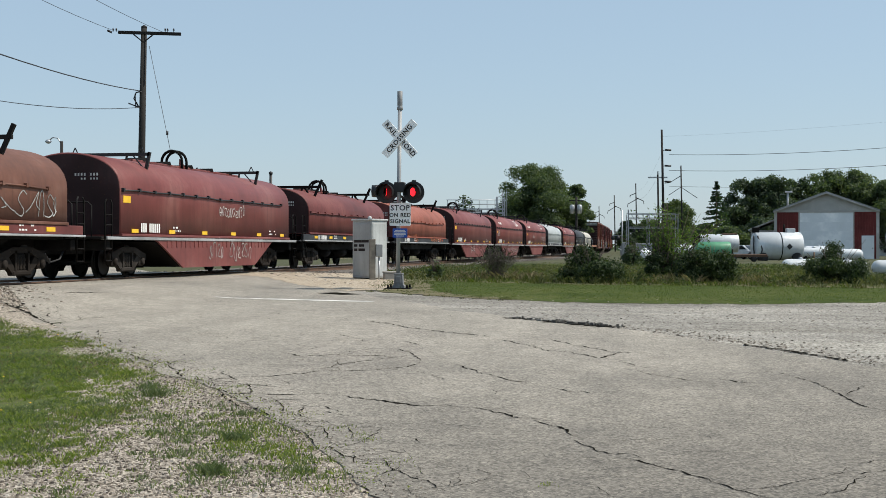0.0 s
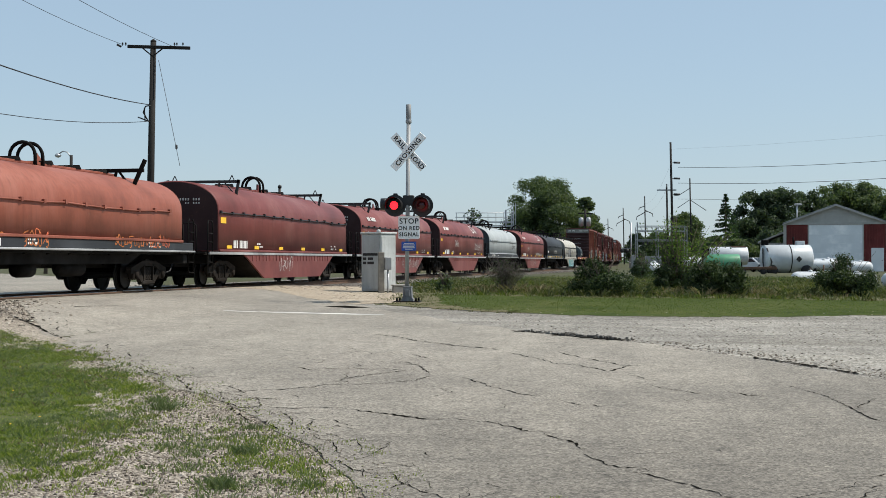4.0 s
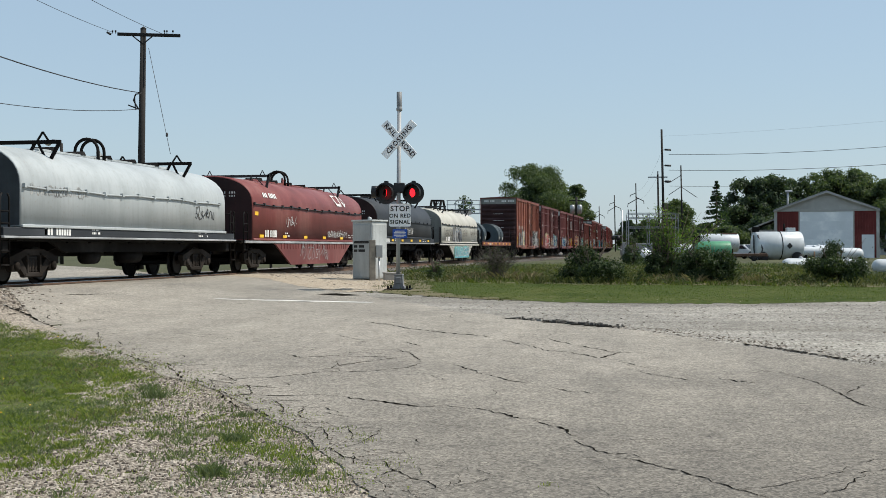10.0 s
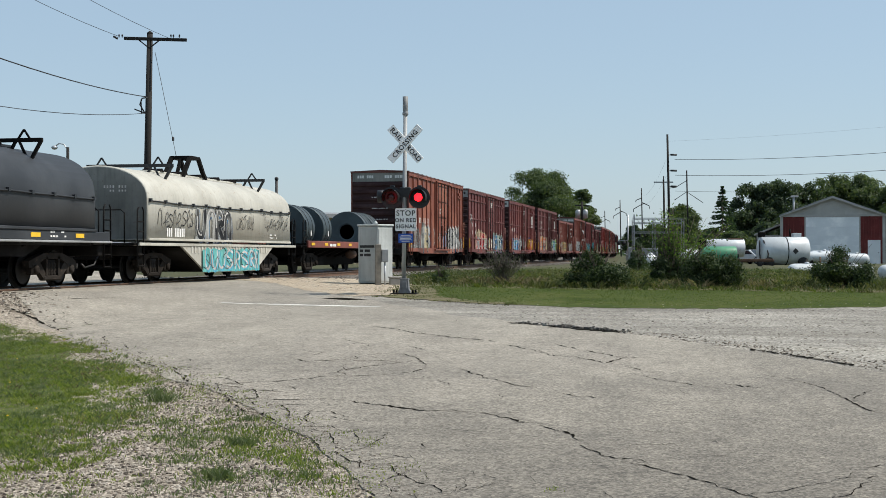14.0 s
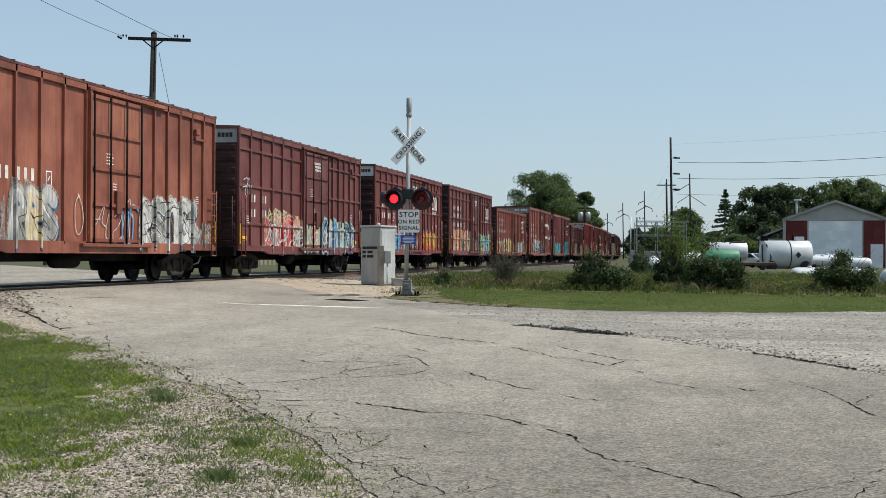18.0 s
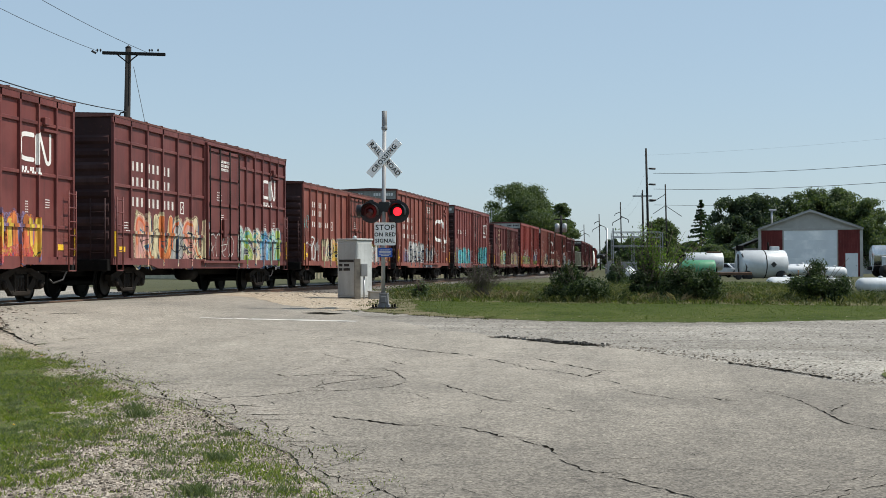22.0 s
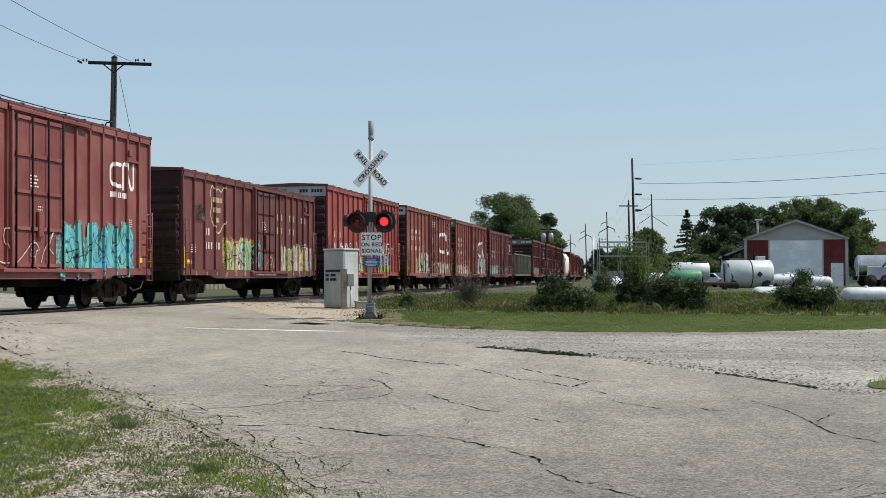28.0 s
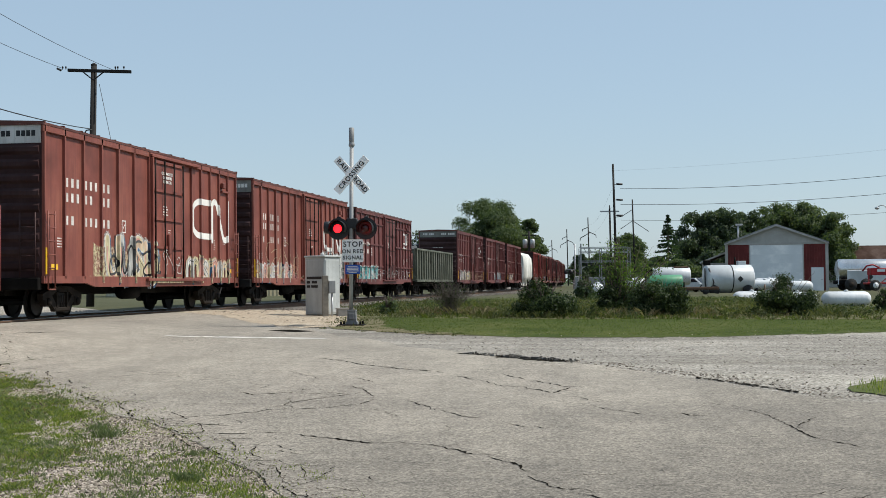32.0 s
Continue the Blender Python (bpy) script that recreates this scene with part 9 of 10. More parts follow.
NEAR_GRASS = [(-11.3, 20.9), (-10.0, 20.1), (-8.6, 18.4), (-7.3, 16.6), (-6.2, 14.8), (-5.6, 13.0), (-5.1, 11.6), (-4.7, 10.2), (-4.5, 9.0), (-6.5, 7.0), (-12.5, 12.0), (-16.0, 18.5), (-13.5, 20.9)]


def clumps(name, poly, count, per, spread, h0, h1, width, material, label, seed, patchy=0.4, scale=0.8):
    """Grass and weeds that stand in many small tufts, each leaning out from its middle."""
    rng = np.random.default_rng(seed)
    c = np.array(scatter(poly, count, seed, patchy, scale, 0.15))
    n = len(c) * per
    size = np.repeat(rng.uniform(0.45, 1.25, len(c)), per)
    c = np.repeat(c, per, 0)
    a = rng.uniform(0, 2 * np.pi, n)
    d = np.stack([np.cos(a), np.sin(a)], 1)
    foot = c + d * (spread * size * np.sqrt(rng.random(n)))[:, None]
    tall = rng.uniform(h0, h1, n) * size
    out = tall * rng.uniform(0.2, 1.1, n)
    side = np.stack([-d[:, 1], d[:, 0]], 1) * (width * rng.uniform(0.6, 1.3, n))[:, None]
    z = np.array([bank(x, y) for x, y in foot]) + 0.012
    mid, tip = foot + d * (0.35 * out)[:, None], foot + d * out[:, None]
    col = lambda p, h: np.concatenate([p, (z + h)[:, None]], 1)
    v = np.stack([col(foot - side, 0), col(foot + side, 0), col(mid + side * 0.8, tall * 0.65), col(tip, tall)], 1).reshape(-1, 3)
    me = bpy.data.meshes.new(name)
    me.vertices.add(4 * n)
    me.vertices.foreach_set("co", v.astype(np.float32).ravel())
    me.loops.add(4 * n)
    me.loops.foreach_set("vertex_index", np.arange(4 * n, dtype=np.int32))
    me.polygons.add(n)
    me.polygons.foreach_set("loop_start", np.arange(0, 4 * n, 4, dtype=np.int32))
    me.update()
    me.validate()
    return solid(name, me, material, label, "grass", kind="stuff")


clumps("grass", NEAR_GRASS, 4200, 34, 0.085, 0.010, 0.048, 0.0032, BLADE, "lush green roadside grass in small tufts", 92, 0.34, 0.8)
clumps("grass", NEAR_GRASS, 2300, 30, 0.09, 0.010, 0.055, 0.0032, BLADE_GREY, "grey-green weedy grass in small tufts", 94, 0.48, 0.6)
clumps("dry_grass", NEAR_GRASS, 600, 14, 0.10, 0.015, 0.06, 0.003, STRAW, "dry straw-coloured grass", 194, 0.42, 0.9)
OUTER = [(-10.0, 20.2), (-7.0, 16.0), (-5.4, 13.7), (-4.3, 12.3), (-3.2, 10.6), (-2.2, 8.9), (-3.2, 7.6), (-5.0, 8.6), (-5.2, 11.0), (-6.2, 14.0), (-8.4, 18.0)]
clumps("verge_weeds", OUTER, 300, 22, 0.08, 0.008, 0.045, 0.0035, BLADE_GREY, "scattered small weeds on the gravel verge", 96, 0.55, 1.1)
clumps("verge_weeds", OUTER, 150, 22, 0.07, 0.008, 0.035, 0.0035, BLADE, "scattered small bright weeds on the gravel verge", 97, 0.62, 1.3)
EDGE = [(-9.8, 20.0), (-9.3, 19.7), (-6.4, 15.9), (-4.6, 13.5), (-3.3, 11.5), (-1.9, 8.9), (-2.4, 8.0), (-4.4, 10.0), (-5.6, 13.4), (-8.2, 18.0)]
blades("grass", scatter(EDGE, 2600, 95, 0.70, 1.8, 0.10), BLADE, "thin grass along the pavement edge", 0.01, 0.05, 0.005, 96, 0.9)
blades("grass", scatter([(-3.6, 9.0), (-2.3, 9.0), (-3.4, 11.2), (-4.6, 12.6), (-5.0, 11.8)], 1700, 97, 0.62, 1.8, 0.12), BLADE_GREY, "low weeds in the gravel", 0.01, 0.05, 0.005, 98, 0.9)
blades("grass", scatter([(-3.2, 9.6), (-2.6, 9.6), (-3.3, 11.0), (-4.0, 11.8), (-4.2, 11.0)], 1500, 197, 0.50, 2.4, 0.12), BLADE, "low bright weeds in the gravel", 0.01, 0.04, 0.006, 198, 1.0)
for i, (x, y, n, h) in enumerate(((-3.30, 9.15, 260, 0.16), (-3.62, 10.55, 220, 0.15), (-5.30, 13.05, 240, 0.17), (-5.6, 13.6, 160, 0.15), (-2.75, 9.3, 120, 0.10), (-4.0, 11.9, 120, 0.10))):
    r = random.Random(300 + i)
    blades("weed_tuft", [(x + r.gauss(0, 0.06), y + r.gauss(0, 0.06)) for _ in range(n)], BLADE_GREY, "grey-green weed tuft in the gravel", 0.02, h * 0.6, 0.004, 310 + i, 1.1)
LAWN = [(9, 33.2), (3.85, 31.0), (1.84, 30.0), (-0.46, 29.7), (-2.86, 30.1), (-4.82, 30.9), (-6.2, 32.2), (-7.2, 34.4), (-7.8, 38), (-8.6, 41), (9, 41.5), (12, 36)]
blades("lawn_grass", scatter(LAWN, 30000, 101), LAWN_BLADE, "short mown lawn grass", 0.01, 0.026, 0.010, 102, 1.2)
BANK = [(-9.2, 42.5), (-7.6, 39.6), (-3.6, 37.5), (-0.6, 37.1), (2.3, 36.6), (4.6, 36.2), (9, 38), (14, 40), (14, 60), (-10.5, 58), (-11.0, 48)]
blades("bank_weeds", scatter(BANK, 15000, 103, 0.25, 0.5), WEED, "rough weeds on the bank", 0.04, 0.16, 0.014, 104)
clumps("dry_weeds", BANK, 360, 22, 0.20, 0.03, 0.14, 0.008, STRAW, "dry straw tufts on the bank", 106, 0.55, 0.35)
clumps("bank_grass", BANK, 1100, 26, 0.22, 0.03, 0.13, 0.011, LAWN_BLADE, "green grass tufts on the bank", 108, 0.45, 0.30)
clumps("tall_weeds", BANK, 300, 16, 0.13, 0.06, 0.24, 0.010, WEED, "tall olive weeds on the bank", 109, 0.52, 0.5)
clumps("edge_tufts", [(-9.2, 41.0), (-8.6, 36.4), (-7.7, 32.5), (-4.4, 29.7), (-3.5, 29.3), (-4.4, 30.6), (-6.6, 33.6), (-8.2, 41.2)], 170, 16, 0.14, 0.01, 0.05, 0.009, WEED, "thin grass over the dry lawn edge", 112, 0.45, 0.8)
SKIRTS = [[(x - w, y - 0.9), (x + w, y - 0.9), (x + w, y + 0.8), (x - w, y + 0.8)] for x, y, w in ((-2.99, 39.11, 1.5), (0.22, 39.7, 1.6), (3.65, 39.73, 1.6), (-6.06, 41.79, 1.2), (-1.03, 43.74, 1.5))]
for k, poly in enumerate(SKIRTS):
    clumps("dry_weeds", poly, 34, 30, 0.16, 0.06, 0.26, 0.007, STRAW if k % 2 else WEED, "dry grass round the foot of a bush", 700 + k, 0, 1)
blades("corner_grass", scatter([(2.6, 18.0), (2.8, 19.0), (3.5, 19.8), (7, 21), (9, 15), (4, 15.4)], 9000, 109, 0, 1, 0.15), BLADE, "green grass corner beside the gravel", 0.03, 0.11, 0.006, 110)
blades("track_weeds", scatter([(-11.3, 46.5), (-10.4, 44), (-8.9, 41.5), (-8.2, 36.5), (-7.5, 34.3), (-7.0, 34.0), (-8.6, 45)], 700, 111, 0.5, 0.8), WEED, "weeds round the signal foot", 0.03, 0.11, 0.008, 112)
def ground_leaves(name, spots, low, high, size, material, label, seed):
    """Low broad-leaved weeds."""
    rng = np.random.default_rng(seed)
    p = np.array([(x, y, bank(x, y) + 0.02) for x, y in spots])
    p[:, 2] += rng.uniform(low, high, len(p))
    return solid(name, leaf_mesh(name, p, np.tile((0, 0, 0.9), (len(p), 1)), size, rng), material, label, "weeds", kind="stuff")


ground_leaves("clover", scatter(NEAR_GRASS, 60000, 141, 0.36, 0.9), 0.0, 0.04, 0.016, BLADE, "low clover and weeds in the grass", 142)
ground_leaves("clover", scatter(NEAR_GRASS, 24000, 143, 0.50, 0.7), 0.0, 0.05, 0.018, BLADE_GREY, "low grey-green weeds in the grass", 144)
ground_leaves("edge_weeds", scatter(EDGE, 2800, 145, 0.62, 2.0, 0.10), 0.0, 0.03, 0.02, BLADE, "low weeds along the pavement edge", 146)
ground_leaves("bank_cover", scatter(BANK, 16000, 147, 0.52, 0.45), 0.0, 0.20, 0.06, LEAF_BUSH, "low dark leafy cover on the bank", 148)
ground_leaves("bank_cover", scatter(BANK, 12000, 149, 0.5, 0.6), 0.0, 0.22, 0.06, WEED, "low green leafy cover on the bank", 150)
# yellow flowers in the grass
s = Shape()
r = random.Random(121)
for x, y in scatter(NEAR_GRASS, 26, 122, 0.6, 1.5):
    s.lathe([(0.0, 0.0), (0.014, 0.004), (0.0, 0.012)], 6, "z", (x, y, bank(x, y) + r.uniform(0.09, 0.16)))
solid("dandelions", s, YELLOW, "small yellow flowers in the grass", "flowers", kind="stuff")

# ---- loose stones and cracks ----
def stones(name, spots, r0, r1, material, label, seed, lift=0.012):
    rnd = random.Random(seed)
    s = Shape()
    for x, y in spots:
        r = r0 + (r1 - r0) * rnd.random() ** 3
        c = Vector((x, y, bank(x, y) + lift + r * 0.1))
        a = rnd.uniform(0, 6.28)
        ring = [c + Vector((math.cos(a + k * 1.256) * r * rnd.uniform(0.7, 1.25), math.sin(a + k * 1.256) * r * rnd.uniform(0.7, 1.25), -0.2 * r)) for k in range(5)]
        up = Vector((rnd.uniform(-0.25, 0.25) * r, rnd.uniform(-0.25, 0.25) * r, r * rnd.uniform(0.35, 0.7)))
        top = [c + (q - c) * rnd.uniform(0.5, 0.8) + up + Vector((0, 0, rnd.uniform(-0.1, 0.1) * r)) for q in ring]
        s.add(ring + top, [(k, (k + 1) % 5, 5 + (k + 1) % 5, 5 + k) for k in range(5)] + [(5, 6, 7, 8, 9)])
    return solid(name, s, material, label, "stones", kind="stuff")


STONE = leafy("mixed_stones", (0.052, 0.043, 0.036), (0.228, 0.194, 0.157), (0.45, 0.408, 0.35), 0.9, 0.0)
VERGE_POLY = [(-10.0, 19.9), (-9.3, 19.6), (-6.3, 15.6), (-4.5, 13.2), (-3.0, 10.4), (-1.8, 8.2), (-3.0, 7.2), (-6.2, 8.0), (-5.2, 9.8), (-5.6, 12.2), (-6.4, 14.6), (-8.0, 17.4)]
stones("verge_stones", scatter(VERGE_POLY, 21000, 131), 0.004, 0.020, STONE, "loose gravel on the verge", 132)
stones("corner_stones", scatter([(-17.5, 31), (-14.6, 28.2), (-11.4, 22.6), (-12.4, 21.8), (-18, 25)], 3500, 133), 0.012, 0.05, STONE, "loose gravel by the crossing", 134)
stones("lot_stones", scatter([(-3.2, 25), (2.3, 17.4), (9, 20), (9, 32), (-6, 31.5), (-5.4, 28)], 5000, 135, 0, 1, 0.0), 0.006, 0.022, STONE, "loose gravel on the lot", 136)
stones("crossing_stones", scatter([(-15.2, 46.2), (-11.6, 46.5), (-8.8, 38.5), (-8.4, 34), (-9.4, 35.4), (-12, 39.4)], 1300, 137), 0.01, 0.05, STONE, "loose stones between road and rails", 138)

ROADZ = 0.020


def crack(points, width, seed, label="dark ragged crack in the asphalt"):
    """A jagged crack along the points."""
    rnd = random.Random(seed)
    line = []
    for (x0, y0), (x1, y1) in zip(points, points[1:]):
        n = max(2, int(math.hypot(x1 - x0, y1 - y0) / 0.06))
        for i in range(n):
            t = i / n
            line.append((x0 + (x1 - x0) * t, y0 + (y1 - y0) * t))
    line.append(points[-1])
    v, f = [], []
    ox = oy = 0.0
    for i, (x, y) in enumerate(line):
        ox = ox * 0.55 + rnd.gauss(0, 0.011)
        oy = oy * 0.55 + rnd.gauss(0, 0.026)
        w = 0.21 * width * rnd.choice((0.3, 0.6, 1.0, 1.5)) * rnd.uniform(0.7, 1.2) * min(1, 0.25 + i / 6, 0.25 + (len(line) - 1 - i) / 6) * min(1.0, max(0.35, (y - 5.5) / 7.0))
        a, b = line[max(0, i - 1)], line[min(len(line) - 1, i + 1)]
        d = Vector((b[0] - a[0], b[1] - a[1])).normalized()
        for k in (-1, 1):
            px, py = x + ox - d.y * w * k, y + oy + d.x * w * k
            v.append((px, py, bank(px, py) + ROADZ + 0.004))
        if i:
            n = len(v)
            f.append((n - 4, n - 2, n - 1, n - 3))
    s = Shape()
    s.v, s.f, s.s = v, f, [False] * len(f)
    return part("crack", s, CRACK, road_ob, label)


road_ob = bpy.data.objects["road"]
crack([(-4.85, 13.6), (-4.59, 13.28), (-4.39, 13.36), (-4.1, 13.37), (-3.76, 13.39), (-3.52, 13.38)], 0.05, 1)
crack([(-3.52, 13.38), (-3.2, 13.14), (-2.98, 13.01), (-2.57, 12.76), (-2.41, 12.79), (-2.05, 12.66), (-1.88, 12.53), (-1.51, 12.13), (-1.39, 12.05)], 0.075, 2)
crack([(-1.42, 12.01), (-1.16, 11.66), (-1.07, 11.36), (-0.96, 11.26)], 0.06, 3)
crack([(-0.98, 10.97), (-0.88, 10.76), (-0.75, 10.5), (-0.62, 10.37), (-0.51, 10.39), (-0.39, 10.19)], 0.06, 4)
crack([(-0.62, 10.34), (-0.52, 10.17), (-0.4, 10.05), (-0.27, 9.89), (-0.13, 9.76), (-0.04, 9.6), (0.06, 9.5), (0.16, 9.34), (0.24, 9.19), (0.32, 9.1), (0.43, 8.94)], 0.07, 5)
crack([(0.24, 9.19), (0.33, 9.29), (0.51, 9.38), (0.63, 9.54), (0.78, 9.67), (0.89, 9.82), (0.98, 9.9), (1.11, 9.94), (1.17, 10.02), (1.26, 10.08), (1.58, 10.39)], 0.035, 6)
crack([(0.98, 9.9), (0.99, 10.05), (1.04, 10.29), (1.16, 10.38), (1.32, 10.51), (1.56, 10.72)], 0.03, 7)
crack([(0.69, 8.97), (0.82, 9.21), (0.9, 9.34), (0.95, 9.5), (1.05, 9.72), (1.17, 9.98)], 0.05, 8)
crack([(1.08, 10.63), (1.23, 10.71), (1.35, 10.81)], 0.02, 9)
crack([(0.64, 16.51), (0.93, 16.03), (1.14, 15.52), (1.31, 14.74)], 0.03, 10)
crack([(1.31, 14.74), (1.4, 14.2), (1.45, 13.74), (1.54, 13.36), (1.65, 13.15), (1.87, 12.86)], 0.05, 11)
crack([(1.43, 14.3), (1.55, 14.79), (1.69, 15.16)], 0.04, 12)
crack([(0.19, 15.51), (0.42, 15.23), (0.61, 15.16)], 0.09, 13)
crack([(-0.59, 16.53), (-0.26, 16.35)], 0.035, 14)
crack([(-0.5, 15.77), (-0.18, 15.38), (0.12, 15.07), (0.35, 14.96)], 0.03, 15)
crack([(-2.94, 16.49), (-2.67, 16.09), (-2.46, 15.64), (-2.17, 15.18), (-2.01, 14.94), (-1.71, 14.68)], 0.05, 16)
crack([(-1.46, 14.37), (-1.33, 14.16), (-1.06, 13.98)], 0.06, 17)
crack([(-2.12, 14.11), (-2.04, 13.93), (-2.01, 13.71)], 0.03, 18)
crack([(-1.87, 12.54), (-1.75, 12.79)], 0.025, 19)
crack([(-1.63, 9.73), (-1.49, 9.48), (-1.39, 9.35), (-1.3, 9.5)], 0.03, 20)
crack([(-1.29, 9.57), (-1.2, 9.52), (-1.1, 9.32)], 0.025, 21)
crack([(-1.63, 8.91), (-1.48, 9.17), (-1.34, 9.4)], 0.02, 22)
crack([(-0.81, 11.0), (-0.61, 11.04), (-0.48, 11.12), (-0.35, 11.2), (-0.09, 11.28)], 0.03, 23)
crack([(-0.23, 10.62), (-0.04, 10.63), (0.21, 10.67), (0.44, 10.8)], 0.025, 24)
crack([(-0.69, 9.22), (-0.64, 9.05), (-0.56, 8.88), (-0.51, 8.74)], 0.04, 25)
crack([(-2.81, 19.92), (-2.48, 19.34), (-2.25, 19.03), (-2.07, 18.48), (-1.67, 18.23), (-1.25, 17.49), (-1.05, 18.27)], 0.06, 26)
crack([(-2.19, 20.23), (-1.78, 19.38), (-1.42, 18.84), (-1.09, 18.34), (-0.65, 18.27)], 0.06, 27)
crack([(-0.99, 17.18), (-0.73, 16.7), (-0.59, 16.53)], 0.05, 28)
crack([(-0.84, 16.24), (-0.56, 15.82), (-0.31, 15.52)], 0.03, 29)
crack([(-5.37, 14.42), (-5.19, 14.51), (-4.97, 14.72), (-4.6, 15.01), (-4.37, 15.23), (-4.34, 15.47), (-4.15, 15.51), (-3.77, 15.58), (-3.56, 15.86), (-3.41, 16.08), (-3.35, 16.61)], 0.045, 30)
crack([(-4.11, 15.57), (-4.29, 15.91), (-4.31, 16.1), (-4.24, 16.25), (-4.14, 16.53), (-3.98, 16.77), (-3.69, 17.4)], 0.045, 31)
crack([(-4.46, 18.28), (-3.94, 18.21), (-3.75, 17.85), (-3.53, 17.28), (-3.37, 16.74)], 0.05, 32)
crack([(-4.17, 19.48), (-3.98, 19.15), (-3.79, 18.83)], 0.06, 33)
crack([(-5.36, 17.47), (-5.15, 17.28), (-5.0, 17.08), (-4.58, 17.39), (-3.8, 17.23)], 0.06, 34)
crack([(-5.87, 17.85), (-5.56, 17.75)], 0.05, 35)
crack([(-6.1, 15.97), (-5.7, 16.24)], 0.05, 36)
crack([(-5.67, 23.24), (-5.07, 22.57), (-4.65, 21.91), (-4.07, 21.33), (-3.45, 20.8), (-3.07, 20.46)], 0.08, 37)
crack([(-4.13, 13.09), (-3.88, 12.55), (-3.74, 12.23), (-3.64, 11.81)], 0.025, 38)
crack([(-4.85, 13.6), (-4.55, 12.97), (-4.38, 12.67), (-4.18, 12.38), (-4.03, 12.33), (-3.87, 12.05), (-3.71, 11.72)], 0.05, 39)
crack([(-3.67, 11.73), (-3.58, 11.68), (-3.51, 11.52), (-3.41, 11.4)], 0.05, 40)
crack([(-3.41, 11.21), (-3.24, 11.02), (-3.11, 10.83), (-2.94, 10.41)], 0.03, 41)
crack([(-2.94, 10.41), (-2.78, 10.3), (-2.64, 10.04), (-2.53, 9.92), (-2.37, 9.8), (-2.26, 9.77), (-2.14, 9.54), (-2.02, 9.36), (-1.93, 9.21), (-1.84, 9.15), (-1.7, 8.91), (-1.63, 8.83)], 0.06, 42)
crack([(-2.39, 9.09), (-2.2, 9.16), (-2.12, 9.07), (-2.05, 8.95), (-1.99, 8.76), (-1.93, 8.68), (-1.86, 8.79), (-1.76, 8.84), (-1.63, 8.94), (-1.5, 9.07), (-1.39, 9.29)], 0.035, 43)
crack([(-2.79, 9.75), (-2.61, 9.37), (-2.52, 9.27), (-2.43, 9.08)], 0.04, 44)
crack([(-2.6, 9.26), (-2.49, 9.3), (-2.4, 9.43)], 0.02, 45)
crack([(-2.37, 9.3), (-2.28, 9.07)], 0.04, 46)
crack([(-1.79, 8.72), (-1.68, 8.54)], 0.04, 47)
crack([(-12.27, 22.95), (-11.95, 22.65), (-11.58, 22.46), (-11.26, 22.14), (-10.87, 21.67), (-10.59, 21.41), (-10.28, 21.04)], 0.16, 48)
crack([(-11.5, 21.71), (-11.49, 22.08), (-11.36, 22.33)], 0.12, 49)
crack([(-12.0, 22.86), (-11.63, 22.65), (-11.53, 22.79)], 0.1, 50)
crack([(-11.22, 22.26), (-10.9, 22.16)], 0.1, 51)
crack([(-12.51, 25.85), (-12.37, 26.65), (-12.19, 27.62)], 0.09, 52)
crack([(-10.64, 22.69), (-10.23, 23.18), (-9.85, 23.29)], 0.06, 53)
crack([(-9.13, 19.96), (-8.92, 20.21), (-8.75, 20.36)], 0.07, 54)
crack([(-8.04, 18.22), (-7.85, 18.08)], 0.09, 55)
crack([(-7.56, 17.79), (-7.52, 17.97), (-7.43, 18.24)], 0.06, 56)
crack([(-7.62, 17.45), (-7.13, 16.76), (-6.83, 16.31), (-6.56, 16.02)], 0.06, 57)
crack([(-6.44, 16.18), (-6.21, 15.69), (-5.98, 15.29), (-5.77, 14.91), (-5.58, 14.6)], 0.06, 58)
crack([(-6.26, 15.81), (-6.02, 16.12)], 0.04, 59)
crack([(-5.77, 14.74), (-5.53, 14.39), (-5.38, 14.42)], 0.06, 60)
crack([(-5.09, 13.56), (-5.07, 13.76), (-4.92, 13.64), (-4.85, 13.6)], 0.06, 61)
crack([(-4.81, 12.88), (-4.68, 12.99), (-4.58, 13.05)], 0.05, 62)
crack([(-5.19, 14.24), (-5.01, 13.92), (-4.92, 13.64)], 0.05, 63)
for i in range(60):
    r = random.Random(400 + i)
    x, y = r.uniform(-9.5, 2.2), r.uniform(9.5, 28)
    if inside([(-1.7, 8.9), (-4.6, 13.8), (-9.4, 20.2), (-14.0, 27.5), (-7.5, 29.5), (-3.6, 24.0), (1.9, 16.9), (3.0, 9.0)], x, y):
        a, l = r.uniform(0, 3.14), r.uniform(0.5, 1.8)
        crack([(x, y), (x + math.cos(a) * l * 0.5, y + math.sin(a) * l * 0.5), (x + math.cos(a + 0.5) * l, y + math.sin(a + 0.5) * l)], 0.012 + 0.0010 * (y - 9), 500 + i, "fine hairline crack")

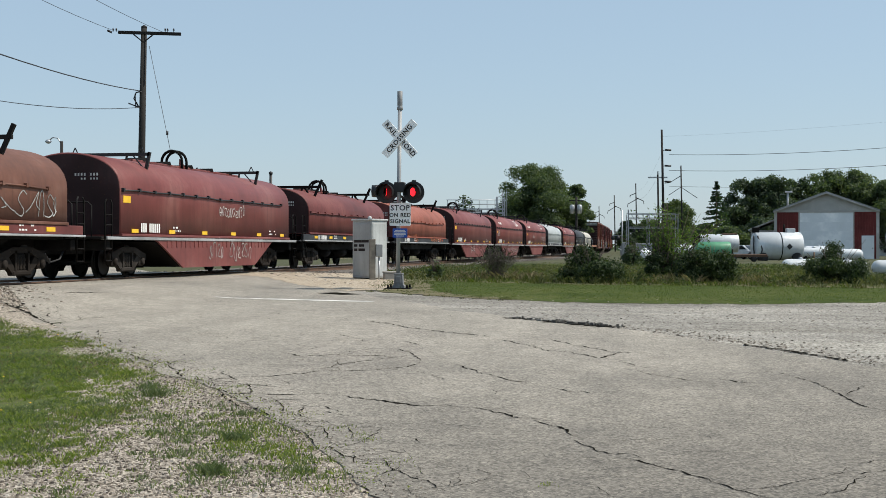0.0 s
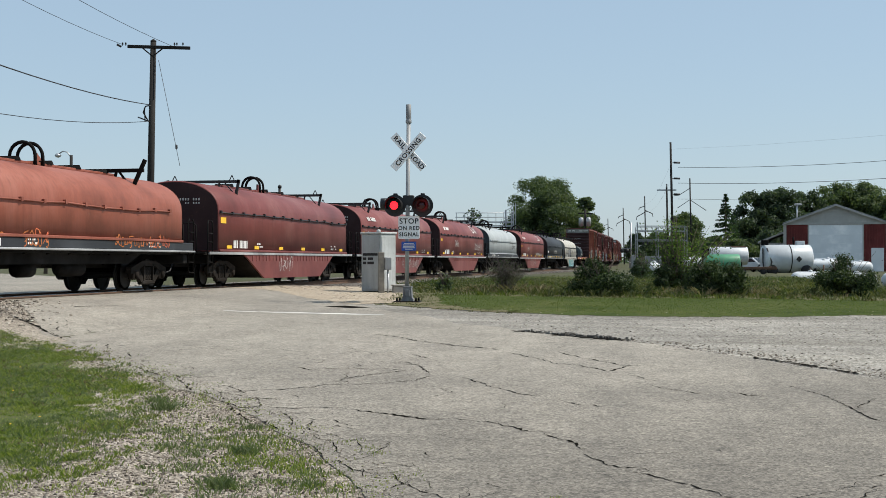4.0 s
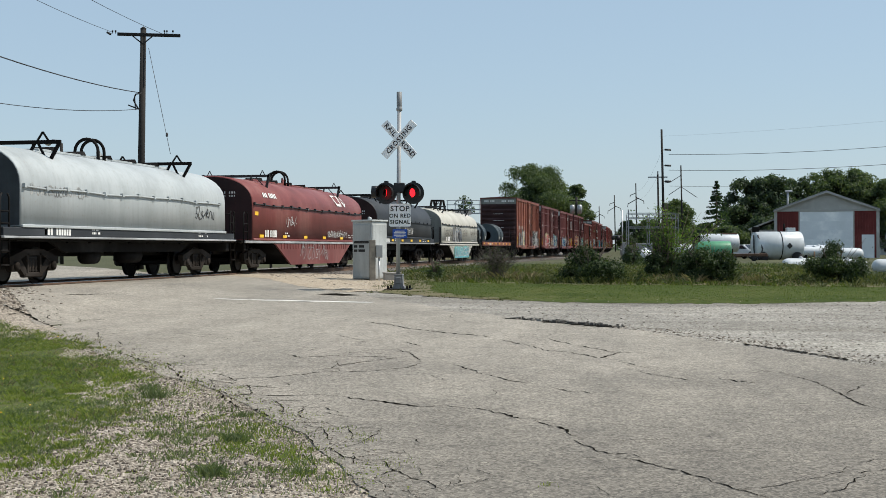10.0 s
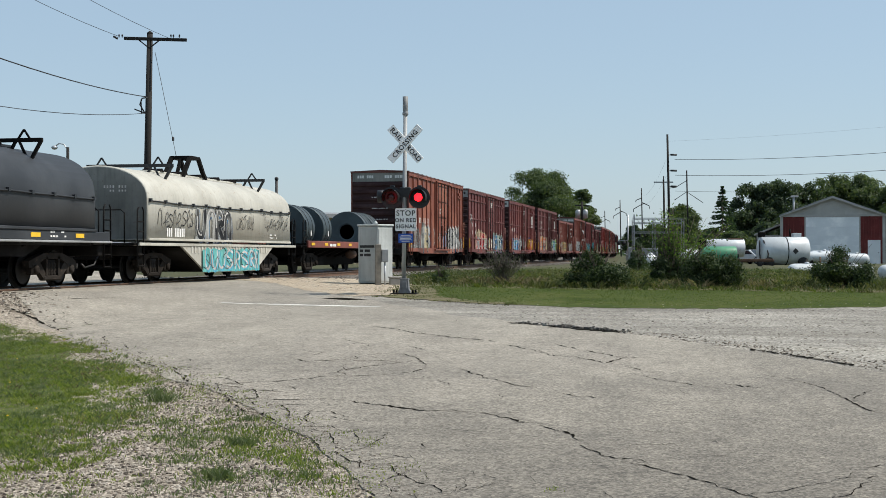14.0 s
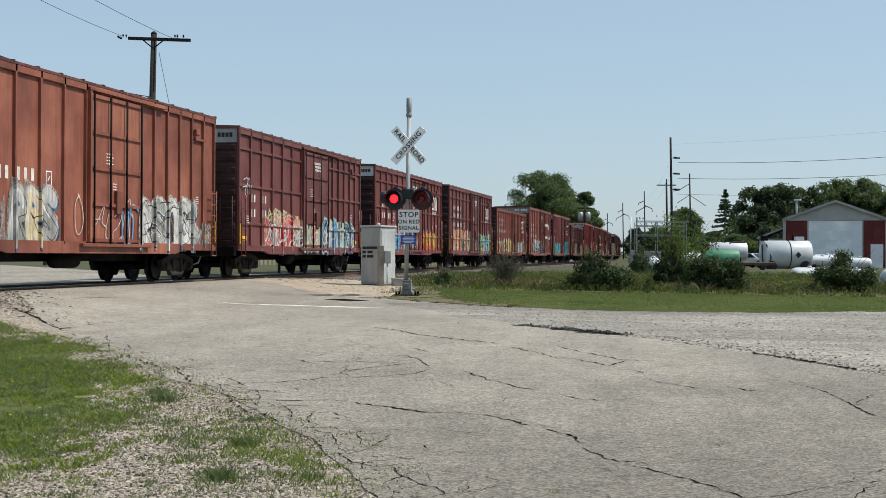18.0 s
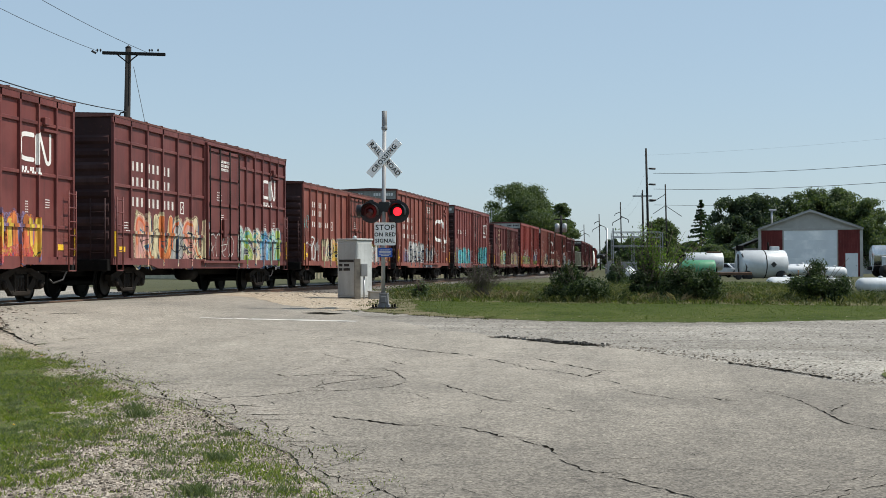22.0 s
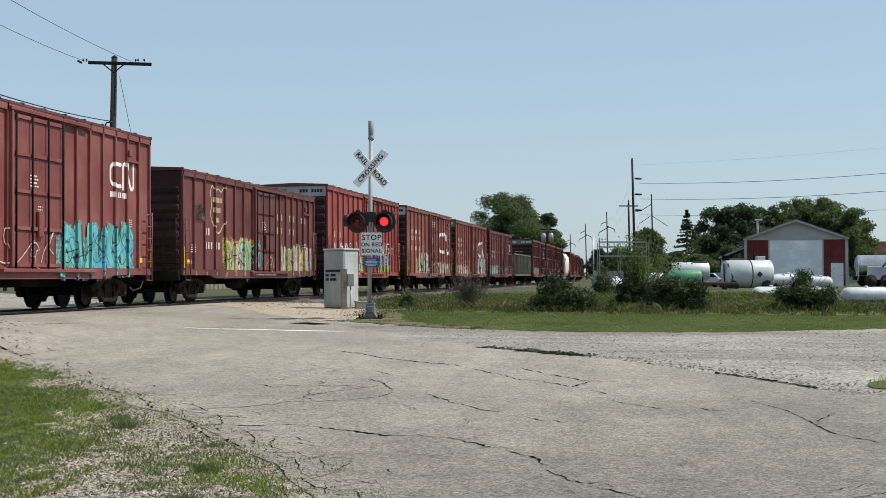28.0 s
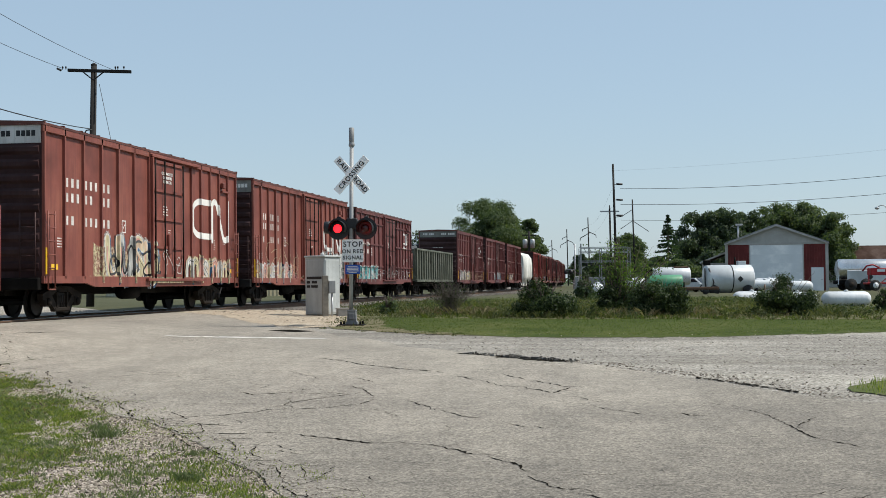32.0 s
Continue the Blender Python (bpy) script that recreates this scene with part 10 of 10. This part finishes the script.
# crazed blocks along the crumbling left edge
RIM = [(-1.75, 8.7), (-2.2, 9.6), (-2.75, 10.5), (-3.3, 11.45), (-4.0, 12.5), (-4.75, 13.65), (-5.7, 14.9), (-6.6, 16.0), (-7.8, 17.5), (-9.3, 19.6), (-10.6, 21.4), (-12.0, 23.6)]
r = random.Random(77)
knots = {}
steps, lanes = 46, 4
for i in range(steps + 1):
    t = i / steps * (len(RIM) - 1)
    k = min(int(t), len(RIM) - 2)
    (x0, y0), (x1, y1) = RIM[k], RIM[k + 1]
    d = Vector((x1 - x0, y1 - y0)).normalized()
    for j in range(lanes):
        u = -0.02 + 0.21 * j + r.uniform(-0.08, 0.08)
        knots[i, j] = (x0 + (x1 - x0) * (t - k) + d.y * u + r.uniform(-0.09, 0.09), y0 + (y1 - y0) * (t - k) - d.x * u + r.uniform(-0.14, 0.14))
for i in range(steps):
    for j in range(lanes):
        share = 0.62 - 0.15 * j
        if r.random() < share:
            crack([knots[i, j], knots[i + 1, j]], 0.052, 2000 + 10 * i + j, "crazed crack along the pavement edge")
        if j + 1 < lanes and r.random() < share - 0.1:
            crack([knots[i, j], knots[i, j + 1]], 0.046, 3000 + 10 * i + j, "crazed crack along the pavement edge")
# grass that grows out of the edge cracks
r = random.Random(78)
tufts = []
for x, y, n, w in ((-4.75, 13.9, 90, 0.07), (-4.85, 13.65, 70, 0.06), (-2.95, 11.3, 60, 0.06), (-2.72, 11.0, 80, 0.06), (-2.6, 10.75, 60, 0.05), (-5.6, 15.3, 70, 0.08), (-6.3, 16.1, 70, 0.09), (-7.1, 17.2, 70, 0.10), (-1.0, 9.12, 50, 0.03), (-2.15, 9.75, 90, 0.10), (-3.5, 12.0, 70, 0.08)):
    tufts += [(x + r.gauss(0, w), y + r.gauss(0, w * 1.4)) for _ in range(n)]
blades("crack_grass", tufts, BLADE, "yellow-green grass growing out of the edge cracks", 0.008, 0.026, 0.004, 79, 1.0)


EDGE_BAND = [(-1.6, 8.4), (-2.3, 9.9), (-3.3, 11.7), (-4.6, 13.9), (-6.5, 16.4), (-9.4, 20.0), (-9.8, 19.6), (-6.7, 15.6), (-4.9, 13.1), (-3.5, 11.0), (-2.5, 9.2), (-1.9, 8.1)]
stones("edge_stones", scatter(EDGE_BAND, 5200, 901, 0, 1, 0.10), 0.003, 0.011, STONE, "loose crumbs of asphalt and gravel on the pavement edge", 902, 0.021)
# broken dark asphalt lip between road and gravel
BROKEN = plain("broken_asphalt", (0.075, 0.069, 0.060), 0.95, 0, 0.5, 12)
crack([(-3.45, 24.40), (-2.95, 24.05), (-2.62, 23.85)], 0.35, 41, "dark broken lip of the asphalt")
crack([(-2.75, 23.95), (-2.35, 23.45), (-1.95, 23.0), (-1.35, 22.55)], 0.95, 42, "dark broken lip of the asphalt")
crack([(0.55, 19.85), (0.95, 19.3), (1.45, 18.4), (1.8, 17.75)], 0.22, 43, "dark broken lip of the asphalt")
for i in range(84):
    r = random.Random(600 + i)
    t = r.random() ** 0.8
    x, y = -3.35 + 2.15 * t + r.uniform(-0.05, 0.05), 24.40 - 1.85 * t + r.uniform(-0.16, 0.30) * (0.4 + t)
    k = 0.025 + 0.10 * r.random() ** 1.5 * math.exp(-((t - 0.5) / 0.3) ** 2)
    s = Shape()
    ring = [(math.cos(q) * k * r.uniform(0.6, 1.3), math.sin(q) * k * 0.7 * r.uniform(0.5, 1.2)) for q in (6.28 * j / 6 for j in range(6))]
    s.prism(ring, -0.03, 0.002 + 0.030 * r.random() ** 2, "z")
    solid("asphalt_chunk", s, BROKEN if i % 3 else GRAVEL, "broken dark piece of asphalt", "debris", at=pose(x, y, bank(x, y) + 0.03, r.uniform(-9, 9), r.uniform(-9, 9), r.uniform(-90, 90)), group="asphalt chunks")
stones("rim_stones", scatter([(-1.5, 22.6), (-0.5, 20.9), (0.8, 19.5), (1.8, 17.6), (2.3, 17.1), (2.6, 17.5), (1.2, 20.0), (0.0, 21.6), (-1.2, 22.9)], 1500, 903, 0, 1, 0.22), 0.006, 0.024, STONE, "dark coarse stones along the road's broken rim", 904)

# stop line, worn at one end
for (x0, y0), (x1, y1), w in (((-9.35, 29.14), (-6.79, 28.57), 0.16), ((-10.58, 29.42), (-9.75, 29.23), 0.09), ((-9.7, 29.22), (-9.4, 29.15), 0.10)):
    d = Vector((x1 - x0, y1 - y0)).normalized() * w
    n = 8
    s = Shape()
    for i in range(n):
        a, b = i / n, (i + 1) / n
        q = [(x0 + (x1 - x0) * a, y0 + (y1 - y0) * a), (x0 + (x1 - x0) * b, y0 + (y1 - y0) * b)]
        s.add([(q[0][0] + d.y, q[0][1] - d.x, bank(q[0][0] + d.y, q[0][1] - d.x) + ROADZ + 0.005), (q[1][0] + d.y, q[1][1] - d.x, bank(q[1][0] + d.y, q[1][1] - d.x) + ROADZ + 0.005), (q[1][0] - d.y, q[1][1] + d.x, bank(q[1][0] - d.y, q[1][1] + d.x) + ROADZ + 0.005), (q[0][0] - d.y, q[0][1] + d.x, bank(q[0][0] - d.y, q[0][1] + d.x) + ROADZ + 0.005)], [(0, 1, 2, 3)])
    part("stop_line", s, WHITE_LINE, road_ob, "worn white stop line")
part("tar_patch", Shape().add([(x, y, bank(x, y) + ROADZ + 0.006) for x, y in ((-8.9, 31.6), (-8.1, 31.0), (-7.7, 31.3), (-8.5, 32.0))], [(0, 1, 2, 3)]), CRACK, road_ob, "dark tar patch")

# ---- motions ----
def gone(t):
    """Metres that the train has run after t seconds."""
    return 10.5971 * t + 0.46028 * t * t / 32 - 0.1292 * t ** 3 / 1024


def on_track(q, t, lift=0.0):
    y = q - gone(t)
    slope = -2 * max(0.0, y - 125.0) / 7000.0
    return pose(TRACK_X + bend(y), y, RAIL_Z + lift, 0, 0, -math.degrees(math.atan(slope)))


def motions():
    times = [i * 0.8 for i in range(41)]
    for car, q in CARS:
        walk(car, [(t, on_track(q, t, LIFT.get(car.name, 0.0))) for t in times])
    # wheels: one turn in every 2 pi r; the wheelsets in the same place of their bogie share one action
    first = {}
    for w in WHEELSETS:
        key = round(w.matrix_basis.translation.y, 2)
        if key not in first:
            base = w.matrix_basis.translation.copy()
            rows = []
            for i in range(961):
                t = i / 30
                rows.append((t, pose(base.x, base.y, base.z, math.degrees(gone(t) / 0.42))))
            walk(w, rows)
            first[key] = w
        else:
            w.rotation_mode = "QUATERNION"
            w.animation_data_create()
            w.animation_data.action = first[key].animation_data.action
            w.animation_data.action_slot = first[key].animation_data.action_slot
    # the two lamps of the signal turn their lit or unlit face to the road by turns
    period, first_right = 1.1726, 0.600
    for disc, base, phase in FLASHERS:
        rows, turned = [(0.0, base @ pose(0, 0, 0, 0, 0, 180 if phase else 0))], 180 if phase else 0
        k = -1
        events = []
        while True:
            on = first_right + period * k + phase * period / 2
            off = on + period / 2
            if on > 32:
                break
            events += [(on, 0), (off, 180)]
            k += 1
        rows, state = [], None
        for when, ang in events:
            start = 180 - ang
            f0 = round(when * 30)
            for j, share in enumerate((0, 1 / 3, 2 / 3, 1)):
                f = f0 - 1 + j
                if 0 <= f <= 960:
                    rows.append((f / 30, base @ pose(0, 0, 0, 0, 0, start + (ang - start) * share)))
        if rows[0][0] > 0:
            s0 = [a for w0, a in events if w0 <= 0.03]
            rows.insert(0, (0.0, base @ pose(0, 0, 0, 0, 0, s0[-1] if s0 else 180)))
        rows.append((32.0, rows[-1][1])) if rows[-1][0] < 32 else None
        walk(disc, rows)


motions()
